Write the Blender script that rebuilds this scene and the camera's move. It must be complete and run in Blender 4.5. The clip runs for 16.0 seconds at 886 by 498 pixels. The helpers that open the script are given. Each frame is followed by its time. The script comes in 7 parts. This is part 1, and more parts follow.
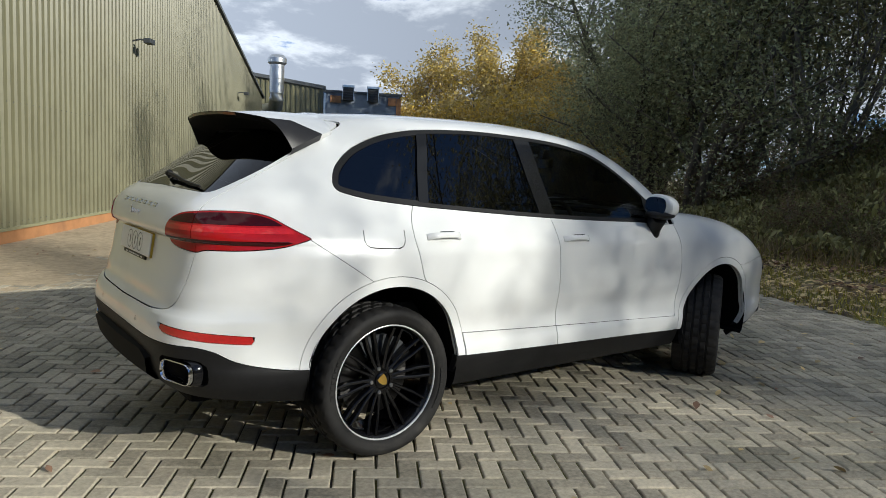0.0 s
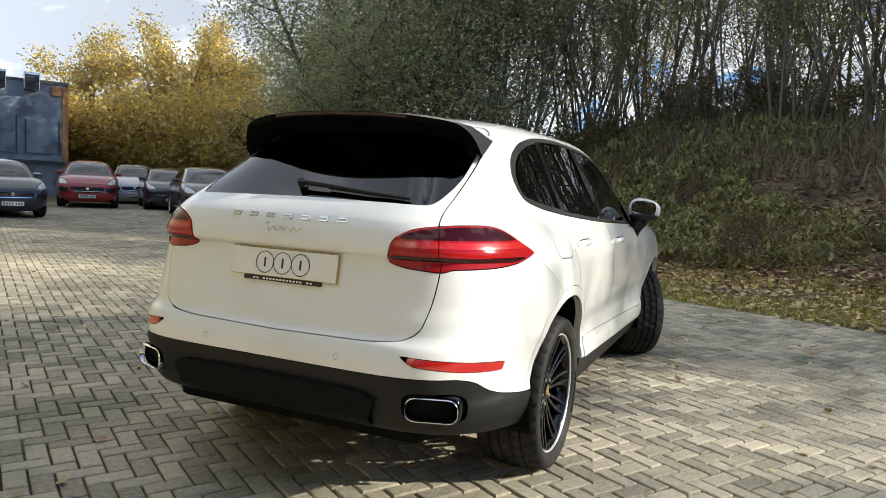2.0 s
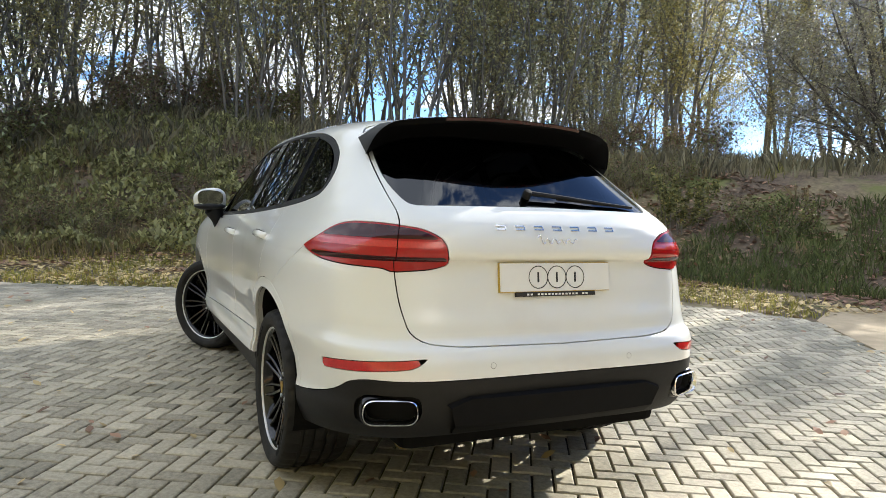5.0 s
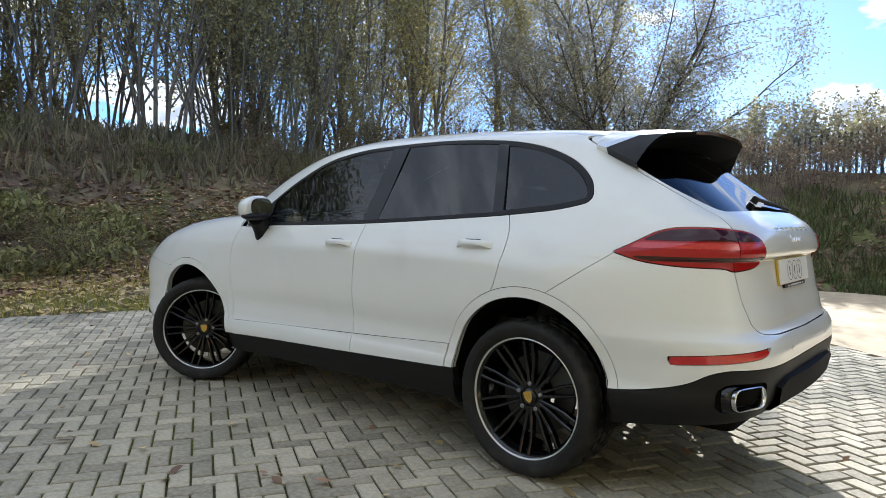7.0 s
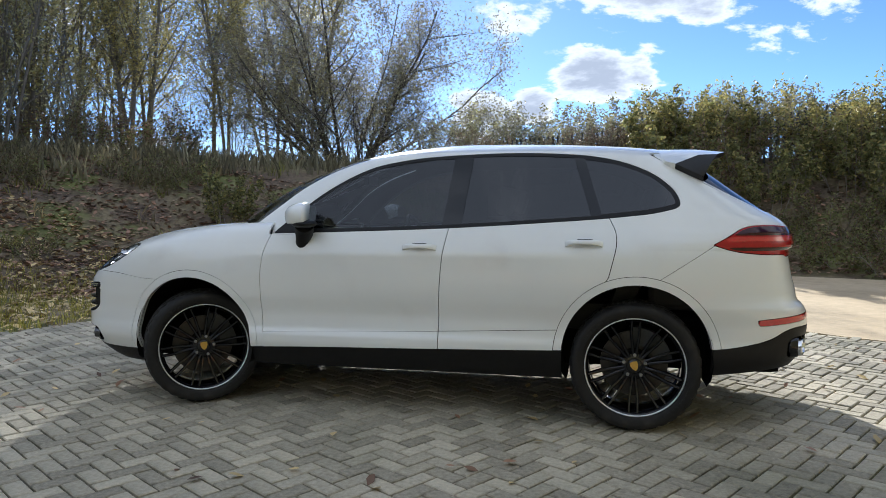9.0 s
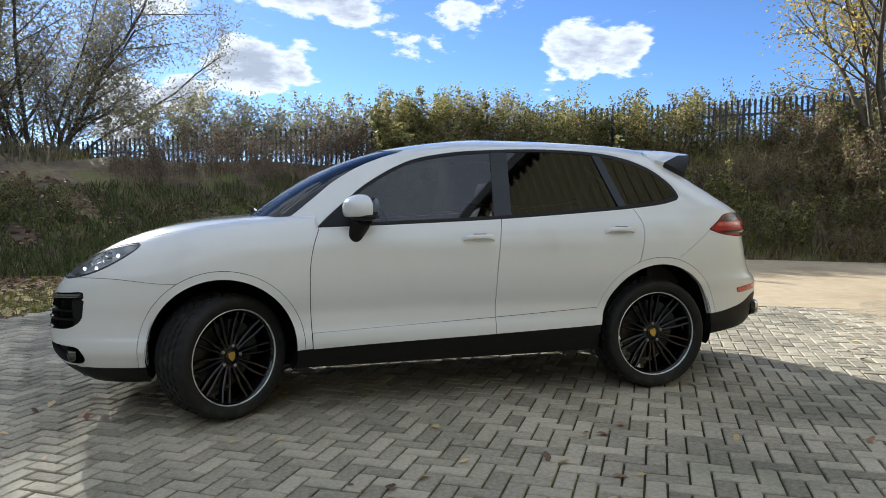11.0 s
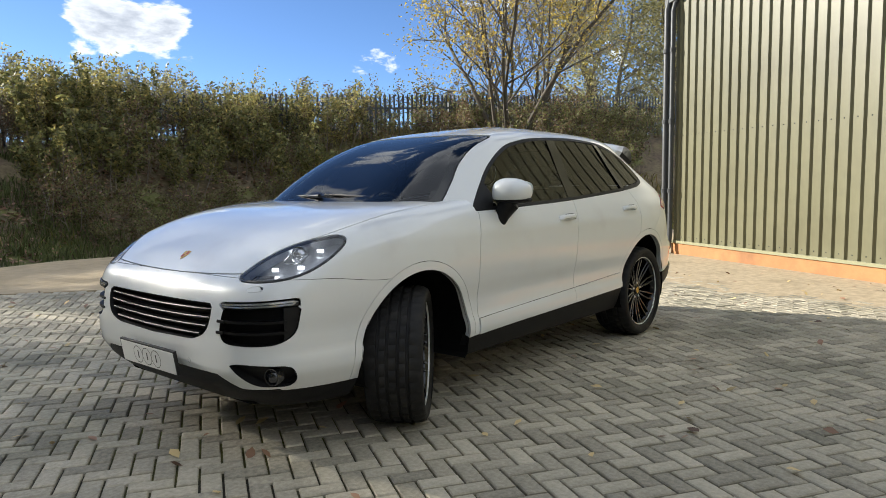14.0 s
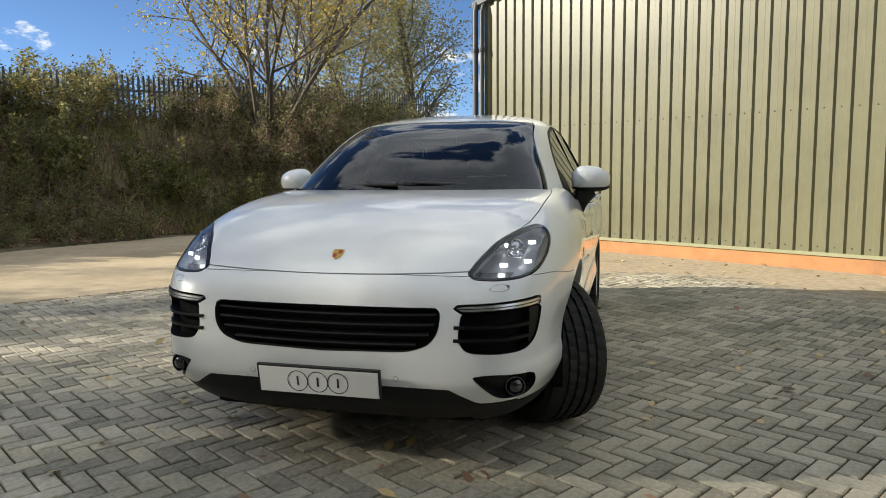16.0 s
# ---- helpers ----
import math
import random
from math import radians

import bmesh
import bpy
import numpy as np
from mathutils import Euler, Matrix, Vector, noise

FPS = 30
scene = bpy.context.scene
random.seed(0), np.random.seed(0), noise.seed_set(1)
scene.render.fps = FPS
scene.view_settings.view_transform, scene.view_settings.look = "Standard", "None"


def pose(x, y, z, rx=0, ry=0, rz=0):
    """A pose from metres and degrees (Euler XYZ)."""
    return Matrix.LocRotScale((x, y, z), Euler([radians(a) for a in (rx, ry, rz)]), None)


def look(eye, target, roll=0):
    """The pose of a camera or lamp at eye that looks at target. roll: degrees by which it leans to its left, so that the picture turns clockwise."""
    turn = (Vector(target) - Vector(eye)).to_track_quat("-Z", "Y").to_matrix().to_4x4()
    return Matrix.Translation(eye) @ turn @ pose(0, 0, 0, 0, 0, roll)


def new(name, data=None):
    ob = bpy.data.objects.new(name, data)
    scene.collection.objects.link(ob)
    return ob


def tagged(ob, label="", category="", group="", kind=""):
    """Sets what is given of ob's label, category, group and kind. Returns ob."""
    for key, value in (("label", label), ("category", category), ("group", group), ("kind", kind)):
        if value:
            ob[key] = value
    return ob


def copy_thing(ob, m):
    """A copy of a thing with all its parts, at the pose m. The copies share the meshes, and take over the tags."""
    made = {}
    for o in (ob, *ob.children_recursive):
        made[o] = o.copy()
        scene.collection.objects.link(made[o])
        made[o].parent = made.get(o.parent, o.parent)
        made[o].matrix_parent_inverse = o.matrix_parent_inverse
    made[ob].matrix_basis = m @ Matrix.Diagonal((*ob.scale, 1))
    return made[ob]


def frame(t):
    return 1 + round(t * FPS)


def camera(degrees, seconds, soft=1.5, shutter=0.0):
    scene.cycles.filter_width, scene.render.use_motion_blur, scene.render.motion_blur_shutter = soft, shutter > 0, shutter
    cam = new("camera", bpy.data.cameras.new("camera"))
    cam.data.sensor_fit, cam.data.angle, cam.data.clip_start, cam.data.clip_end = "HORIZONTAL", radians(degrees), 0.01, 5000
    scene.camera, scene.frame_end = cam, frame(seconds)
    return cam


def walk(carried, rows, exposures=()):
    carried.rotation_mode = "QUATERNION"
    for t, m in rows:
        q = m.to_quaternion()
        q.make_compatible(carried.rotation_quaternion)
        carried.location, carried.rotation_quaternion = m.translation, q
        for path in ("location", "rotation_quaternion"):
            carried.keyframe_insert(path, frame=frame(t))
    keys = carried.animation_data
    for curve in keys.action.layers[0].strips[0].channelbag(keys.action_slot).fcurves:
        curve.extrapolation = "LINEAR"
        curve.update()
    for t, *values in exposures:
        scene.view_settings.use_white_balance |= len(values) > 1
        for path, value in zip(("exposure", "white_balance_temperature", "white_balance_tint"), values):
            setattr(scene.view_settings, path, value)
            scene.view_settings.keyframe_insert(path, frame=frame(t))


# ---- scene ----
cam = camera(64.6, 16.0, soft=0.85)
PATH = [
    (0, (-3.255, -3.636, 1.393), (-2.036, -2.066, 1.167), 2.9),
    (0.5, (-3.652, -3.182, 1.378), (-2.23, -1.792, 1.162), 3.0),
    (1, (-4.049, -2.691, 1.359), (-2.462, -1.491, 1.159), 3.1),
    (1.5, (-4.338, -2.222, 1.351), (-2.635, -1.19, 1.162), 3.0),
    (2, (-4.657, -1.754, 1.313), (-2.842, -0.932, 1.138), 2.9),
    (2.5, (-4.885, -1.231, 1.286), (-2.973, -0.667, 1.122), 2.9),
    (3, (-5.081, -0.659, 1.263), (-3.107, -0.377, 1.113), 2.8),
    (3.5, (-5.147, -0.097, 1.242), (-3.152, -0.095, 1.099), 2.5),
    (4, (-5.093, 0.486, 1.24), (-3.12, 0.189, 1.102), 2.3),
    (4.5, (-4.912, 1.052, 1.217), (-3.008, 0.452, 1.088), 2.1),
    (4.7, (-4.831, 1.279, 1.245), (-2.967, 0.567, 1.117), 2.1),
    (5.75, (-4.165, 2.430, 1.240), (-2.527, 1.283, 1.124), 1.6),
    (6.8, (-3.335, 3.464, 1.226), (-1.994, 1.985, 1.122), 1.0),
    (7, (-3.169, 3.625, 1.21), (-1.901, 2.082, 1.11), 0.9),
    (7.5, (-2.749, 4.048, 1.215), (-1.704, 2.346, 1.118), 0.7),
    (8, (-2.257, 4.401, 1.227), (-1.396, 2.599, 1.124), 0.3),
    (8.5, (-1.791, 4.744, 1.248), (-1.12, 2.863, 1.141), 0.0),
    (9, (-1.25, 4.978, 1.267), (-0.81, 3.031, 1.152), -0.1),
    (9.2, (-1.024, 5.069, 1.259), (-0.665, 3.106, 1.139), -0.1),
    (10.25, (0.220, 5.200, 1.265), (0.080, 3.205, 1.134), -0.3),
    (11.3, (1.464, 5.009, 1.268), (0.833, 3.117, 1.127), -0.5),
    (11.5, (1.694, 4.969, 1.276), (0.983, 3.105, 1.132), -0.7),
    (12, (2.247, 4.757, 1.282), (1.346, 2.979, 1.127), -0.7),
    (12.5, (2.783, 4.514, 1.289), (1.705, 2.837, 1.125), -0.8),
    (13, (3.262, 4.205, 1.296), (2.016, 2.65, 1.124), -0.7),
    (13.5, (3.693, 3.813, 1.286), (2.301, 2.389, 1.108), -0.8),
    (14, (4.054, 3.363, 1.28), (2.526, 2.086, 1.093), -0.7),
    (14.5, (4.366, 2.871, 1.279), (2.714, 1.76, 1.085), -0.7),
    (15, (4.628, 2.367, 1.275), (2.862, 1.451, 1.074), -0.7),
    (15.5, (4.771, 1.788, 1.276), (2.912, 1.08, 1.068), -0.6),
    (16, (4.894, 1.205, 1.262), (2.973, 0.693, 1.05), -0.5),
]
walk(cam, [(t, look(e, p, r)) for t, e, p, r in PATH],
     [(0, 1.7, 6100, 7), (1.5, 2.3, 6400, 7), (3, 3.0, 6600, 7), (4.5, 3.2, 6400, 8), (7, 2.85, 5850, 9), (9, 2.5, 5800, 9), (11.5, 2.45, 6050, 9), (12.5, 2.55, 6250, 9), (14.5, 2.5, 6400, 8), (16, 2.35, 6550, 7)])

# ---- light ----
SUN_AZ, SUN_EL = -70.0, 23.0
world = bpy.data.worlds.new("sky")
scene.world = world
world.use_nodes = True


PUFFS = [(0.086, -0.967, 0.242, 4.2), (0.003, -0.974, 0.225, 4.6), (-0.034, -0.966, 0.258, 4.2), (-0.166, -0.959, 0.229, 3.6), (-0.128, -0.964, 0.245, 3.0), (-0.215, -0.954, 0.226, 3.4),
         (-0.412, -0.888, 0.203, 2.2), (-0.437, -0.879, 0.189, 2.4), (-0.472, -0.863, 0.18, 2.2), (-0.387, -0.908, 0.163, 1.5), (-0.509, -0.846, 0.159, 1.6),
         (0.166, -0.978, 0.128, 2.4), (0.097, -0.985, 0.144, 1.6), (0.035, -0.974, 0.222, 2.2), (-0.055, -0.976, 0.205, 2.6)]


def build_sky(nt):
    nt.nodes.clear()
    N = nt.nodes.new
    out, bg, sky = N("ShaderNodeOutputWorld"), N("ShaderNodeBackground"), N("ShaderNodeTexSky")
    sky.sky_type, sky.sun_disc = "NISHITA", False
    sky.sun_elevation, sky.sun_rotation = radians(SUN_EL), radians(90 - SUN_AZ)
    sky.air_density, sky.dust_density, sky.ozone_density = 0.6, 0.08, 4.0
    co = N("ShaderNodeTexCoord")
    sep = N("ShaderNodeSeparateXYZ")
    nt.links.new(co.outputs["Generated"], sep.inputs[0])
    # flat cloud layer: direction projected on a plane overhead
    add = N("ShaderNodeMath"); add.operation = "ADD"; add.inputs[1].default_value = 0.28
    nt.links.new(sep.outputs["Z"], add.inputs[0])
    dx, dy = N("ShaderNodeMath"), N("ShaderNodeMath")
    for d, k in ((dx, "X"), (dy, "Y")):
        d.operation = "DIVIDE"
        nt.links.new(sep.outputs[k], d.inputs[0]); nt.links.new(add.outputs[0], d.inputs[1])
    comb = N("ShaderNodeCombineXYZ")
    nt.links.new(dx.outputs[0], comb.inputs[0]); nt.links.new(dy.outputs[0], comb.inputs[1])
    noi = N("ShaderNodeTexNoise")
    noi.inputs["Scale"].default_value, noi.inputs["Detail"].default_value, noi.inputs["Roughness"].default_value = 2.7, 10, 0.60
    noi.inputs["Distortion"].default_value = 0.15
    off = N("ShaderNodeVectorMath"); off.operation = "ADD"; off.inputs[1].default_value = (3.1, 7.7, 1.2)
    nt.links.new(comb.outputs[0], off.inputs[0]); nt.links.new(off.outputs[0], noi.inputs["Vector"])
    # broken puffs towards the hedge, thicker cloud over the yard's far side
    side = N("ShaderNodeMapRange"); side.inputs["From Min"].default_value, side.inputs["To Min"].default_value, side.inputs["To Max"].default_value = -1.0, -0.165, 0.12
    nt.links.new(sep.outputs["Y"], side.inputs["Value"])
    veil = N("ShaderNodeMath"); veil.operation, veil.inputs[1].default_value = "MULTIPLY_ADD", 0.10
    ahead = N("ShaderNodeMath"); ahead.operation, ahead.inputs[1].default_value = "MAXIMUM", 0.0
    nt.links.new(sep.outputs["X"], ahead.inputs[0])
    nt.links.new(ahead.outputs[0], veil.inputs[0]); nt.links.new(side.outputs[0], veil.inputs[2])
    lean = N("ShaderNodeMath"); lean.operation = "ADD"
    nt.links.new(veil.outputs[0], lean.inputs[0]); nt.links.new(noi.outputs["Fac"], lean.inputs[1])
    # cloud cover thickened overhead, out of view, as added fill light
    high = N("ShaderNodeMapRange"); high.inputs["From Min"].default_value, high.inputs["From Max"].default_value = 0.35, 0.8
    high.inputs["To Max"].default_value = 0.13
    nt.links.new(sep.outputs["Z"], high.inputs["Value"])
    # single cumulus clouds: direction and half-width in degrees
    thick = high.outputs[0]
    for x, y, z, deg in PUFFS:
        dot = N("ShaderNodeVectorMath"); dot.operation = "DOT_PRODUCT"; dot.inputs[1].default_value = Vector((x, y, z)).normalized()
        nt.links.new(co.outputs["Generated"], dot.inputs[0])
        puff = N("ShaderNodeMapRange")
        puff.inputs["From Min"].default_value, puff.inputs["From Max"].default_value = math.cos(radians(deg * 1.55)), 1.0
        puff.inputs["To Max"].default_value = 0.215
        nt.links.new(dot.outputs["Value"], puff.inputs["Value"])
        more = N("ShaderNodeMath"); more.operation = "MAXIMUM"
        nt.links.new(thick, more.inputs[0]); nt.links.new(puff.outputs[0], more.inputs[1])
        thick = more.outputs[0]
    total = N("ShaderNodeMath"); total.operation = "ADD"
    nt.links.new(thick, total.inputs[0]); nt.links.new(lean.outputs[0], total.inputs[1])
    thick = total.outputs[0]
    cover = N("ShaderNodeMapRange"); cover.interpolation_type = "SMOOTHSTEP"
    cover.inputs["From Min"].default_value, cover.inputs["From Max"].default_value = 0.495, 0.555
    nt.links.new(thick, cover.inputs["Value"])
    body = N("ShaderNodeMapRange"); body.interpolation_type = "SMOOTHSTEP"
    body.inputs["From Min"].default_value, body.inputs["From Max"].default_value = 0.52, 0.67
    nt.links.new(thick, body.inputs["Value"])
    tone = N("ShaderNodeMix"); tone.data_type = "RGBA"
    tone.inputs["A"].default_value, tone.inputs["B"].default_value = (1.34, 1.39, 1.48, 1), (0.66, 0.72, 0.84, 1)
    nt.links.new(body.outputs[0], tone.inputs["Factor"])
    # clouds facing the sun are brightened, mostly out of view, to fill shaded sides
    away = N("ShaderNodeVectorMath"); away.operation = "DOT_PRODUCT"
    away.inputs[1].default_value = (-math.cos(radians(SUN_AZ)), -math.sin(radians(SUN_AZ)), 0)
    nt.links.new(co.outputs["Generated"], away.inputs[0])
    faced = N("ShaderNodeMapRange"); faced.interpolation_type = "SMOOTHSTEP"
    faced.inputs["From Min"].default_value, faced.inputs["To Min"].default_value, faced.inputs["To Max"].default_value = 0.2, 1.0, 1.75
    nt.links.new(away.outputs["Value"], faced.inputs["Value"])
    lit = N("ShaderNodeMix"); lit.data_type, lit.blend_type = "RGBA", "MULTIPLY"
    lit.inputs["Factor"].default_value = 1.0
    nt.links.new(tone.outputs["Result"], lit.inputs["A"]); nt.links.new(faced.outputs[0], lit.inputs["B"])
    mix = N("ShaderNodeMix"); mix.data_type = "RGBA"
    nt.links.new(cover.outputs[0], mix.inputs["Factor"])
    deep = N("ShaderNodeMix"); deep.data_type, deep.blend_type = "RGBA", "MULTIPLY"
    deep.inputs["Factor"].default_value, deep.inputs["B"].default_value = 1.0, (0.200, 0.206, 0.217, 1)
    nt.links.new(sky.outputs[0], deep.inputs["A"])
    nt.links.new(deep.outputs["Result"], mix.inputs["A"]); nt.links.new(lit.outputs["Result"], mix.inputs["B"])
    nt.links.new(mix.outputs["Result"], bg.inputs["Color"])
    bg.inputs["Strength"].default_value = 0.15
    nt.links.new(bg.outputs[0], out.inputs[0])


build_sky(world.node_tree)
sun = new("sun", bpy.data.lights.new("sun", "SUN"))
sun.data.energy, sun.data.angle, sun.data.color = 1.55, radians(0.53), (1.0, 0.925, 0.80)
_d = Vector((math.cos(radians(SUN_AZ)) * math.cos(radians(SUN_EL)), math.sin(radians(SUN_AZ)) * math.cos(radians(SUN_EL)), math.sin(radians(SUN_EL))))
sun.matrix_world = look(_d * 60, (0, 0, 0))

# ---- materials ----
def mat(name, base, rough=0.5, metal=0.0, var=0.0, scale=8.0, bump=0.0, bscale=60.0, coat=0.0, spec=0.5, island=0.0, obj=0.0, second=None, sec_scale=1.5, sec_lo=0.5, sec_hi=0.7, rvar=0.0):
    """A procedural surface: base colour with fine and coarse variation, a second tone in patches, and fine relief."""
    m = bpy.data.materials.new(name)
    m.use_nodes = True
    nt = m.node_tree
    b = nt.nodes["Principled BSDF"]
    N, L = nt.nodes.new, nt.links.new
    b.inputs["Roughness"].default_value, b.inputs["Metallic"].default_value = rough, metal
    b.inputs["Coat Weight"].default_value, b.inputs["Specular IOR Level"].default_value = coat, spec
    b.inputs["Coat Roughness"].default_value = 0.03
    co = N("ShaderNodeTexCoord")
    col = N("ShaderNodeRGB"); col.outputs[0].default_value = (*base, 1)
    cur = col.outputs[0]
    if second:
        n2 = N("ShaderNodeTexNoise"); n2.inputs["Scale"].default_value, n2.inputs["Detail"].default_value = sec_scale, 6
        L(co.outputs["Object"], n2.inputs["Vector"])
        mr = N("ShaderNodeMapRange"); mr.interpolation_type = "SMOOTHSTEP"
        mr.inputs["From Min"].default_value, mr.inputs["From Max"].default_value = sec_lo, sec_hi
        L(n2.outputs["Fac"], mr.inputs["Value"])
        mx = N("ShaderNodeMix"); mx.data_type = "RGBA"
        L(mr.outputs[0], mx.inputs["Factor"]); L(cur, mx.inputs["A"]); mx.inputs["B"].default_value = (*second, 1)
        cur = mx.outputs["Result"]
    if var or island or obj:
        hs = N("ShaderNodeHueSaturation")
        L(cur, hs.inputs["Color"])
        val = N("ShaderNodeMath"); val.operation = "ADD"; val.inputs[0].default_value, val.inputs[1].default_value = 1.0, 0.0
        v = val.outputs[0]
        if var:
            n1 = N("ShaderNodeTexNoise"); n1.inputs["Scale"].default_value, n1.inputs["Detail"].default_value = scale, 8
            n1.inputs["Roughness"].default_value = 0.65
            L(co.outputs["Object"], n1.inputs["Vector"])
            a = N("ShaderNodeMapRange"); a.inputs["From Min"].default_value, a.inputs["From Max"].default_value = 0.3, 0.7
            a.inputs["To Min"].default_value, a.inputs["To Max"].default_value = -var, var
            L(n1.outputs["Fac"], a.inputs["Value"])
            s = N("ShaderNodeMath"); s.operation = "ADD"; L(v, s.inputs[0]); L(a.outputs[0], s.inputs[1]); v = s.outputs[0]
        if island or obj:
            if obj:
                g = N("ShaderNodeObjectInfo").outputs["Random"]
            else:
                g = N("ShaderNodeNewGeometry").outputs["Random Per Island"]
            k = max(island, obj)
            a = N("ShaderNodeMapRange"); a.inputs["To Min"].default_value, a.inputs["To Max"].default_value = -k, k
            L(g, a.inputs["Value"])
            s = N("ShaderNodeMath"); s.operation = "ADD"; L(v, s.inputs[0]); L(a.outputs[0], s.inputs[1]); v = s.outputs[0]
        L(v, hs.inputs["Value"]); cur = hs.outputs[0]
    L(cur, b.inputs["Base Color"])
    if rvar:
        n4 = N("ShaderNodeTexNoise"); n4.inputs["Scale"].default_value, n4.inputs["Detail"].default_value = 5, 6
        L(co.outputs["Object"], n4.inputs["Vector"])
        a = N("ShaderNodeMapRange"); a.inputs["To Min"].default_value, a.inputs["To Max"].default_value = max(0, rough - rvar), min(1, rough + rvar)
        L(n4.outputs["Fac"], a.inputs["Value"]); L(a.outputs[0], b.inputs["Roughness"])
    if bump:
        n3 = N("ShaderNodeTexNoise"); n3.inputs["Scale"].default_value, n3.inputs["Detail"].default_value = bscale, 5
        L(co.outputs["Object"], n3.inputs["Vector"])
        bp = N("ShaderNodeBump"); bp.inputs["Strength"].default_value, bp.inputs["Distance"].default_value = min(1, bump), 0.01
        L(n3.outputs["Fac"], bp.inputs["Height"]); L(bp.outputs[0], b.inputs["Normal"])
    return m


def leaf_mat(name, base, var=0.35, rough=0.55, trans=0.45):
    m = mat(name, base, rough=rough, island=var)
    b = m.node_tree.nodes["Principled BSDF"]
    nt = m.node_tree
    t = nt.nodes.new("ShaderNodeBsdfTranslucent")
    mx = nt.nodes.new("ShaderNodeMixShader"); mx.inputs[0].default_value = trans
    src = b.inputs["Base Color"].links[0].from_socket
    nt.links.new(src, t.inputs[0])
    nt.links.new(b.outputs[0], mx.inputs[1]); nt.links.new(t.outputs[0], mx.inputs[2])
    nt.links.new(mx.outputs[0], nt.nodes["Material Output"].inputs[0])
    return m


def glass_mat(name, tint, rough=0.0, dark=0.0):
    """Thin sheet glass: clear sharp reflection over a tinted see-through pane."""
    m = bpy.data.materials.new(name)
    m.use_nodes = True
    nt = m.node_tree
    nt.nodes.clear()
    N, L = nt.nodes.new, nt.links.new
    out, mx, tr, gl, fr = N("ShaderNodeOutputMaterial"), N("ShaderNodeMixShader"), N("ShaderNodeBsdfTransparent"), N("ShaderNodeBsdfGlossy"), N("ShaderNodeFresnel")
    tr.inputs[0].default_value = (*tint, 1)
    gl.inputs["Roughness"].default_value = rough
    fr.inputs[0].default_value = 1.7
    L(fr.outputs[0], mx.inputs[0]); L(tr.outputs[0], mx.inputs[1]); L(gl.outputs[0], mx.inputs[2])
    L(mx.outputs[0], out.inputs[0])
    return m


M_PAINT = mat("white_paint", (0.775, 0.79, 0.78), rough=0.30, coat=1.0, var=0.012, scale=3, second=(0.70, 0.70, 0.69), sec_scale=2.2, sec_lo=0.55, sec_hi=0.8)
M_BLACK = mat("black_plastic", (0.009, 0.009, 0.0095), rough=0.52, spec=0.28, var=0.2, scale=30, bump=0.08, bscale=600)
M_GLOSSBLACK = mat("gloss_black", (0.005, 0.005, 0.006), rough=0.12, coat=0.35, spec=0.35, var=0.1)
M_SHELL = mat("dark_underseal", (0.006, 0.006, 0.006), rough=0.9, var=0.2, spec=0.08)
M_PILLAR = mat("pillar_black", (0.004, 0.004, 0.0045), rough=0.10, spec=0.45, coat=0.1, var=0.1)
M_DARKBARK = mat("dark_bark", (0.10, 0.085, 0.066), rough=0.9, var=0.35, scale=12, second=(0.07, 0.07, 0.045), sec_scale=3, bump=0.5, bscale=30)
M_RUBBER = mat("tyre_rubber", (0.013, 0.0125, 0.012), rough=0.7, spec=0.35, var=0.25, scale=25, second=(0.028, 0.026, 0.023), sec_scale=9, sec_lo=0.5, sec_hi=0.75, bump=0.15, bscale=300)
M_CHROME = mat("bright_metal", (0.78, 0.78, 0.79), rough=0.12, metal=1.0, var=0.03)
M_STEEL = mat("brushed_steel", (0.5, 0.5, 0.5), rough=0.32, metal=1.0, var=0.08, scale=40)
M_GLASS = glass_mat("tinted_privacy_glass", (0.06, 0.064, 0.075))
M_GLASSF = glass_mat("tinted_front_glass", (0.36, 0.39, 0.40))
M_LENS = glass_mat("clear_lens", (0.85, 0.86, 0.88))
M_RED = mat("red_lens", (0.34, 0.009, 0.011), rough=0.10, coat=0.3, spec=0.3, var=0.1, scale=30)
M_REDDARK = mat("smoked_red_lens", (0.035, 0.003, 0.004), rough=0.10, coat=0.3, spec=0.3, var=0.15)
M_REFLECT = mat("red_reflector", (0.50, 0.012, 0.012), rough=0.18, coat=1.0, var=0.15, scale=90)
M_PLATE = mat("plate_white", (0.78, 0.78, 0.76), rough=0.35, var=0.02)
M_PLATEY = mat("plate_edge_yellow", (0.55, 0.38, 0.04), rough=0.4)
M_INK = mat("black_ink", (0.015, 0.015, 0.015), rough=0.5)
M_GOLD = mat("gold_enamel", (0.60, 0.38, 0.08), rough=0.35, metal=0.6, var=0.1)
M_CREST = mat("red_enamel", (0.35, 0.03, 0.02), rough=0.35)
M_INTERIOR = mat("dark_leather", (0.02, 0.019, 0.018), rough=0.6, var=0.2, bump=0.1, bscale=200)
M_MIRROR = mat("mirror_glass", (0.75, 0.8, 0.82), rough=0.02, metal=1.0)

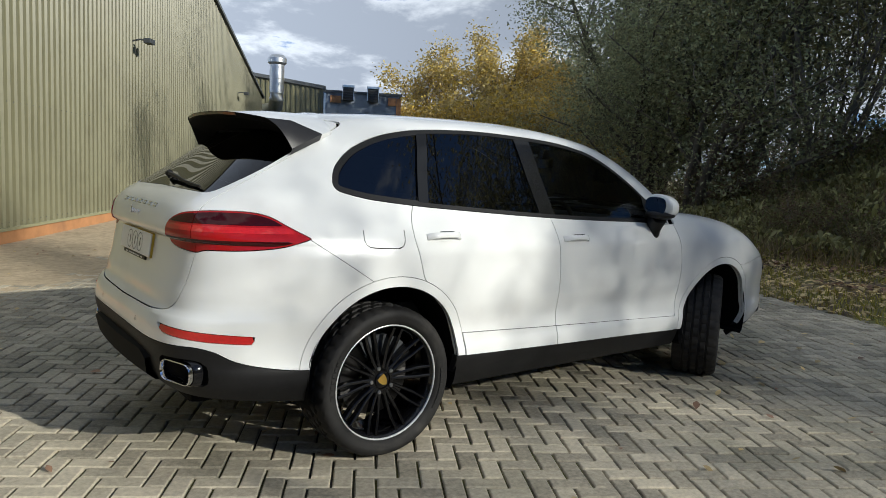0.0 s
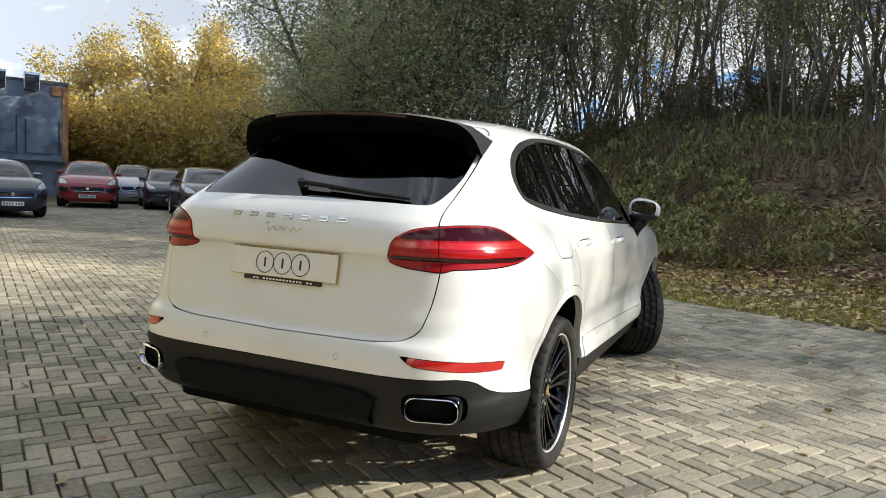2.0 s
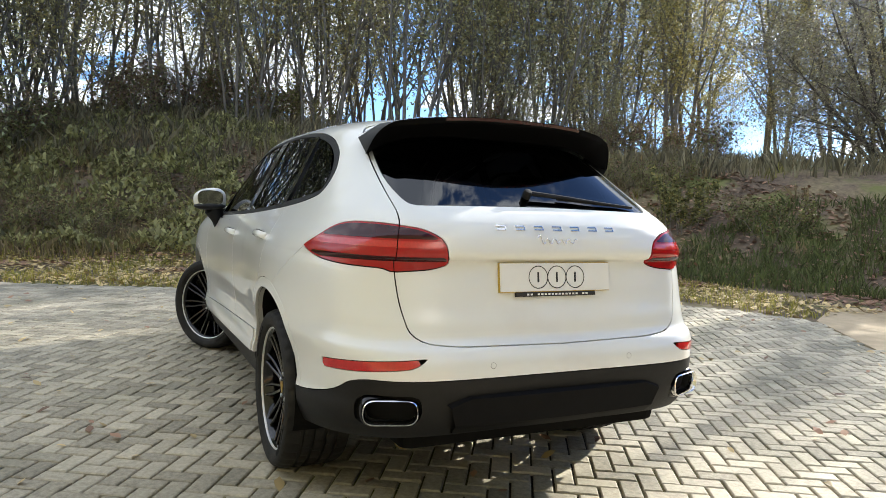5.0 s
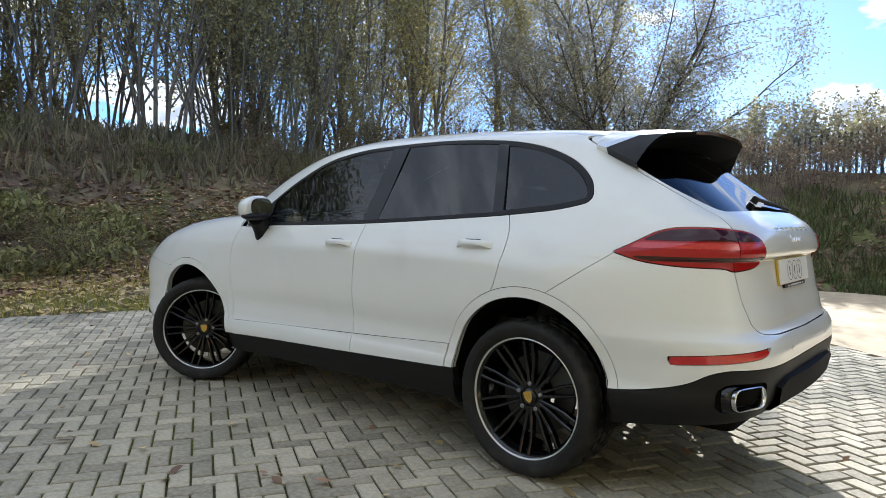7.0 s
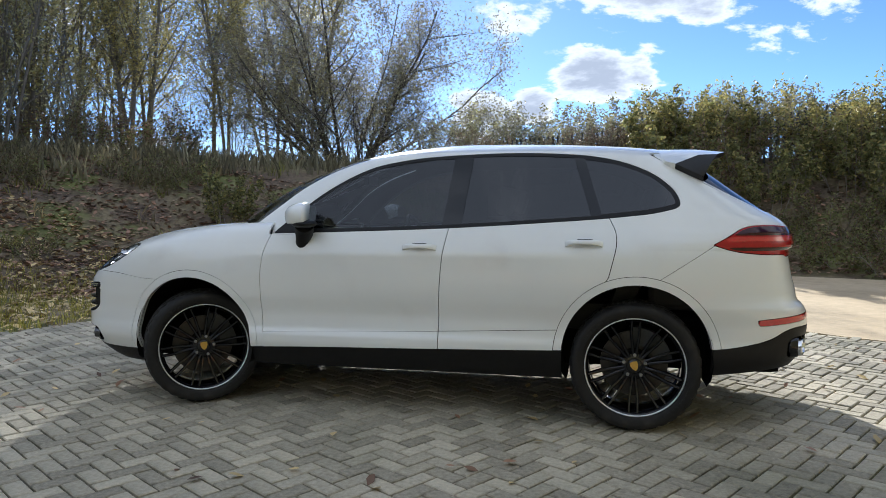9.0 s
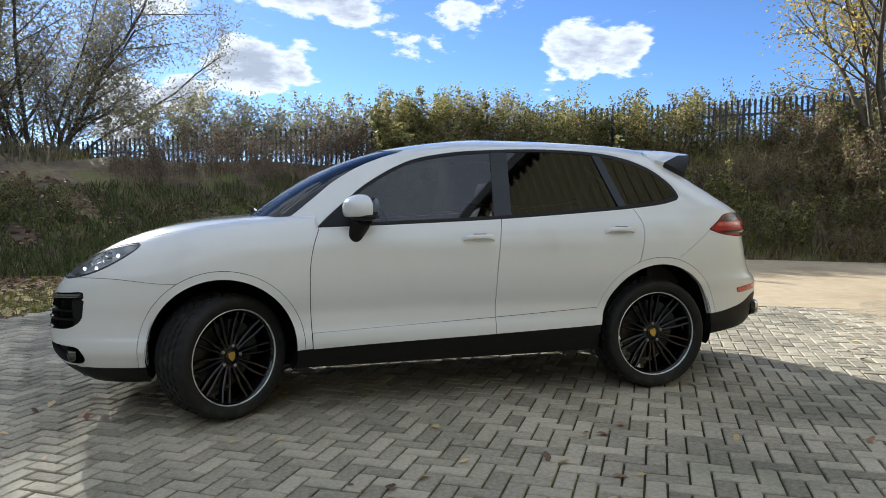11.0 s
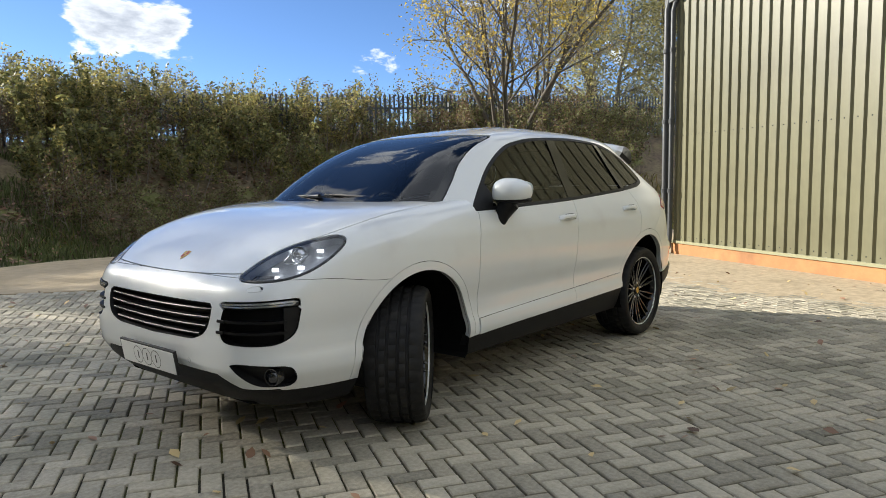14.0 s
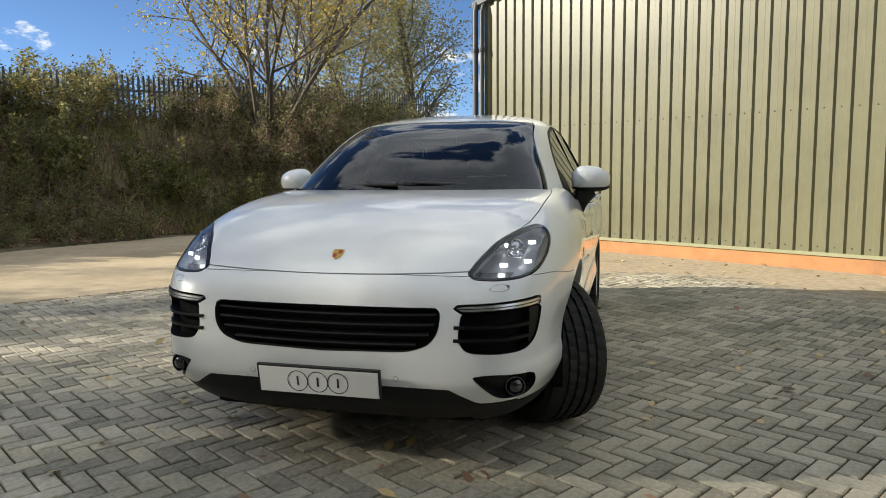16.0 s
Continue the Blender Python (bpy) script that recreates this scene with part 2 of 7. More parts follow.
M_CLAD = mat("olive_cladding", (0.170, 0.164, 0.098), rough=0.36, var=0.06, scale=6, second=(0.138, 0.132, 0.078), sec_scale=0.9, sec_lo=0.45, sec_hi=0.75, spec=0.5)
M_CLAD2 = mat("olive_flashing", (0.29, 0.285, 0.17), rough=0.5, var=0.08)
M_PLINTH = mat("orange_brown_plinth", (0.45, 0.22, 0.095), rough=0.85, var=0.15, scale=4, second=(0.34, 0.17, 0.08), bump=0.2)
M_GREYCLAD = mat("grey_sheet", (0.24, 0.28, 0.33), rough=0.5, var=0.12, scale=2, second=(0.12, 0.14, 0.17))
M_GALV = mat("galvanised_steel", (0.62, 0.64, 0.66), rough=0.35, metal=0.9, var=0.12, scale=5)
M_DARKGREY = mat("dark_grey_paint", (0.045, 0.05, 0.055), rough=0.5, var=0.1)
M_ROOF = mat("roof_sheet", (0.10, 0.11, 0.115), rough=0.6, var=0.1)
M_FENCE = mat("weathered_steel_fence", (0.075, 0.085, 0.09), rough=0.6, metal=0.3, var=0.2)
M_BARK = mat("grey_bark", (0.16, 0.142, 0.118), rough=0.9, var=0.35, scale=12, second=(0.12, 0.12, 0.08), sec_scale=3, bump=0.5, bscale=30)
M_TWIG = mat("twig_bark", (0.25, 0.215, 0.175), rough=0.9, var=0.3, scale=10)
M_CONC = mat("tan_concrete", (0.52, 0.41, 0.265), rough=0.9, var=0.14, scale=5, second=(0.42, 0.325, 0.20), sec_scale=0.5, sec_lo=0.42, sec_hi=0.68, bump=0.25, bscale=120)

# ---- mesh helpers ----
def link(name, verts, faces, material=None, parent=None, label="", smooth=False, mats=None, idx=None):
    me = bpy.data.meshes.new(name)
    me.from_pydata([tuple(v) for v in verts], [], [tuple(f) for f in faces])
    for m in (mats or ([material] if material else [])):
        me.materials.append(m)
    if idx is not None:
        me.polygons.foreach_set("material_index", idx)
    if smooth:
        me.polygons.foreach_set("use_smooth", [True] * len(me.polygons))
    me.update()
    ob = new(name, me)
    if parent is not None:
        ob.parent = parent
    if label:
        ob["label"] = label
    return ob


def part(name, bm, material, parent, label="", smooth=False):
    me = bpy.data.meshes.new(name)
    bm.normal_update()
    bm.to_mesh(me)
    bm.free()
    me.materials.append(material)
    if smooth:
        me.polygons.foreach_set("use_smooth", [True] * len(me.polygons))
        me.set_sharp_from_angle(angle=radians(38))
    ob = new(name, me)
    if parent is not None:
        ob.parent = parent
    if label:
        ob["label"] = label
    return ob


def empty(name, m=None):
    ob = new(name)
    ob.empty_display_size = 0.2
    if m is not None:
        ob.matrix_world = m
    return ob


def box(bm, x0, x1, y0, y1, z0, z1, m=None, bevel=0.0):
    vs = [bm.verts.new((x, y, z)) for z in (z0, z1) for y in (y0, y1) for x in (x0, x1)]
    fs = [bm.faces.new([vs[i] for i in f]) for f in ((0, 2, 3, 1), (4, 5, 7, 6), (0, 1, 5, 4), (2, 6, 7, 3), (0, 4, 6, 2), (1, 3, 7, 5))]
    if bevel:
        es = {e for f in fs for e in f.edges}
        got = bmesh.ops.bevel(bm, geom=list(es), offset=bevel, segments=2, affect="EDGES", profile=0.6)
        vs = list({v for f in got["faces"] for v in f.verts} | {v for v in vs if v.is_valid})
    if m is not None:
        for v in vs:
            v.co = m @ v.co
    return vs


def lathe(bm, prof, seg=32, axis="y", m=None, close=False):
    """Turns a profile of (radius, along) round an axis."""
    rings = []
    for r, a in prof:
        ring = []
        for i in range(seg):
            t = 2 * math.pi * i / seg
            c, s = r * math.cos(t), r * math.sin(t)
            p = Vector((c, a, s)) if axis == "y" else Vector((c, s, a)) if axis == "z" else Vector((a, c, s))
            ring.append(bm.verts.new(m @ p if m is not None else p))
        rings.append(ring)
    for A, B in zip(rings, rings[1:]):
        for i in range(seg):
            j = (i + 1) % seg
            bm.faces.new((A[i], A[j], B[j], B[i]))
    if close:
        bm.faces.new(rings[0]); bm.faces.new(rings[-1][::-1])
    return rings


def tube(bm, pts, r, seg=8, close=True):
    """A round bar along a line; r is one radius or one for each point."""
    pts = [Vector(p) for p in pts]
    rs = r if isinstance(r, (list, tuple)) else [r] * len(pts)
    rings = []
    for i, p in enumerate(pts):
        d = (pts[min(i + 1, len(pts) - 1)] - pts[max(i - 1, 0)]).normalized()
        u = d.cross(Vector((0, 0, 1)) if abs(d.z) < 0.9 else Vector((1, 0, 0))).normalized()
        w = d.cross(u)
        rings.append([bm.verts.new(p + rs[i] * (math.cos(2 * math.pi * k / seg) * u + math.sin(2 * math.pi * k / seg) * w)) for k in range(seg)])
    for A, B in zip(rings, rings[1:]):
        for k in range(seg):
            bm.faces.new((A[k], A[(k + 1) % seg], B[(k + 1) % seg], B[k]))
    if close:
        bm.faces.new(rings[0][::-1]); bm.faces.new(rings[-1])


def pchip(xs, ys):
    """A smooth curve through a few knots with no overshoot."""
    xs, ys = np.array(xs, float), np.array(ys, float)
    h, d = np.diff(xs), np.diff(ys) / np.diff(xs)
    m = np.zeros_like(ys)
    m[0], m[-1] = d[0], d[-1]
    for i in range(1, len(xs) - 1):
        if d[i - 1] * d[i] > 0:
            w1, w2 = 2 * h[i] + h[i - 1], h[i] + 2 * h[i - 1]
            m[i] = (w1 + w2) / (w1 / d[i - 1] + w2 / d[i])

    def f(x):
        x = np.clip(x, xs[0], xs[-1])
        i = np.clip(np.searchsorted(xs, x) - 1, 0, len(h) - 1)
        t = (x - xs[i]) / h[i]
        return ((1 + 2 * t) * (1 - t) ** 2 * ys[i] + t * (1 - t) ** 2 * h[i] * m[i] + t * t * (3 - 2 * t) * ys[i + 1] + t * t * (t - 1) * h[i] * m[i + 1])
    return f


# ---- ground ----
# foot of the bank round the yard: x, y, height of the ridge, width of the slope
TOE = np.array([(-34, 12, 2.6, 6), (-12, -5.0, 2.9, 6), (-8, -8, 2.8, 6), (-5, -9, 2.6, 6), (-1, -9.7, 2.4, 6.5), (3, -9, 2.5, 7.5), (6, -6.6, 2.8, 9.5),
                (7.4, -3.5, 3.5, 12), (8.4, 0, 3.9, 12.5), (10.2, 5, 4.1, 12), (14.6, 10.5, 3.8, 11), (21, 15.5, 2.6, 9), (60, 36, 2.0, 8)], float)


def bank(x, y):
    """Distance out from the bank's foot, and the ground's height."""
    x, y = np.asarray(x, float), np.asarray(y, float)
    best = np.full(x.shape, 1e9); sgn = np.zeros(x.shape); H = np.zeros(x.shape); Wd = np.ones(x.shape)
    for a, b in zip(TOE, TOE[1:]):
        d = b[:2] - a[:2]
        t = np.clip(((x - a[0]) * d[0] + (y - a[1]) * d[1]) / (d @ d), 0, 1)
        px, py = x - a[0] - t * d[0], y - a[1] - t * d[1]
        r = np.hypot(px, py)
        k = r < best
        best = np.where(k, r, best)
        sgn = np.where(k, -(d[0] * (y - a[1]) - d[1] * (x - a[0])), sgn)
        H = np.where(k, a[2] + t * (b[2] - a[2]), H); Wd = np.where(k, a[3] + t * (b[3] - a[3]), Wd)
    s = best * np.sign(sgn)
    q = np.clip(s / Wd, 0, 1)
    z = H * (q * q * (3 - 2 * q))
    out = np.clip(s / 1.5, 0, 1)
    z = z + out * (0.10 * np.sin(1.7 * x + 0.6 * y) * np.cos(1.3 * y - 0.4 * x) + 0.05 * np.sin(3.9 * x + 1.0) * np.sin(4.3 * y))
    return s, z


def rise(x, y):
    """The yard climbs gently towards the far building."""
    p = np.clip(.45 * np.asarray(x, float) + .89 * np.asarray(y, float) - 4, 0, None)
    return .002 * p


# edge of the block paving, anticlockwise
PAVE = [(1.0, -6.15), (2.1, -5.75), (3.2, -4.6), (3.85, -3.6), (4.2, -2.4), (4.75, -0.9), (5.3, 0.6), (6.3, 3.0), (8.2, 6.7), (11.4, 10.6), (16.5, 14.5), (24, 19.5), (24, 30), (6, 30), (-9, 0.6), (-3.6, -2.55), (-1.9, -3.95)]


def in_poly(x, y, poly):
    x, y = np.asarray(x, float), np.asarray(y, float)
    r = np.zeros(x.shape, bool)
    for (x0, y0), (x1, y1) in zip(poly, poly[1:] + poly[:1]):
        if y0 != y1:
            r ^= ((y0 > y) != (y1 > y)) & (x < (x1 - x0) * (y - y0) / (y1 - y0) + x0)
    return r


def ground_material():
    m = mat("verge_soil_and_litter", (0.13, 0.095, 0.065), rough=0.95, var=0.45, scale=9, second=(0.19, 0.15, 0.085), sec_scale=0.9, sec_lo=0.42, sec_hi=0.62, bump=0.8, bscale=22)
    nt = m.node_tree
    N, L = nt.nodes.new, nt.links.new
    b = nt.nodes["Principled BSDF"]
    src = b.inputs["Base Color"].links[0].from_socket
    co = N("ShaderNodeTexCoord")
    n = N("ShaderNodeTexNoise"); n.inputs["Scale"].default_value, n.inputs["Detail"].default_value, n.inputs["Roughness"].default_value = 0.55, 8, 0.6
    L(co.outputs["Object"], n.inputs["Vector"])
    mr = N("ShaderNodeMapRange"); mr.interpolation_type = "SMOOTHSTEP"; mr.inputs["From Min"].default_value, mr.inputs["From Max"].default_value = 0.50, 0.62
    L(n.outputs["Fac"], mr.inputs["Value"])
    mx = N("ShaderNodeMix"); mx.data_type = "RGBA"; mx.inputs["B"].default_value = (0.155, 0.165, 0.05, 1)
    L(mr.outputs[0], mx.inputs["Factor"]); L(src, mx.inputs["A"]); L(mx.outputs["Result"], b.inputs["Base Color"])
    return m


def build_ground():
    def axis(lo, hi, fine):
        a = np.arange(lo, hi + 0.01, fine)
        far = np.array([1.5, 4, 8, 15, 28, 60, 140, 400, 1200, 3000])
        return np.concatenate([lo - far[::-1], a, hi + far])
    X, Y = np.meshgrid(axis(-26, 32, 0.5), axis(-26, 34, 0.5), indexing="ij")
    s, z = bank(X, Y)
    z = np.where(s < 0.2, -0.03, z - 0.03)
    z = np.where(in_poly(X, Y, PAVE), -0.09 + rise(X, Y) * .8, z + np.where(s < 0, rise(X, Y), 0))
    n, k = X.shape
    v = np.stack([X, Y, z], -1).reshape(-1, 3)
    i = (np.arange(n - 1)[:, None] * k + np.arange(k - 1)[None]).ravel()
    f = np.stack([i, i + k, i + k + 1, i + 1], 1)
    g = link("ground", v, f.tolist(), ground_material(), smooth=True)
    tagged(g, "earth bank and verge with leaf litter and thin grass", "ground", kind="structure")
    # tan concrete apron between paving and hedge
    bm = bmesh.new()
    ring = [(1.0, -6.17), (-1.9, -3.97), (-3.6, -2.57), (-9, 0.58), (-14, 0.5), (-14, -3.7), (-11.9, -5.2), (-8, -8.05), (-5, -9.05), (-1, -9.7), (1.2, -9.1), (1.8, -7.6)]
    top = [bm.verts.new((x, y, 0.0)) for x, y in ring]
    low = [bm.verts.new((x, y, -0.12)) for x, y in ring]
    bm.faces.new(top)
    for a in range(len(ring)):
        bm.faces.new((top[a], low[a], low[(a + 1) % len(ring)], top[(a + 1) % len(ring)]))
    bmesh.ops.recalc_face_normals(bm, faces=bm.faces)
    bmesh.ops.triangulate(bm, faces=[f for f in bm.faces if len(f.verts) > 4])
    ob = part("pavement", bm, M_CONC, None)
    tagged(ob, "worn tan concrete apron beside the block paving", "pavement", kind="structure")


build_ground()

# ---- near building ----
WALL_O, WALL_A = Vector((-7.62, -0.78, 0)), 58.4


def build_near_building():
    """Gable wall in ribbed olive sheeting over an orange-brown plinth. Local x runs along the wall, -y faces the yard."""
    base = pose(WALL_O.x, WALL_O.y, 0, 0, 0, WALL_A)
    s0, s1, apex, e0, e1 = -0.75, 34.2, 16.7, 4.3, 7.85

    def eave(s):
        return e0 + (e1 - e0) * (1 - abs(s - apex) / (apex - s0))
    b = empty("industrial_building", base)
    tagged(b, "industrial unit with ribbed olive metal cladding and orange plinth", "building", kind="structure")
    # box-rib sheets, one a metre wide
    pitch, rib, dep = 0.20, 0.062, 0.034
    sheet_w = 1.0
    s = s0
    while s < s1 - 1e-6:
        e = min(s + sheet_w, s1)
        verts, faces = [], []
        prof, q = [], s
        while q < e - 1e-6:
            prof += [(q, 0), (q + 0.045, 0), (q + 0.068, -dep), (q + 0.068 + rib, -dep), (q + 0.091 + rib, 0)]
            q += pitch
        prof = [(min(a, e), d) for a, d in prof] + [(e, 0)]
        for a, d in prof:
            verts += [(a, d, 0.22), (a, d, eave(a))]
        for i in range(len(prof) - 1):
            faces.append((2 * i, 2 * i + 2, 2 * i + 3, 2 * i + 1))
        link("panel", verts, faces, M_CLAD, b)
        s = e
    # screws beside the rib feet and along the mid rails
    sv, sf = [], []
    for k in range(int((s1 - s0) / pitch)):
        for z in (.30, 2.05):
            cx, i = s0 + k * pitch + .022, len(sv)
            sv += [(cx - .009, 0, z - .009), (cx + .009, 0, z - .009), (cx + .009, 0, z + .009), (cx - .009, 0, z + .009), (cx, -.009, z)]
            sf += [(i, i + 1, i + 4), (i + 1, i + 2, i + 4), (i + 2, i + 3, i + 4), (i + 3, i, i + 4)]
    tagged(link("screws", sv, sf, M_DARKGREY, b), kind="stuff")
    bm = bmesh.new()
    box(bm, s0 - 0.02, s1, -0.03, 0.18, -0.1, 0.20)
    part("plinth", bm, M_PLINTH, b, "orange-brown rendered plinth")
    bm = bmesh.new()
    box(bm, s0, s1, -0.055, 0.01, 0.19, 0.235)
    part("flashing", bm, M_CLAD2, b)
    bm = bmesh.new()
    box(bm, s0, s0 + 0.1, 0.03, 26, -0.1, e0); box(bm, s1 - 0.1, s1, 0.03, 26, -0.1, e0)
    box(bm, s0 + 0.1, s1 - 0.1, 25.8, 26, -0.1, e0)
    part("wall", bm, M_CLAD, b)
    for a, c, za, zc in ((s0 - 0.2, apex, e0 - 0.02, e1 + 0.02), (apex, s1 + 0.2, e1 + 0.02, e0 - 0.02)):
        bm = bmesh.new()
        vs = [bm.verts.new(p) for p in ((a, -0.12, za), (c, -0.12, zc), (c, 26.2, zc), (a, 26.2, za), (a, -0.12, za + 0.1), (c, -0.12, zc + 0.1), (c, 26.2, zc + 0.1), (a, 26.2, za + 0.1))]
        for f in ((0, 3, 2, 1), (4, 5, 6, 7), (0, 1, 5, 4), (1, 2, 6, 5), (2, 3, 7, 6), (3, 0, 4, 7)):
            bm.faces.new([vs[i] for i in f])
        part("roof", bm, M_ROOF, b)
    # wall lamps on brackets
    for s, z in ((15.95, 3.8), (28.0, 3.9)):
        lamp = empty("wall_lamp", base @ pose(s, -0.04, z))
        tagged(lamp, "small dark floodlight on a bracket on the cladding", "wall lamp", group="wall lamps")
        bm = bmesh.new(); tube(bm, [(0, 0, 0), (0, -0.16, 0.04), (0, -0.28, 0.02)], 0.018); part("bracket", bm, M_DARKGREY, lamp)
        bm = bmesh.new(); box(bm, -0.15, 0.15, -0.42, -0.26, -0.05, 0.06, bevel=0.02); part("head", bm, M_DARKGREY, lamp)
    # two pipes at the corner
    for dx, r, top in ((-0.86, 0.055, 4.5), (-0.70, 0.04, 4.45)):
        p = empty("drainpipe", base @ pose(dx, -0.12, 0))
        tagged(p, "dark grey round drainpipe at the building corner", "drainpipe", group="drainpipes at the corner")
        bm = bmesh.new()
        tube(bm, [(0, -0.10, 0.02), (0, -0.02, 0.12), (0, 0, 0.25), (0, 0, top - 0.3), (0, 0.04, top - 0.16), (0, 0.12, top)], r, 12)
        part("pipe", bm, M_DARKGREY, p, smooth=True)
        for z in (1.1, 2.3, 3.5):
            bm = bmesh.new(); lathe(bm, [(r, z - 0.04), (r + 0.012, z - 0.035), (r + 0.012, z + 0.035), (r, z + 0.04)], 14, "z"); part("collar", bm, M_DARKGREY, p)


build_near_building()


def build_far_building():
    """Long low unit behind the parked cars: olive cladding and a grey sheet annexe."""
    A, B = Vector((10.3, 31.4, 0)), Vector((17.4, 27.4, 0))
    ang = math.degrees(math.atan2(B.y - A.y, B.x - A.x))
    base = pose(A.x, A.y, 0, 0, 0, ang)
    b = empty("warehouse", base)
    tagged(b, "low warehouse with olive cladding and grey sheet annexe", "building", kind="structure")
    L, C = (B - A).length, 4.3
    for k in range(-10, 18):
        verts, faces = [], []
        x = C - 4.5 + k * 0.25
        prof = [(x, 0), (x + 0.1, 0), (x + 0.13, -0.05), (x + 0.22, -0.05), (x + 0.25, 0)]
        for a, d in prof:
            verts += [(a, d, 0), (a, d, 5.65 - 0.12 * a)]
        for i in range(4):
            faces.append((2 * i, 2 * i + 2, 2 * i + 3, 2 * i + 1))
        link("panel", verts, faces, M_CLAD, b)
    bm = bmesh.new(); box(bm, C, L, -0.25, 0.5, 0, 5.0); part("annexe", bm, M_GREYCLAD, b, "weathered grey sheet annexe")
    bm = bmesh.new(); box(bm, L - 0.12, L + 0.12, -0.3, 6, 0, 4.9); part("end_wall", bm, M_PLINTH, b)
    bm = bmesh.new()
    vs = [bm.verts.new(p) for x in (-3.2, C + .1) for p in ((x, -.15, 5.68 - .12 * x), (x, 8, 5.68 - .12 * x), (x, 8, 5.85 - .12 * x), (x, -.15, 5.85 - .12 * x))]
    for f in ((0, 1, 2, 3), (7, 6, 5, 4), (0, 4, 5, 1), (1, 5, 6, 2), (2, 6, 7, 3), (3, 7, 4, 0)):
        bm.faces.new([vs[i] for i in f])
    part("roof", bm, M_ROOF, b)
    bm = bmesh.new(); box(bm, C, L + 0.15, -0.33, 8, 5.0, 5.12); part("parapet", bm, M_ROOF, b)
    for x0, x1, z0, z1 in ((C + .95, C + 1.95, 1.9, 3.5), (C + 2.3, C + 3.6, 1.9, 3.4)):
        bm = bmesh.new(); box(bm, x0, x1, -0.30, -0.24, z0, z1, bevel=0.01); part("shutter", bm, M_GREYCLAD, b)
        for x in (x0, x1):
            bm = bmesh.new(); box(bm, x - .03, x + .03, -0.32, -0.29, z0, z1); part("shutter_frame", bm, M_DARKGREY, b)
    bm = bmesh.new(); box(bm, C + .05, L, -0.4, -0.24, 1.45, 1.6); part("rail", bm, M_DARKGREY, b)
    bm = bmesh.new(); box(bm, C + .02, C + .12, -0.3, -0.24, 0, 4.95); part("corner_trim", bm, M_GALV, b)
    for x0, x1, z0, z1, mm in ((C - .9, C - .05, 3.1, 3.55, M_GALV), (C + .15, C + .8, 3.15, 3.55, M_PLATE), (C + .35, C + .9, 4.5, 4.85, M_PLINTH), (C - 1.2, C - .1, 0.0, 1.7, M_GREYCLAD), (C + 3.3, C + 3.7, 4.5, 4.9, M_PLINTH)):
        bm = bmesh.new(); box(bm, x0, x1, -0.33, -0.26, z0, z1); part("panel", bm, mm, b)
    for x in (C + 1.25, C + 2.5):
        v = empty("roof_vent", base @ pose(x, -0.45, 4.62) @ Matrix.Diagonal((.8, .8, .8, 1))); tagged(v, "box-shaped grey extractor cowl on the annexe wall", "vent", group="extractor cowls")
        bm = bmesh.new(); box(bm, -0.33, 0.33, -0.35, 0.4, 0, 0.8, bevel=0.03); part("box", bm, M_DARKGREY, v)
        bm = bmesh.new(); box(bm, -0.38, 0.38, -0.45, 0.45, 0.8, 0.93); part("cap", bm, M_GALV, v)
        for sx in (-0.36, 0.33):
            bm = bmesh.new(); box(bm, sx, sx + 0.03, -0.40, 0.4, 0.05, 0.8); part("cheek", bm, M_GALV, v)
        for k in range(4):
            bm = bmesh.new(); box(bm, -0.30, 0.30, -0.40, -0.35, 0.10 + 0.16 * k, 0.19 + 0.16 * k); part("slat", bm, M_INK, v)
    for x, y, z0, h, r in ((9.35, 28.1, 1.2, 5.0, 0.13), (10.85, 27.9, 4.55, 5.85, 0.34), (8.95, 28.3, 4.6, 5.9, 0.15)):
        f = empty("flue", pose(x, y, 0)); tagged(f, "galvanised steel flue pipe with conical cowl", "flue", group="flues")
        bm = bmesh.new(); lathe(bm, [(r, z0), (r, z0 + (h - z0) * 0.5), (r * 1.08, z0 + (h - z0) * 0.5), (r * 1.08, z0 + (h - z0) * 0.5 + .06), (r, z0 + (h - z0) * 0.5 + .06), (r, h)], 20, "z"); part("pipe", bm, M_GALV, f, smooth=True)
        bm = bmesh.new(); lathe(bm, [(r, h), (r * 1.3, h + 0.1), (r * 1.3, h + 0.3), (r * 0.9, h + 0.45), (0.02, h + 0.46)], 20, "z"); part("cowl", bm, M_GALV, f, smooth=True)
        bm = bmesh.new(); tube(bm, [(0, 0, z0 + .05), (0, 0, z0 - .25 * min(1, r * 3)), (.1, .3, z0 - .6 * min(1, r * 3)), (.2, 1.0, z0 - .7 * min(1, r * 3)), (.5, 3.4, z0 - .7 * min(1, r * 3))], r, 16); part("elbow", bm, M_GALV, f, smooth=True)


build_far_building()

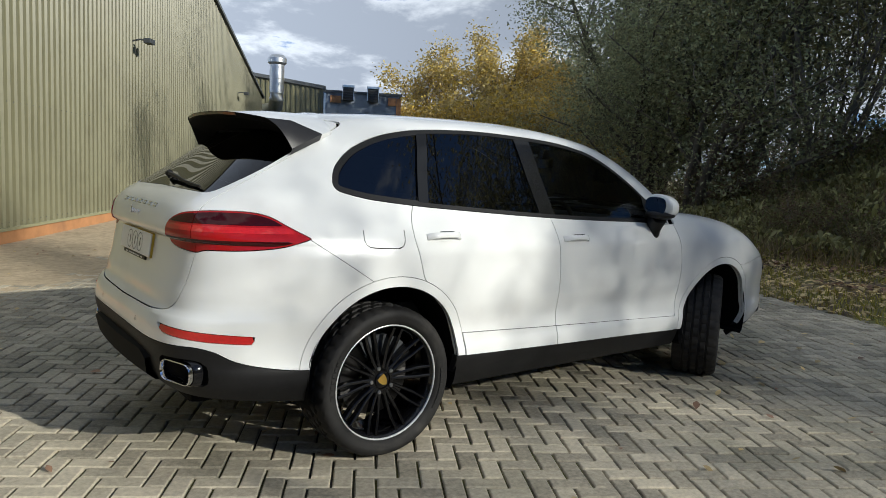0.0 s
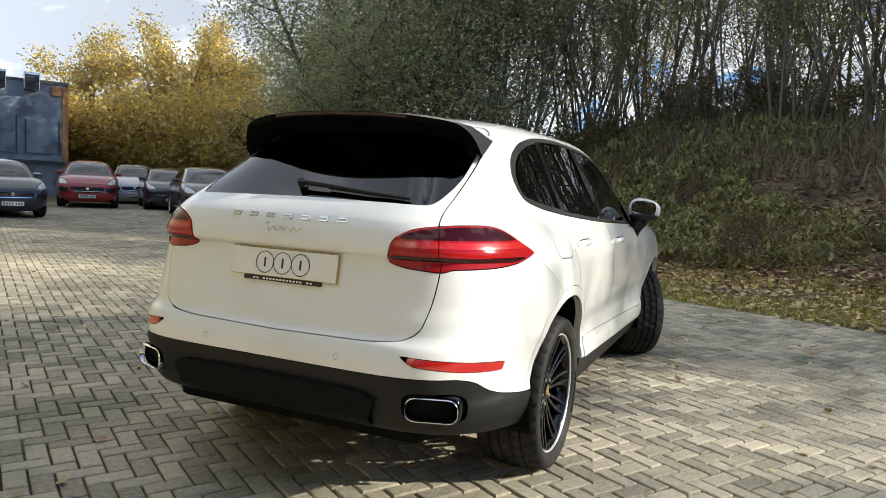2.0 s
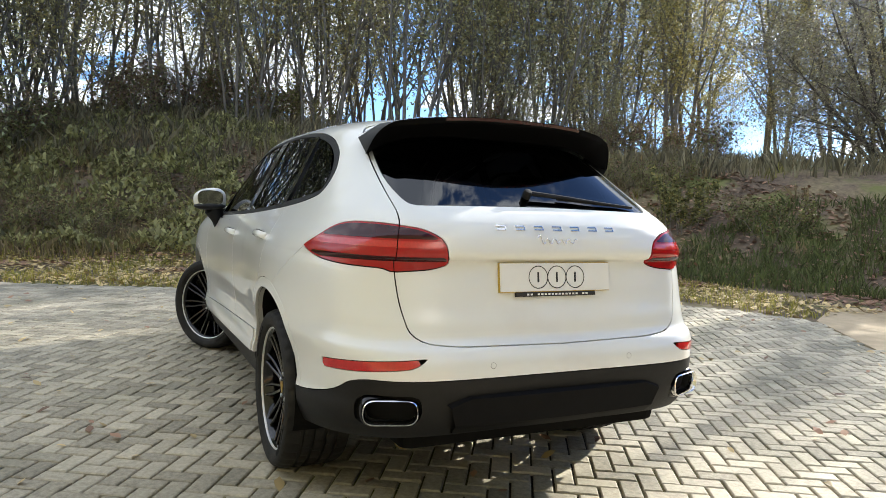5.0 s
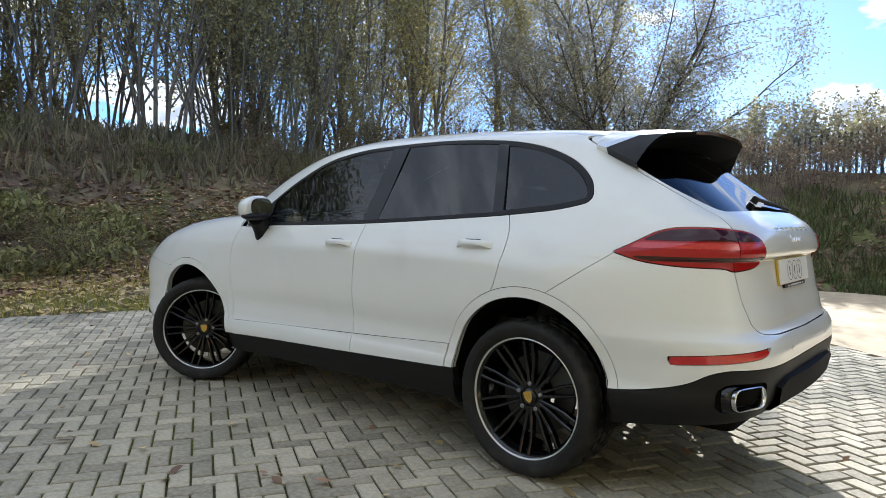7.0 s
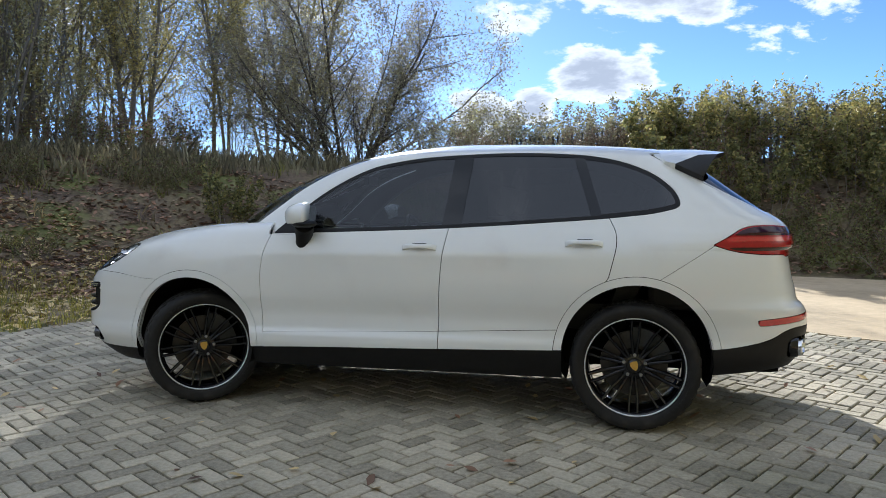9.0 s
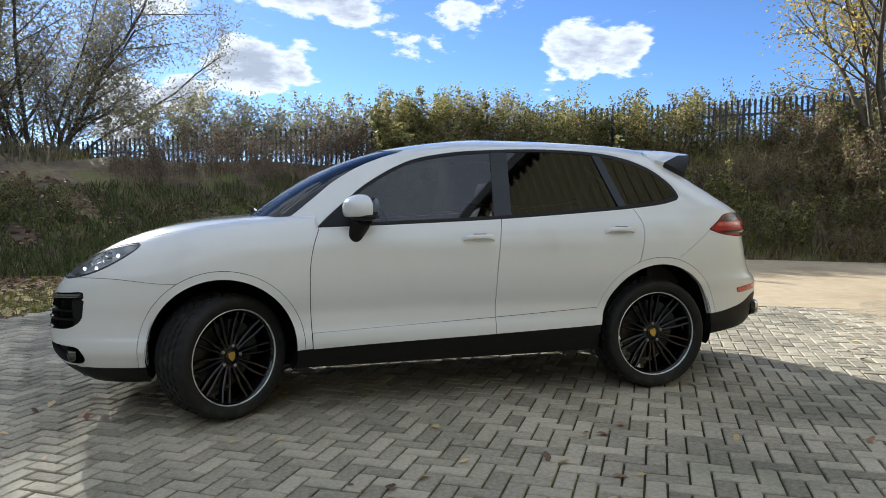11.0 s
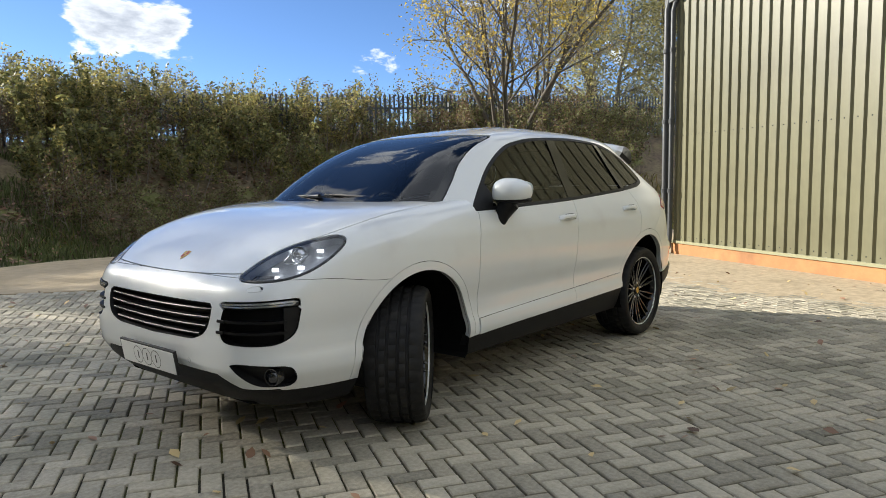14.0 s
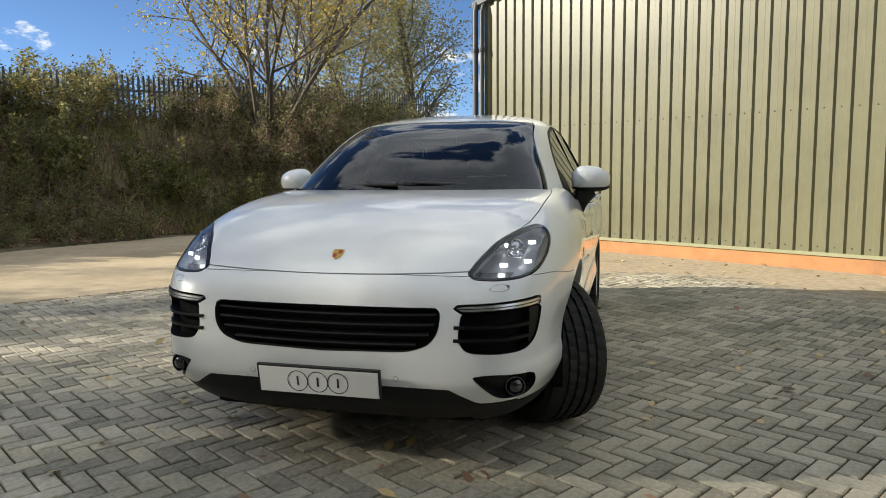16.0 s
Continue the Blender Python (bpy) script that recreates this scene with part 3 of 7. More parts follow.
# ---- the car's skin: rings of rounded-rectangle plan, stacked by height ----
XC = -0.4
W_Z = pchip([.18, .28, .36, .44, .48, .53, .60, .72, .86, .98, 1.06, 1.12, 1.17, 1.22, 1.28, 1.36, 1.45, 1.54, 1.59, 1.62, 1.645, 1.67, 1.688, 1.699, 1.706],
            [.80, .885, .920, .942, .940, .928, .926, .940, .946, .940, .921, .896, .868, .842, .810, .768, .724, .678, .648, .615, .560, .455, .335, .215, .004])
XR_Z = pchip([.18, .30, .40, .50, .60, .66, .71, .745, .80, .86, .93, 1.032, 1.046, 1.07, 1.12, 1.17, 1.215, 1.25, 1.47, 1.57, 1.615, 1.645, 1.67, 1.688, 1.699, 1.706],
             [-2.16, -2.27, -2.37, -2.415, -2.435, -2.43, -2.41, -2.378, -2.370, -2.354, -2.342, -2.328, -2.352, -2.359, -2.35, -2.325, -2.275, -2.22, -1.93, -1.80, -1.71, -1.58, -1.32, -1.02, -.74, -.405])
XFL_Z = pchip([.18, .28, .36, .45, .55, .65, .74, .80, .85, .89, .93, .98, 1.03, 1.07, 1.105, 1.135, 1.158, 1.175, 1.187, 1.196],
              [2.05, 2.20, 2.275, 2.312, 2.318, 2.308, 2.288, 2.262, 2.222, 2.172, 2.12, 2.04, 1.945, 1.85, 1.74, 1.60, 1.43, 1.22, .95, .5])
XFU_Z = pchip([1.0, 1.10, 1.20, 1.36, 1.48, 1.555, 1.60, 1.63, 1.65, 1.67, 1.688, 1.699, 1.706],
              [1.42, 1.29, 1.165, .935, .71, .52, .37, .23, .11, -.03, -.17, -.28, -.395])
NR_Z = pchip([.2, .7, .8, 1.2, 1.4, 1.62, 1.71], [6.0, 6.4, 5.8, 5.6, 4.8, 3.6, 2.4])
NFL_Z = pchip([.2, .7, .95, 1.1, 1.2], [6.5, 8.0, 8.0, 6.4, 5.0])
NFU_Z = pchip([1.0, 1.3, 1.55, 1.64, 1.71], [4.4, 4.7, 4.4, 3.2, 2.3])


def bump1(x, c, w):
    return np.exp(-((x - c) / w) ** 2)


def flank(x, z):
    """Swell over the wheels, waist of the doors, and the crease above the sill."""
    f = 0.030 * bump1(x, 1.34, .50) * bump1(z, .80, .34) + 0.034 * bump1(x, -1.46, .55) * bump1(z, .86, .34)
    f = f - 0.010 * bump1(x, 0.1, .8) * bump1(z, .62, .12) + 0.006 * bump1(x, -0.2, 1.0) * bump1(z, 1.0, .06)
    return f


_t = np.concatenate([[0], np.logspace(-7, -0.001, 900)]) * (math.pi / 4)
_th = np.concatenate([_t, math.pi / 2 - _t[::-1][1:]])


def _arc(n, a, b):
    x, y = a * np.cos(_th) ** (2 / n), b * np.sin(_th) ** (2 / n)
    s = np.concatenate([[0], np.cumsum(np.hypot(np.diff(x), np.diff(y)))])
    return s


_SR = _arc(5.6, 1.98, .93)
_LR = _SR[-1]


def theta_of(u):
    """u in 0..2: 0 is the middle of the rear, 1 the flank, 2 the middle of the nose."""
    u = np.asarray(u, float)
    r = np.interp(np.clip(u, 0, 1) * _LR, _SR, _th)
    f = np.interp(np.clip(2 - u, 0, 1) * _LR, _SR, _th)
    return r, f


def skin(u, z, upper, lift=0.0):
    """Points of the skin: u in -2..2 (minus: right side), z the height. lift: metres out of the skin."""
    su = np.where(u < 0, -1.0, 1.0)
    a = np.abs(u)
    tr, tf = theta_of(a)
    nr, nf = NR_Z(z), (NFU_Z if upper else NFL_Z)(z)
    W = W_Z(z)
    xr = XC + (XR_Z(z) - XC) * np.cos(tr) ** (2 / nr)
    yr = W * np.sin(tr) ** (2 / nr)
    XF = (XFU_Z if upper else XFL_Z)(z)
    xf = XC + (XF - XC) * np.cos(tf) ** (2 / nf)
    yf = W * np.sin(tf) ** (2 / nf)
    x, y = np.where(a < 1, xr, xf), np.where(a < 1, yr, yf)
    y = y + flank(x, z) * np.clip(y / 0.9, 0, 1) ** 3
    P = np.stack([x, su * y, z * np.ones_like(x)], -1)
    if np.any(lift):
        P = P + np.reshape(np.broadcast_to(lift, x.shape), x.shape + (1,)) * skin_normal(u, z, upper)
    return P


def skin_normal(u, z, upper):
    e = 2e-4
    du = skin(np.clip(u + e, -2, 2), z, upper) - skin(np.clip(u - e, -2, 2), z, upper)
    dz = skin(u, z + e, upper) - skin(u, z - e, upper)
    n = np.cross(du, dz)
    n = -n / np.maximum(np.linalg.norm(n, axis=-1, keepdims=True), 1e-12)
    # point away from the car's middle
    c = skin(u, z, upper) - np.array([XC, 0, 0.6])
    n = np.where(((n * c).sum(-1, keepdims=True)) < 0, -n, n)
    return n


class Sheet:
    """Faces over (u, z) on the skin, which can be cut along any function of the place."""

    def __init__(self, uv, faces, upper):
        self.uv, self.faces, self.upper = uv, faces, upper

    @staticmethod
    def grid(us, zs, upper):
        U, Z = np.meshgrid(us, zs, indexing="ij")
        n, k = U.shape
        i = (np.arange(n - 1)[:, None] * k + np.arange(k - 1)[None]).ravel()
        return Sheet(np.stack([U.ravel(), Z.ravel()], 1), np.stack([i, i + k, i + k + 1, i + 1], 1).tolist(), upper)

    def pos(self, uv, lift=0.0):
        return skin(uv[:, 0], uv[:, 1], self.upper, lift)

    def split(self, f, gap=0.0):
        """The part where f < -gap, and the part where f > gap."""
        if not self.faces:
            return self, Sheet(self.uv, [], self.upper)
        val = f(self.pos(self.uv))
        return self._keep(f, val, -1, gap), self._keep(f, val, 1, gap)

    def _keep(self, f, val, sign, gap):
        d = sign * val - gap
        ins = d >= 0
        whole, mixed = [], []
        for face in self.faces:
            k = sum(bool(ins[i]) for i in face)
            if k == len(face):
                whole.append(face)
            elif k:
                mixed.append(face)
        edges = {}
        for face in mixed:
            for a, b in zip(face, face[1:] + face[:1]):
                if ins[a] != ins[b]:
                    edges.setdefault((min(a, b), max(a, b)), None)
        uv = self.uv
        if edges:
            E = np.array(list(edges))
            t0, t1 = np.zeros(len(E)), np.ones(len(E))
            s0 = ins[E[:, 0]]
            for _ in range(11):
                t = (t0 + t1) / 2
                q = uv[E[:, 0]] * (1 - t)[:, None] + uv[E[:, 1]] * t[:, None]
                v = (sign * f(self.pos(q)) - gap) >= 0
                t0, t1 = np.where(v == s0, t, t0), np.where(v == s0, t1, t)
            q = uv[E[:, 0]] * (1 - t)[:, None] + uv[E[:, 1]] * t[:, None]
            base = len(uv)
            uv = np.concatenate([uv, q])
            for k, e in enumerate(edges):
                edges[e] = base + k
        for face in mixed:
            out = []
            for a, b in zip(face, face[1:] + face[:1]):
                if ins[a]:
                    out.append(a)
                if ins[a] != ins[b]:
                    out.append(edges[(min(a, b), max(a, b))])
            if len(out) >= 3:
                whole.append(out)
        return Sheet(uv, whole, self.upper)

    def mesh(self, name, material, parent, label="", lift=0.0, lip=0.012, mirror=False, parts=None, main=False):
        """Links the sheet as a panel with a turned-in edge. parts: more sheets to join in the same mesh."""
        V, F, NN = [], [], []
        for sh in [self] + list(parts or []):
            if not sh.faces:
                continue
            used = sorted({i for f in sh.faces for i in f})
            at = {i: k + len(V) for k, i in enumerate(used)}
            uv = sh.uv[used]
            nrm = skin_normal(uv[:, 0], uv[:, 1], sh.upper)
            P = sh.pos(uv) + lift * nrm
            V += P.tolist(); NN += nrm.tolist()
            F += [[at[i] for i in f] for f in sh.faces]
        if not F:
            return None
        # weld the two edges that meet at the nose
        seen = {}
        same = []
        for i, p in enumerate(V):
            k = (round(p[0], 5), round(p[1], 5), round(p[2], 5))
            same.append(seen.setdefault(k, i))
        F = [f2 for f2 in ([i for n_, i in enumerate([same[j] for j in f]) if True] for f in F) if len(set(f2)) >= 3]
        F = [[i for k, i in enumerate(f) if i != f[k - 1]] for f in F]
        if main:
            # keep the largest connected piece
            root = list(range(len(V)))

            def find(i):
                while root[i] != i:
                    root[i] = root[root[i]]
                    i = root[i]
                return i
            for f in F:
                for i in f[1:]:
                    root[find(i)] = find(f[0])
            size = {}
            for f in F:
                size[find(f[0])] = size.get(find(f[0]), 0) + 1
            best = max(size, key=size.get)
            F = [f for f in F if find(f[0]) == best]
        cnt = {}
        for f in F:
            for a, b in zip(f, f[1:] + f[:1]):
                cnt[(a, b)] = cnt.get((a, b), 0) + 1
        if lip:
            rim = [(a, b) for (a, b) in cnt if (b, a) not in cnt]
            low = {}
            for a, b in rim:
                for i in (a, b):
                    if i not in low:
                        low[i] = len(V)
                        V.append([V[i][k] - lip * NN[i][k] for k in range(3)])
            lipf = [(b, a, low[a], low[b]) for a, b in rim]
        else:
            lipf = []
        # faces wind outward
        a, b, c = (np.array(V[F[0][k]]) for k in range(3))
        flip = np.dot(np.cross(b - a, c - a), NN[F[0][0]]) < 0
        F2 = [f[::-1] for f in F] if flip else F
        L2 = [f[::-1] for f in lipf] if flip else lipf
        if mirror:
            V = [(x, -y, z) for x, y, z in V]; NN = [(x, -y, z) for x, y, z in NN]
            F2 = [f[::-1] for f in F2]; L2 = [tuple(f[::-1]) for f in L2]
        me = bpy.data.meshes.new(name)
        me.from_pydata([tuple(v) for v in V], [], [tuple(f) for f in F2] + [tuple(f) for f in L2])
        me.materials.append(material)
        me.polygons.foreach_set("use_smooth", [True] * len(F2) + [False] * len(L2))
        nn = []
        nf = len(F2)
        for p in me.polygons:
            if p.index < nf:
                nn += [NN[i] for i in p.vertices]
            else:
                nn += [tuple(p.normal)] * len(p.vertices)
        me.normals_split_custom_set(nn)
        ob = new(name, me)
        ob.parent = parent
        if label:
            ob["label"] = label
        return ob


def poly_sdf(pts):
    """Signed distance to a closed outline, minus inside."""
    A = np.array(pts, float)
    B = np.roll(A, -1, 0)

    def f(a, b):
        a, b = np.asarray(a, float), np.asarray(b, float)
        best = np.full(a.shape, 1e9); ins = np.zeros(a.shape, bool)
        for (x0, y0), (x1, y1) in zip(A, B):
            dx, dy = x1 - x0, y1 - y0
            t = np.clip(((a - x0) * dx + (b - y0) * dy) / (dx * dx + dy * dy + 1e-12), 0, 1)
            best = np.minimum(best, np.hypot(a - x0 - t * dx, b - y0 - t * dy))
            if dy:
                ins ^= ((y0 > b) != (y1 > b)) & (a < dx * (b - y0) / dy + x0)
        return np.where(ins, -best, best)
    return f


def rounded(pts, r, n=5):
    """A closed outline with each corner rounded; r one radius or one for each corner."""
    out = []
    k = len(pts)
    for i in range(k):
        p, a, b = (np.array(pts[j % k], float) for j in (i, i - 1, i + 1))
        rr = r[i] if isinstance(r, (list, tuple)) else r
        d1, d2 = a - p, b - p
        l1, l2 = np.linalg.norm(d1), np.linalg.norm(d2)
        c = min(rr, 0.48 * l1, 0.48 * l2)
        p1, p2 = p + d1 / l1 * c, p + d2 / l2 * c
        for j in range(n + 1):
            t = j / n
            out.append(tuple((1 - t) ** 2 * p1 + 2 * t * (1 - t) * p + t * t * p2))
    return out


def smax(*fs):
    return lambda P: np.maximum.reduce([f(P) for f in fs])


def curve(xs, ys):
    g = pchip(xs, ys)
    return g


# outlines on the flank, in (x, z)
DLO = rounded([(.79, 1.113), (.27, 1.127), (-.33, 1.148), (-.81, 1.176), (-1.28, 1.208), (-1.55, 1.237), (-1.70, 1.275), (-1.665, 1.37), (-1.56, 1.465), (-1.40, 1.538), (-1.2, 1.583),
               (-.95, 1.603), (-.70, 1.61), (-.41, 1.602), (-.11, 1.585), (.17, 1.535), (.34, 1.458), (.50, 1.362), (.69, 1.206)], [.008, .3, .3, .3, .3, .2, .07, .1, .2, .2, .2, .2, .3, .3, .3, .2, .2, .2, .2])
DLO_F = poly_sdf(DLO)
ARCH_F, ARCH_R, ARCH_RAD = (1.335, .415), (-1.445, .425), .415
WA_X = curve([.0, .26, .45, .66, .80, .97, 1.25], [1.64, 1.578, 1.513, 1.40, 1.29, 1.16, 1.0])   # windscreen's side edge seen from the side
BELT = curve([-1.7, -1.28, -.81, -.33, .27, .72, 1.0], [1.262, 1.200, 1.168, 1.140, 1.120, 1.117, 1.13])


def f_dlo(P):
    return DLO_F(P[:, 0], P[:, 2]) + np.where(P[:, 2] < 0.9, 9, 0)


def f_arch(c, r):
    return lambda P: np.where(np.abs(P[:, 1]) > .5, np.hypot(P[:, 0] - c[0], np.where(P[:, 2] < c[1], (P[:, 2] - c[1]) * .35, P[:, 2] - c[1])) - r, 9.0)


def side_poly(pts):
    s = poly_sdf(pts)
    return lambda P: s(P[:, 0], P[:, 2])


def end_poly(pts, front):
    """An outline in (|y|, z), on the nose or the tail."""
    s = poly_sdf(pts)
    return lambda P: np.where((P[:, 0] > 1.3) if front else (P[:, 0] < -1.5), s(np.abs(P[:, 1]), P[:, 2]), 9.0)


def corner_poly(pts, x0, front):
    """An outline in (angle round the car's corner, z)."""
    s = poly_sdf(pts)

    def f(P):
        dx = (P[:, 0] - x0) if front else (x0 - P[:, 0])
        return np.where(dx > 0, s(np.arctan2(np.abs(P[:, 1]), np.maximum(dx, 1e-6)), P[:, 2]), 9.0)
    return f


def left(P):
    return -P[:, 1]


TAIL = rounded([(.447, 1.022), (.455, 1.09), (.475, 1.122), (.535, 1.153), (.66, 1.170), (.80, 1.172), (.885, 1.158), (.98, 1.105), (1.065, 1.063), (.96, 1.026), (.835, 1.010), (.665, 1.004), (.632, .990), (.505, 1.002)],
               [.02, .03, .03, .05, .1, .05, .05, .1, .012, .05, .1, .02, .01, .03])
HEAD = rounded([(.530, .864), (.587, .917), (.684, .980), (.810, 1.022), (.940, 1.041), (.983, 1.026), (.966, .992), (.898, .932), (.806, .875), (.714, .848), (.611, .841), (.545, .845)],
               [.02, .05, .08, .08, .03, .03, .05, .08, .08, .06, .05, .02])
VENT = rounded([(.490, .722), (.787, .738), (.765, .610), (.705, .566), (.608, .562), (.497, .570), (.475, .620)], [.01, .01, .06, .07, .05, .03, .03])
VBAR = rounded([(.462, .750), (.778, .772), (.782, .738), (.490, .722)], .008)
FOG = rounded([(.515, .472), (.565, .482), (.75, .465), (.765, .40), (.735, .362), (.615, .368), (.56, .415)], [.01, .03, .03, .04, .04, .05, .04])
GRILLE = rounded([(-.2, .734), (.30, .736), (.485, .740), (.498, .715), (.490, .645), (.455, .597), (.37, .565), (-.2, .546)], [.01, .2, .025, .03, .08, .06, .08, .01])
TAILGATE = rounded([(-.2, .712), (.45, .722), (.575, .735), (.63, .77), (.660, .88), (.672, 1.0), (.668, 1.1), (.635, 1.2), (.632, 1.3), (.61, 1.45), (.55, 1.60), (-.2, 1.615)], [.01, .1, .05, .05, .1, .1, .1, .1, .1, .1, .05, .01])
RGLASS = rounded([(-.2, 1.252), (.42, 1.244), (.585, 1.240), (.612, 1.33), (.592, 1.45), (.55, 1.575), (-.2, 1.595)], [.01, .1, .035, .1, .1, .03, .01])
REFL = rounded([(.500, .687), (.70, .671), (.872, .650), (.862, .616), (.72, .630), (.535, .652)], [.006, .08, .006, .01, .08, .03])
f_tail, f_head, f_vent, f_vbar, f_fog = (corner_poly(TAIL, -1.35, False), corner_poly(HEAD, 1.2, True), corner_poly(VENT, 1.2, True), corner_poly(VBAR, 1.2, True), corner_poly(FOG, 1.2, True))
f_refl = corner_poly(REFL, -1.35, False)
f_wash = corner_poly(rounded([(.575, .803), (.60, .826), (.655, .830), (.645, .804)], .012), 1.2, True)
FUEL = poly_sdf(rounded([(-1.612, 1.024), (-1.395, 1.014), (-1.382, 1.142), (-1.598, 1.150)], .05))
f_exhaust = end_poly(rounded([(.590, .428), (.806, .428), (.806, .552), (.590, .552)], .055), False)
f_grille, f_tg, f_rg = end_poly(GRILLE, True), end_poly(TAILGATE, False), end_poly(RGLASS, False)
_YH = curve([.9, 1.23, 1.6, 1.78, 2.0, 2.3], [.775, .806, .800, .782, .70, .58])
_ZB = curve([-2.46, -2.33, -2.26, -2.17, -2.08, -1.89, -.97, -.31, .80, 1.55, 1.8, 2.4], [.606, .606, .592, .545, .518, .488, .45, .43, .40, .335, .335, .350])
_ZCREASE = curve([-1.1, -.3, .85], [.573, .534, .493])
_ZSEAM = curve([1.3, 1.6, 1.94, 2.3], [.812, .812, .848, .86])


def f_hood(P):
    return np.where(P[:, 0] > .6, np.maximum(np.abs(P[:, 1]) - _YH(P[:, 0]), .855 + .055 * P[:, 1] ** 2 - P[:, 2]), 9.0)


def f_black(P):
    a = np.abs(P[:, 1])
    front = np.where(a < .53, .415, np.where(a < .64, .415 - (a - .53) / .11 * .065, .350))
    zb = np.where(P[:, 0] > 2.12, front, _ZB(P[:, 0]))
    return P[:, 2] - zb


def f_cowl(P):
    return np.where((P[:, 2] > 1.1) & (np.abs(P[:, 1]) < .775), P[:, 0] - (1.03 + .17 * (1 - (P[:, 1] / .775) ** 2)), 1.0)


def f_top(P):
    x = P[:, 0]
    return np.where(x < .80, P[:, 2] - np.interp(x, [.5, .78], [1.10, 1.109]), P[:, 2] - 1.4)


def f_up(P):
    x = P[:, 0]
    return np.where(x < .80, P[:, 2] - np.interp(x, [.5, .78], [1.10, 1.109]), P[:, 2] - 1.0)


FDOOR = rounded([(.70, 1.30), (.785, 1.10), (.82, 1.0), (.84, .88), (.842, .65), (.825, .30), (-.302, .30), (-.305, .6), (-.312, .80), (-.33, 1.0), (-.39, 1.30)], [.01, .1, .1, .1, .1, .01, .01, .1, .1, .1, .01])
RDOOR = rounded([(-.39, 1.30), (-.33, 1.0), (-.312, .80), (-.305, .6), (-.302, .30), (-1.02, .30), (-1.02, .60), (-1.29, .87), (-1.335, 1.05), (-1.335, 1.13), (-1.28, 1.24), (-1.26, 1.3)], [.01, .1, .1, .1, .01, .01, .1, .02, .06, .06, .03, .01])


def side_only(f):
    return lambda P: np.where(np.abs(P[:, 1]) > .55, f(P), 9.0)


f_fdoor, f_rdoor = side_only(side_poly(FDOOR)), side_only(side_poly(RDOOR))


def f_screen(P):
    """Windscreen: ahead of the pillar line, under the roof's front edge."""
    zt = 1.592 + .012 * (1 - (P[:, 1] / .6) ** 2)
    return np.maximum(np.where(P[:, 0] > .02, (WA_X(P[:, 0]) - P[:, 2]) * .75, 1.0), P[:, 2] - zt)


def pane(x0b, x0t, x1b, x1t):
    """Between two leaning uprights, given by their x at z 1.15 and 1.6."""
    def f(P):
        t = (P[:, 2] - 1.15) / .45
        return np.maximum(P[:, 0] - (x0b + t * (x0t - x0b)), (x1b + t * (x1t - x1b)) - P[:, 0])
    return f


def bow(P):
    x, z = P[:, 0], P[:, 2]
    return np.stack([np.ones_like(x), x, z, x * x, x * z, z * z], 1)


def halves(sheet):
    a, b = sheet.split(left)
    return a, b


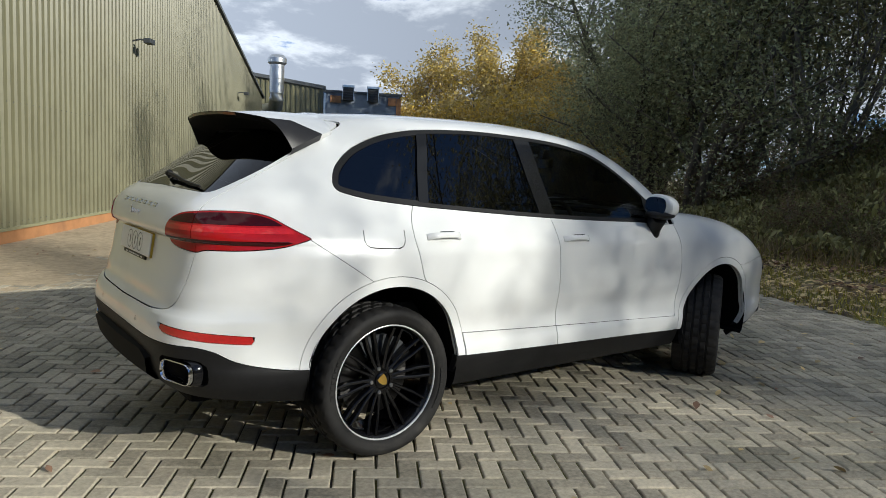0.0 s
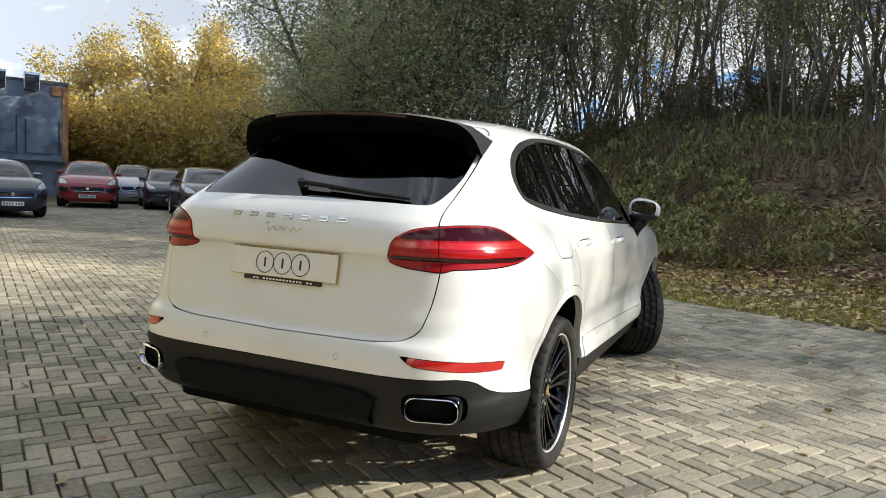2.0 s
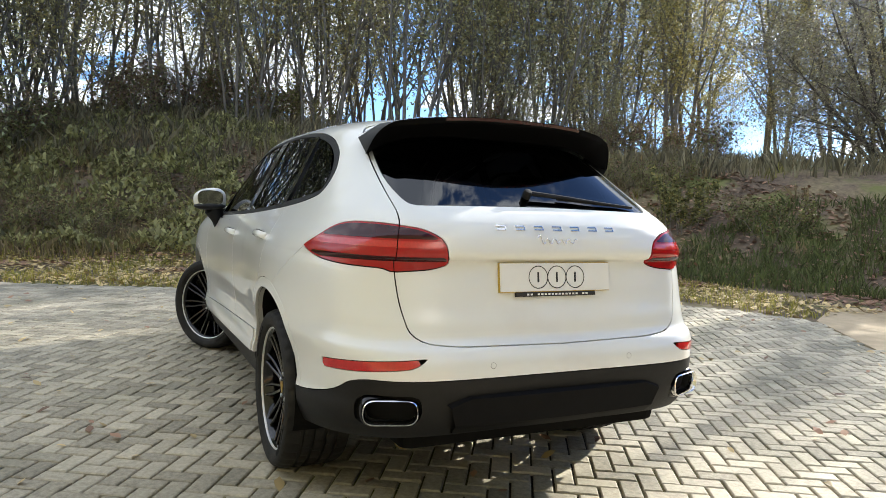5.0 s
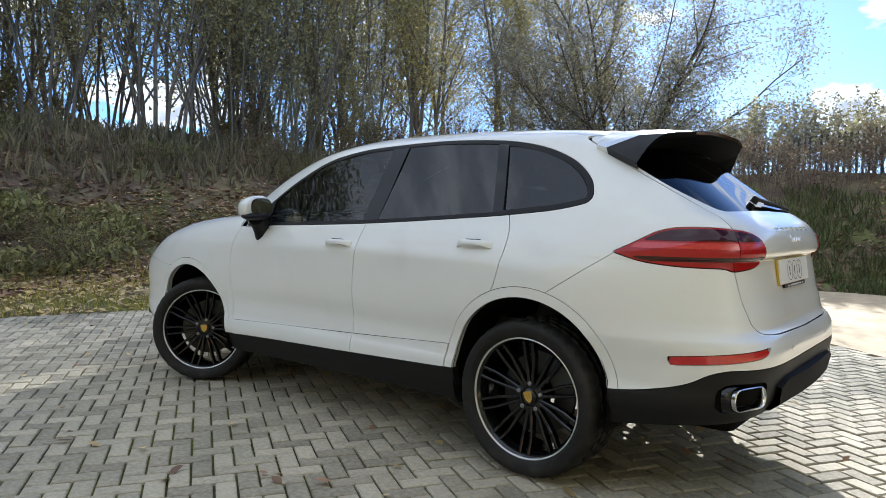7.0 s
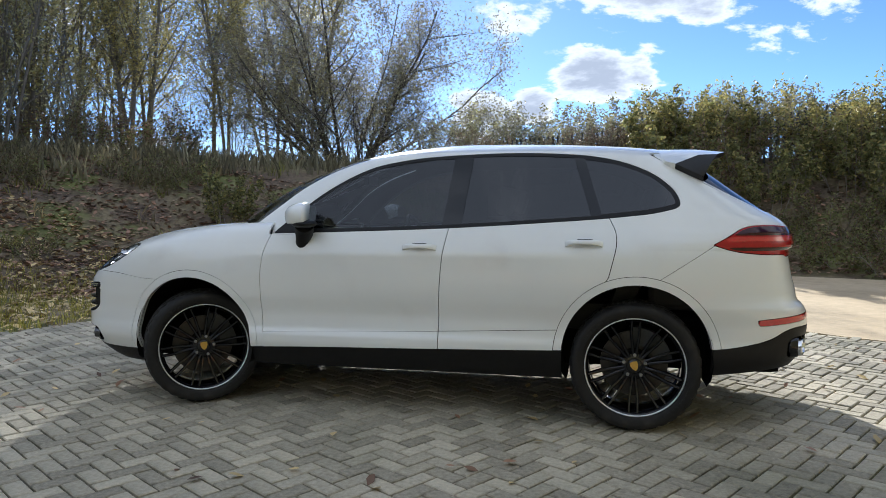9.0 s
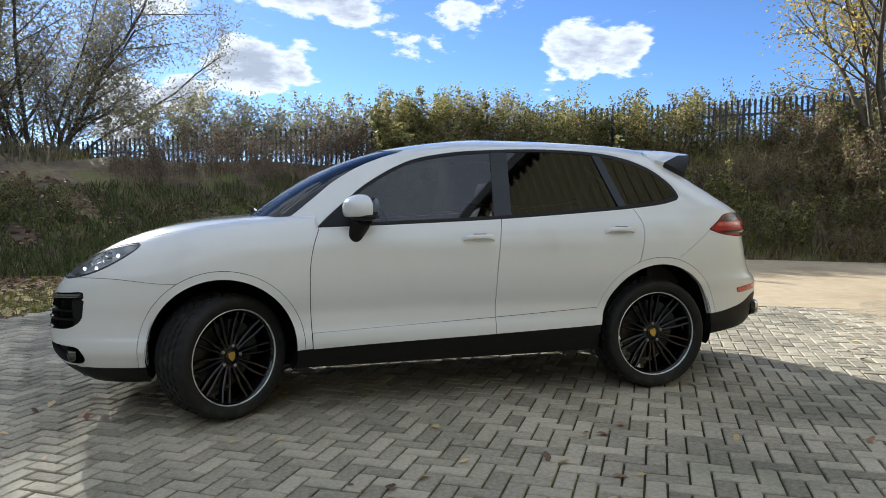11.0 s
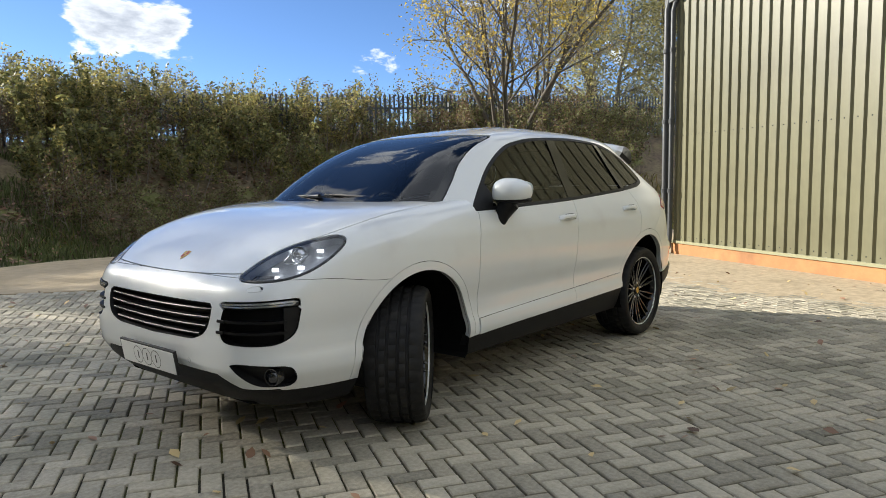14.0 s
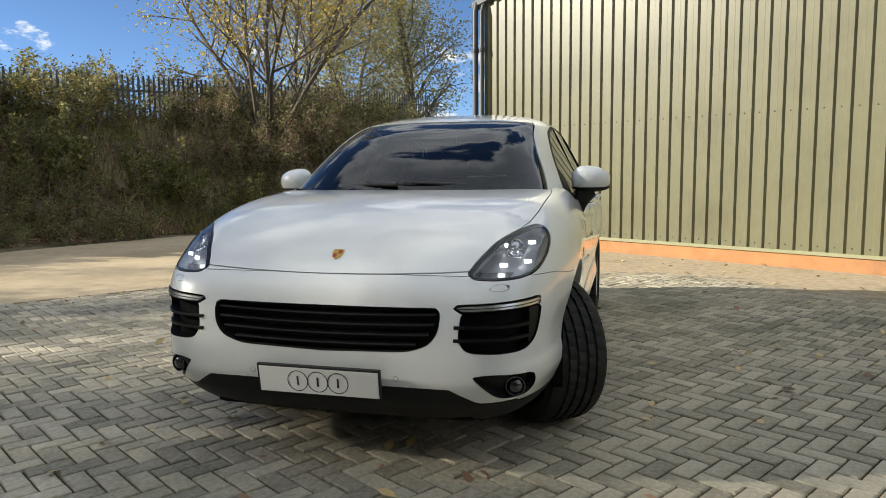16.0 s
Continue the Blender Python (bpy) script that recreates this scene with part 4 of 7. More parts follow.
def build_hero_car():
    car = empty("estate_car", pose(0, 0, 0))
    tagged(car, "clean white SUV with black alloys, front wheels steered", "car")
    G = 0.0022
    zl = np.concatenate([np.arange(.20, 1.0, .018), np.arange(1.0, 1.10, .009), np.arange(1.10, 1.1935, .0042)])
    us = np.concatenate([np.linspace(-2, 2, 409)])
    low = Sheet.grid(us, zl, False)
    zu = np.concatenate([np.arange(1.085, 1.60, .0165), np.arange(1.60, 1.66, .006), np.arange(1.66, 1.7055, .0032)])
    upp = Sheet.grid(us, zu, True)

    # ---- lower body ----
    low = low.split(f_top)[0]
    low = low.split(f_cowl)[1]
    for c in (ARCH_F, ARCH_R):
        low = low.split(f_arch(c, ARCH_RAD))[1]
    black, low = low.split(f_black, G)
    trim_f, low = low.split(f_arch(ARCH_F, ARCH_RAD + .047), .0015)
    trim_r, low = low.split(f_arch(ARCH_R, ARCH_RAD + .047), .0015)
    tail, low = low.split(f_tail, G)
    head, low = low.split(f_head, G)
    vent, low = low.split(f_vent, .001)
    vbar, low = low.split(f_vbar, .0035)
    fog, low = low.split(f_fog, .001)
    grille, low = low.split(f_grille, .001)
    refl, low = low.split(f_refl, .0015)
    hood, low = low.split(f_hood, G)
    fdoor, low = low.split(f_fdoor, G)
    rdoor, low = low.split(f_rdoor, G)
    tgate, low = low.split(f_tg, G)
    fbump, low = low.split(lambda P: np.maximum(P[:, 2] - _ZSEAM(P[:, 0]), 1.2 - P[:, 0]), G * .6)
    rbump, low = low.split(lambda P: np.maximum((P[:, 2] - np.where(P[:, 0] > -1.86, 1.06 - .654 * (P[:, 0] + 1.86), 1.06)) * .84, P[:, 0] + 1.5), G * .6)
    flap, low = low.split(lambda P: np.where(P[:, 1] < 0, FUEL(P[:, 0], P[:, 2]), 9.0), .0024)
    fender, quarter = low.split(lambda P: .4 - P[:, 0])

    # ---- upper body ----
    upp = upp.split(f_up)[1]
    upp = upp.split(lambda P: np.where(P[:, 0] > .80, P[:, 2] - 1.135, P[:, 2] - 1.0))[1]
    dlo, upp = upp.split(side_only(f_dlo), .0015)
    screen, upp = upp.split(f_screen, .002)
    utail, upp = upp.split(f_tail, G)
    rglass, upp = upp.split(f_rg, .002)
    ufdoor, upp = upp.split(smax(f_fdoor, lambda P: P[:, 2] - np.where(P[:, 0] > .50, 1.118, 1.30)), G)
    urdoor, upp = upp.split(smax(f_rdoor, lambda P: P[:, 2] - 1.26), G)
    utg, upp = upp.split(f_tg, G)
    roof, sides = upp.split(lambda P: np.maximum(np.abs(P[:, 1]) - (.545 - .02 * np.abs(P[:, 0] + .6)), 1.50 - P[:, 2]), .0012)

    wash, fbump = fbump.split(f_wash, .0006)
    for s in halves(wash):
        s.mesh("washer_cover", M_PAINT, car)
    flap.mesh("fuel_flap", M_PAINT, car)
    hood.mesh("bonnet", M_PAINT, car, main=True)
    fbump.mesh("front_bumper", M_PAINT, car, lip=.03)
    rbump.mesh("rear_bumper", M_PAINT, car)
    tgate.mesh("tailgate", M_PAINT, car, parts=[utg])
    roof.mesh("roof", M_PAINT, car)
    for h, hf, hq, tf, trr, fd, ufd, rd, urd in zip(halves(sides), halves(fender), halves(quarter), halves(trim_f), halves(trim_r), halves(fdoor), halves(ufdoor), halves(rdoor), halves(urdoor)):
        hf.mesh("front_wing", M_PAINT, car)
        hq.mesh("rear_quarter", M_PAINT, car, parts=[h])
        tf.mesh("arch_trim", M_PAINT, car, lip=.035); trr.mesh("arch_trim", M_PAINT, car, lip=.035)
        for d, ud, nm in ((fd, ufd, "front_door"), (rd, urd, "rear_door")):
            foot, d = d.split(lambda P: P[:, 2] - _ZCREASE(P[:, 0]), .0014)
            door = d.mesh(nm, M_PAINT, car, parts=[ud])
            foot.mesh("door_moulding", M_PAINT, door, lift=.007)
    # black lower trims
    rear, rest = black.split(lambda P: P[:, 0] + 1.5)
    front, sill = rest.split(lambda P: 1.2 - P[:, 0])
    rear = rear.split(lambda P: P[:, 2] - np.interp(P[:, 0], [-2.45, -2.2, -1.85], [.385, .37, .335]))[1]
    rear = rear.split(f_exhaust)[1]
    rear.mesh("rear_valance", M_BLACK, car, "matt black lower bumper", lip=.04)
    front.split(lambda P: P[:, 2] - .235)[1].mesh("front_lip", M_BLACK, car, "matt black lower lip", lip=.04)
    for s in halves(sill):
        s.split(lambda P: P[:, 2] - .27)[1].mesh("sill", M_BLACK, car, "matt black sill", lift=-.012, lip=.04)
    # glass
    screen.mesh("windscreen", M_GLASSF, car, lift=-.004, lip=.004)
    inner, band = screen.split(lambda P: np.maximum(f_screen(P) + .035, 1.185 - P[:, 2] + .03 * P[:, 1] ** 2))
    band.mesh("screen_band", M_GLOSSBLACK, car, lift=-.008, lip=0)
    rglass.mesh("rear_window", M_GLASS, car, lift=-.004, lip=.004)
    for h in halves(dlo):
        body_glass, frame_ = h.split(lambda P: f_dlo(P) + .020)
        p1, rest = body_glass.split(lambda P: (-.335 - .10 * (P[:, 2] - 1.15)) - P[:, 0])
        p2, p3 = rest.split(lambda P: (-1.145 + .30 * (P[:, 2] - 1.15) - .10) - P[:, 0])
        g1, b1 = p1.split(lambda P: (-.335 - .10 * (P[:, 2] - 1.15)) + .022 - P[:, 0])
        g2, b2 = p2.split(lambda P: P[:, 0] - (-.335 - .10 * (P[:, 2] - 1.15)) + .095)
        g2, b3 = g2.split(lambda P: (-1.245 + .30 * (P[:, 2] - 1.15)) + .03 - P[:, 0])
        g3, b4 = p3.split(lambda P: P[:, 0] - (-1.245 + .30 * (P[:, 2] - 1.15)) + .03)
        g3, b5 = g3.split(lambda P: f_dlo(P) + .026)
        frame_.mesh("window_frame", M_BLACK, car, "black window surround", lift=.001, lip=.01, parts=[b5])
        b1.mesh("pillar_trim", M_PILLAR, car, "gloss black pillar", lift=.0005, lip=.01, parts=[b2])
        b3.mesh("pillar_trim", M_PILLAR, car, "gloss black pillar", lift=.0005, lip=.01, parts=[b4])
        # side panes are one even, gently bowed sheet
        used = sorted({i for f in body_glass.faces for i in f})
        P = body_glass.pos(body_glass.uv[used])
        co = np.linalg.lstsq(bow(P), P[:, 1], rcond=None)[0]
        for g, nm, mm in ((g1, "front_side_window", M_GLASSF), (g2, "rear_side_window", M_GLASS), (g3, "quarter_window", M_GLASS)):
            ob = g.mesh(nm, mm, car, lift=0, lip=0)
            co3 = np.array([v.co[:] for v in ob.data.vertices])
            sg = 1 if P[0, 1] > 0 else -1
            for v, y in zip(ob.data.vertices, bow(co3) @ co):
                v.co.y = y - sg * .007
            q = co3
            dx, dz = co[1] + 2 * co[3] * q[:, 0] + co[4] * q[:, 2], co[2] + co[4] * q[:, 0] + 2 * co[5] * q[:, 2]
            nn = np.stack([-dx, np.ones_like(dx), -dz * .66], 1) * sg
            nn /= np.linalg.norm(nn, axis=1)[:, None]
            ob.data.normals_split_custom_set_from_vertices([tuple(n) for n in nn])
    # dark inner shell behind the gaps
    sh = Sheet.grid(np.linspace(-2, 2, 161), np.concatenate([np.arange(.30, 1.1, .04), np.arange(1.10, 1.19, .012)]), False)
    for f, side in ((f_top, 0), (f_cowl, 1), (f_arch(ARCH_F, ARCH_RAD - .003), 1), (f_arch(ARCH_R, ARCH_RAD - .003), 1), (f_grille, 1), (f_vent, 1), (f_fog, 1), (f_head, 1)):
        sh = sh.split(f)[side]
    sh = sh.split(lambda P: P[:, 2] - np.where(P[:, 0] < -1.5, .40, .31))[1]
    shu = Sheet.grid(np.linspace(-2, 2, 161), np.concatenate([np.arange(1.10, 1.62, .025), np.arange(1.62, 1.703, .008)]), True)
    for f, side in ((f_up, 1), (side_only(f_dlo), 1), (f_screen, 1), (f_rg, 1)):
        shu = shu.split(f)[side]
    shu = shu.split(lambda P: np.where(P[:, 0] > .76, P[:, 2] - 1.15, 1.0))[1]
    sh.mesh("body_shell", M_SHELL, car, lift=-.014, lip=0, parts=[shu])
    return car, dict(tail=tail, utail=utail, head=head, vent=vent, vbar=vbar, fog=fog, grille=grille, refl=refl)


CAR, CUT = build_hero_car()


def surf(x=None, y=None, z=None, upper=False, side=1):
    """The skin's place and outward normal at a height z, found by x on the flank or by y on nose (side 2) or tail (side 0)."""
    us = np.linspace(0.0005, 1.9995, 4000)
    P = skin(us, np.full_like(us, z), upper)
    if x is not None:
        k = np.argmin(np.abs(P[:, 0] - x))
    else:
        m = us > 1 if side == 2 else us < 1
        d = np.where(m, np.abs(P[:, 1] - abs(y)), 9)
        k = np.argmin(d)
    n = skin_normal(us[k:k + 1], np.array([z]), upper)[0]
    p = P[k]
    if y is not None and y < 0:
        p, n = p * (1, -1, 1), n * (1, -1, 1)
    return Vector(p), Vector(n)


def basis(p, n, up=(0, 0, 1)):
    """A pose on the skin: local y out of the skin, z up along it, x level."""
    n = Vector(n).normalized()
    u = Vector(up)
    zz = (u - n * u.dot(n)).normalized()
    xx = n.cross(zz)
    m = Matrix((xx, n, zz)).transposed().to_4x4()
    m.translation = p
    return m


# ---- the car's fittings ----
M_UNDER_B = mat("matt_black_underside", (0.004, 0.004, 0.0045), rough=0.7, spec=0.06, var=0.1)
M_SHOULDER = mat("satin_black_paint", (0.014, 0.014, 0.016), rough=0.42, spec=0.35, var=0.1, scale=30)
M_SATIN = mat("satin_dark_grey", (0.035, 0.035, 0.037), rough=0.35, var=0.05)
M_LEDON = bpy.data.materials.new("day_running_light")
M_LEDON.use_nodes = True
M_LEDON.node_tree.nodes["Principled BSDF"].inputs["Emission Color"].default_value = (0.95, 0.98, 1, 1)
M_LEDON.node_tree.nodes["Principled BSDF"].inputs["Emission Strength"].default_value = 1.0
M_BOWL = mat("headlight_bowl", (0.42, 0.43, 0.45), rough=0.35, metal=0.45, var=0.2, scale=20)
M_DISC = mat("brake_disc", (0.07, 0.068, 0.066), rough=0.4, metal=1.0, var=0.15, scale=30)
M_GLOSSSLAT = mat("satin_black_slat", (0.006, 0.006, 0.0065), rough=0.42, spec=0.2, coat=0.0, var=0.1)
M_LIGHTBAR = mat("frosted_light_bar", (0.62, 0.63, 0.65), rough=0.22, metal=0.85, coat=0.6, var=0.03)
M_DIFF = mat("dark_diffuser_plastic", (0.005, 0.005, 0.0055), rough=0.7, var=0.2, scale=30, spec=0.12)
M_RIMEDGE = mat("machined_alloy", (0.82, 0.82, 0.82), rough=0.42, metal=0.55, var=0.04, scale=60)
M_FOG = mat("fog_lamp_glass", (0.05, 0.052, 0.055), rough=0.12, metal=0.6, coat=1.0, var=0.2, scale=40)


def zband(a, b):
    return lambda P: np.maximum(a - P[:, 2], P[:, 2] - b)


def build_lights():
    for lo, up in zip(halves(CUT["tail"]), halves(CUT["utail"])):
        for k in (0, 1):
            a, b = lo.split(f_tg, .0015)[k], up.split(f_tg, .0015)[k]
            lens = a.mesh("tail_light", M_RED, CAR, "smoked red tail light lens", lift=.003, lip=.02, parts=[b])
            if lens is None:
                continue
            for z0, z1, mm, nm in ((1.114, 1.2, M_REDDARK, "dark_band"), (1.082, 1.106, M_REFLECT, "light_strip"), (1.072, 1.077, M_REDDARK, "rib"), (1.064, 1.068, M_REDDARK, "rib"), (1.056, 1.060, M_REDDARK, "rib"), (1.030, 1.050, M_REDDARK, "dark_band")):
                inset = smax(zband(z0, z1), lambda P: f_tail(P) + .008)
                s1, s2 = a.split(inset)[0], b.split(inset)[0]
                if s1.faces:
                    s1.mesh(nm, mm, lens, lift=.0042, lip=.002, parts=[s2])
                elif s2.faces:
                    s2.mesh(nm, mm, lens, lift=.0042, lip=.002)
    for s in halves(CUT["refl"]):
        s.mesh("reflector", M_REFLECT, CAR, "red reflector", lift=.001, lip=.01)
    for sgn, s in zip((1, -1), halves(CUT["head"])):
        bowl = s.mesh("headlight", M_BOWL, CAR, "headlight with four lit square diodes", lift=-.055, lip=-.05)
        lens = s.mesh("lens", M_LENS, bowl, "clear curved lens", lift=.001, lip=.006)
        lens.visible_shadow = False
        edge = s.split(lambda P: f_head(P) + .010)[1]
        edge.mesh("seal", M_INK, bowl, lift=-.002, lip=.004)
        def in_lamp(c, z, deep):
            us = np.linspace(1.0, 2.0, 3000)
            P = skin(us, np.full_like(us, z), False)
            k = np.argmin(np.abs(np.arctan2(P[:, 1], P[:, 0] - 1.2) - c))
            p, n = Vector(P[k]), Vector(skin_normal(us[k:k + 1], np.array([z]), False)[0])
            p.y *= sgn; n.y *= sgn
            return p - n * deep
        for c, z in ((.738, .985), (.858, .990), (.672, .912), (.782, .917)):
            bm = bmesh.new(); box(bm, -.016, .016, -.004, .004, -.0085, .0085, m=basis(in_lamp(c, z, .028), Vector((.85, .45 * sgn, .2))), bevel=.003)
            part("diode", bm, M_LEDON, bowl, "lit white diode")
        bm = bmesh.new(); tube(bm, [in_lamp(c, z, .022) for c, z in ((.722, .970), (.704, .946), (.712, .936), (.748, .932), (.762, .938), (.808, .972))], .0042, 8)
        part("bracket", bm, M_LIGHTBAR, bowl, "bright U-shaped trim", smooth=True)
        c, z = .755, .955
        us = np.linspace(1.0, 2.0, 3000)
        P = skin(us, np.full_like(us, z), False)
        k = np.argmin(np.abs(np.arctan2(P[:, 1], P[:, 0] - 1.2) - c))
        p = Vector(P[k]); p.y *= sgn
        n = Vector((.85, .45 * sgn, .1)).normalized()
        bm = bmesh.new(); lathe(bm, [(.002, .012), (.018, .010), (.028, .002), (.034, -.002), (.036, .006), (.040, .006), (.042, -.03)], 24, "y", basis(p - n * .045, n)); part("projector", bm, M_CHROME, bowl, "chrome-ringed projector", smooth=True)
        strip = s.split(smax(zband(.868, .888), corner_poly([(.56, .80), (.56, 1.0), (.70, 1.0), (.70, .80)], 1.2, True)))[0]
        strip.mesh("indicator", M_CHROME, bowl, lift=-.03, lip=.01)
    # grille, intakes, fog lamps
    g = CUT["grille"]
    tub = g.mesh("grille", M_INK, CAR, "black grille with horizontal slats", lift=-.06, lip=-.062)
    for z, half in ((.583, .40), (.621, .455), (.660, .475), (.699, .482)):
        # thin blades following the nose
        bm = bmesh.new()
        rows = []
        for k in range(25):
            y = -half + 2 * half * k / 24
            p, n = surf(y=y if abs(y) > 1e-3 else 1e-3, z=z, side=2)
            d = Vector((n.x, n.y, 0)).normalized()
            zz = Vector((0, 0, .012 * (y / .45) ** 2))
            rows.append([bm.verts.new(p + zz - d * a + Vector((0, 0, b))) for a, b in ((.012, -.006), (.009, 0), (.012, .005), (.05, .010), (.05, -.008))])
        for A, B in zip(rows, rows[1:]):
            for q in range(5):
                bm.faces.new((A[q], B[q], B[(q + 1) % 5], A[(q + 1) % 5]))
        bm.faces.new(rows[0][::-1]); bm.faces.new(rows[-1])
        bmesh.ops.recalc_face_normals(bm, faces=bm.faces)
        part("slat", bm, M_GLOSSSLAT, tub, smooth=True)
    for sgn, v, b, f in zip((1, -1), halves(CUT["vent"]), halves(CUT["vbar"]), halves(CUT["fog"])):
        tub = v.mesh("side_intake", M_DIFF, CAR, "black side air intake", lift=-.045, lip=-.046)
        blank = v.split(corner_poly([(.725, .5), (.725, .9), (.9, .9), (.9, .5)], 1.2, True))[0]
        blank.mesh("blanking_panel", M_BLACK, tub, lift=-.008, lip=.04)
        for z in (.618, .668):
            v.split(lambda P: np.maximum(np.abs(P[:, 2] - z) - .006, f_vent(P) - 1))[0].split(corner_poly([(.3, .5), (.3, .9), (.735, .9), (.735, .5)], 1.2, True))[0].mesh("slat", M_GLOSSSLAT, tub, lift=-.004, lip=.035)
            p, n = surf(y=.575 * sgn, z=z, side=2)
            bm = bmesh.new(); box(bm, -.026, .022, -.002, .006, -.007, .007, m=basis(p, n), bevel=.003); part("fin", bm, M_GLOSSSLAT, tub)
        bar = b.mesh("light_bar", M_INK, CAR, "chrome-lined light bar", lift=.003, lip=.02)
        core = b.split(lambda P: f_vbar(P) + .0065)[0]
        zmid = lambda P: P[:, 2] - (.736 + .06 * (np.arctan2(np.abs(P[:, 1]), P[:, 0] - 1.2) - .475))
        for k, half_bar in enumerate(core.split(zmid, .0016)):
            half_bar.mesh("light_strip", M_LIGHTBAR, bar, "bright strip", lift=.006, lip=.004)
        tub = f.mesh("fog_lamp_pocket", M_BLACK, CAR, "black fog lamp pocket", lift=-.04, lip=-.041)
        p, n = surf(y=.775 * sgn, z=.415, side=2)
        m = basis(p - Vector((.03, 0, 0)), Vector((.95, .25 * sgn, 0)))
        bm = bmesh.new(); lathe(bm, [(.001, .016), (.02, .013), (.030, .004), (.034, -.002), (.036, .008), (.040, .008), (.042, -.03)], 24, "y", m); part("fog_lamp", bm, M_FOG, tub, "round clear fog lamp", smooth=True)


build_lights()


def build_wheel(m, steer):
    """An alloy wheel on its hub: local +y is outward."""
    w = empty("wheel")
    w.parent = CAR
    w.matrix_local = m
    R, half = .368, .147
    prof = [(.275, -.125), (.290, -.140), (.325, -.150), (.350, -.142), (.362, -.118)]
    for g in (-.075, -.027, .027, .075):
        prof += [(.3665, g - .009), (.354, g - .006), (.354, g + .006), (.3665, g + .009)]
    prof += [(.362, .118), (.350, .142), (.338, .149), (.325, .151), (.318, .149), (.300, .146), (.287, .138), (.281, .128), (.275, .122)]
    bm = bmesh.new()
    rings = lathe(bm, prof, 144)
    for q, ring in enumerate(rings):
        if 4 <= q <= 5 or q in (len(prof) - 9, len(prof) - 10) or 8 <= q <= 9 or 12 <= q <= 13 or 16 <= q <= 17:
            for i, v in enumerate(ring):
                if (i + (q // 4) * 2) % 4 == 0:
                    v.co = Vector((v.co.x * .980, v.co.y, v.co.z * .980))
    tyre = part("tyre", bm, M_RUBBER, w, "dusty low-profile tyre", smooth=True)
    # raised lettering as plain bars on the sidewall
    for a0 in (20, 200):
        bm = bmesh.new()
        for k in range(8):
            a = radians(a0 + k * 5)
            box(bm, -.009, .009, .148, .1525, .304, .320, m=pose(0, 0, 0, 0, math.degrees(a), 0))
        part("lettering", bm, M_RUBBER, tyre)
    bm = bmesh.new()
    lathe(bm, [(.268, -.12), (.255, -.05), (.252, .06), (.258, .10), (.268, .118), (.2755, .124)], 96)
    rim = part("rim", bm, M_GLOSSBLACK, w, "gloss black multi-spoke alloy rim", smooth=True)
    bm = bmesh.new()
    lathe(bm, [(.2735, .118), (.2745, .129), (.278, .132), (.2815, .130), (.282, .122)], 120)
    part("rim_edge", bm, M_RIMEDGE, rim, "machined bright rim edge", smooth=True)
    for k in range(10):
        bm = bmesh.new()
        for s in (-1, 1):
            a0 = 2 * math.pi * k / 10
            pts = []
            for j in range(7):
                t = j / 6
                r = .055 + t * .207
                off = s * (.007 + .016 * min(1, t * 1.5))
                y = .070 + .045 * t ** 1.6 + (.012 * (1 - t))
                half_w = .0088 - .0015 * t
                pts.append((r, off, y, half_w))
            rows = []
            for r, off, y, hw in pts:
                rows.append([bm.verts.new((r * math.cos(a0) - o * math.sin(a0), yy, r * math.sin(a0) + o * math.cos(a0))) for o, yy in ((off - hw, y - .035), (off - hw, y - .004), (off - hw * .5, y), (off + hw * .5, y), (off + hw, y - .004), (off + hw, y - .035))])
            for A, B in zip(rows, rows[1:]):
                for q in range(5):
                    bm.faces.new((A[q], B[q], B[q + 1], A[q + 1]))
        bmesh.ops.recalc_face_normals(bm, faces=bm.faces)
        part("spoke", bm, M_GLOSSBLACK, rim)
    bm = bmesh.new()
    lathe(bm, [(.085, .03), (.083, .062), (.070, .078), (.045, .082), (.042, .076), (.038, .076)], 40)
    part("hub", bm, M_GLOSSBLACK, rim, smooth=True)
    for k in range(5):
        a = 2 * math.pi * (k + .5) / 5
        bm = bmesh.new(); lathe(bm, [(.011, .05), (.011, .084), (.008, .088), (.001, .088)], 6, "y", Matrix.Translation((.062 * math.cos(a), 0, .062 * math.sin(a)))); part("wheel_bolt", bm, M_STEEL, rim)
    bm = bmesh.new(); lathe(bm, [(.038, .070), (.038, .084), (.033, .088), (.001, .089)], 28); cap = part("centre_cap", bm, M_GLOSSBLACK, w, smooth=True)
    bm = bmesh.new()
    crest(bm, Matrix.Translation((0, .0895, 0)), .026)
    part("crest", bm, M_GOLD, cap, "gold shield badge")
    bm = bmesh.new(); lathe(bm, [(.09, -.02), (.19, -.02), (.19, .004), (.09, .004), (.09, -.02)], 48); part("brake_disc", bm, M_DISC, w, "worn steel brake disc")
    bm = bmesh.new()
    for k in range(9):
        a0, a1 = radians(100 + k * 10), radians(110 + k * 10)
        vs = [bm.verts.new((r * math.cos(a), y, r * math.sin(a))) for a in (a0, a1) for r, y in ((.115, -.05), (.215, -.05), (.215, .035), (.115, .035))]
        for f in ((0, 1, 5, 4), (1, 2, 6, 5), (2, 3, 7, 6), (3, 0, 4, 7)):
            bm.faces.new([vs[i] for i in f])
        if k in (0, 8):
            o = 0 if k == 0 else 4
            bm.faces.new([vs[o + i] for i in (0, 1, 2, 3)])
    bmesh.ops.remove_doubles(bm, verts=bm.verts, dist=1e-5)
    part("brake_caliper", bm, M_DARKGREY, w)
    return w


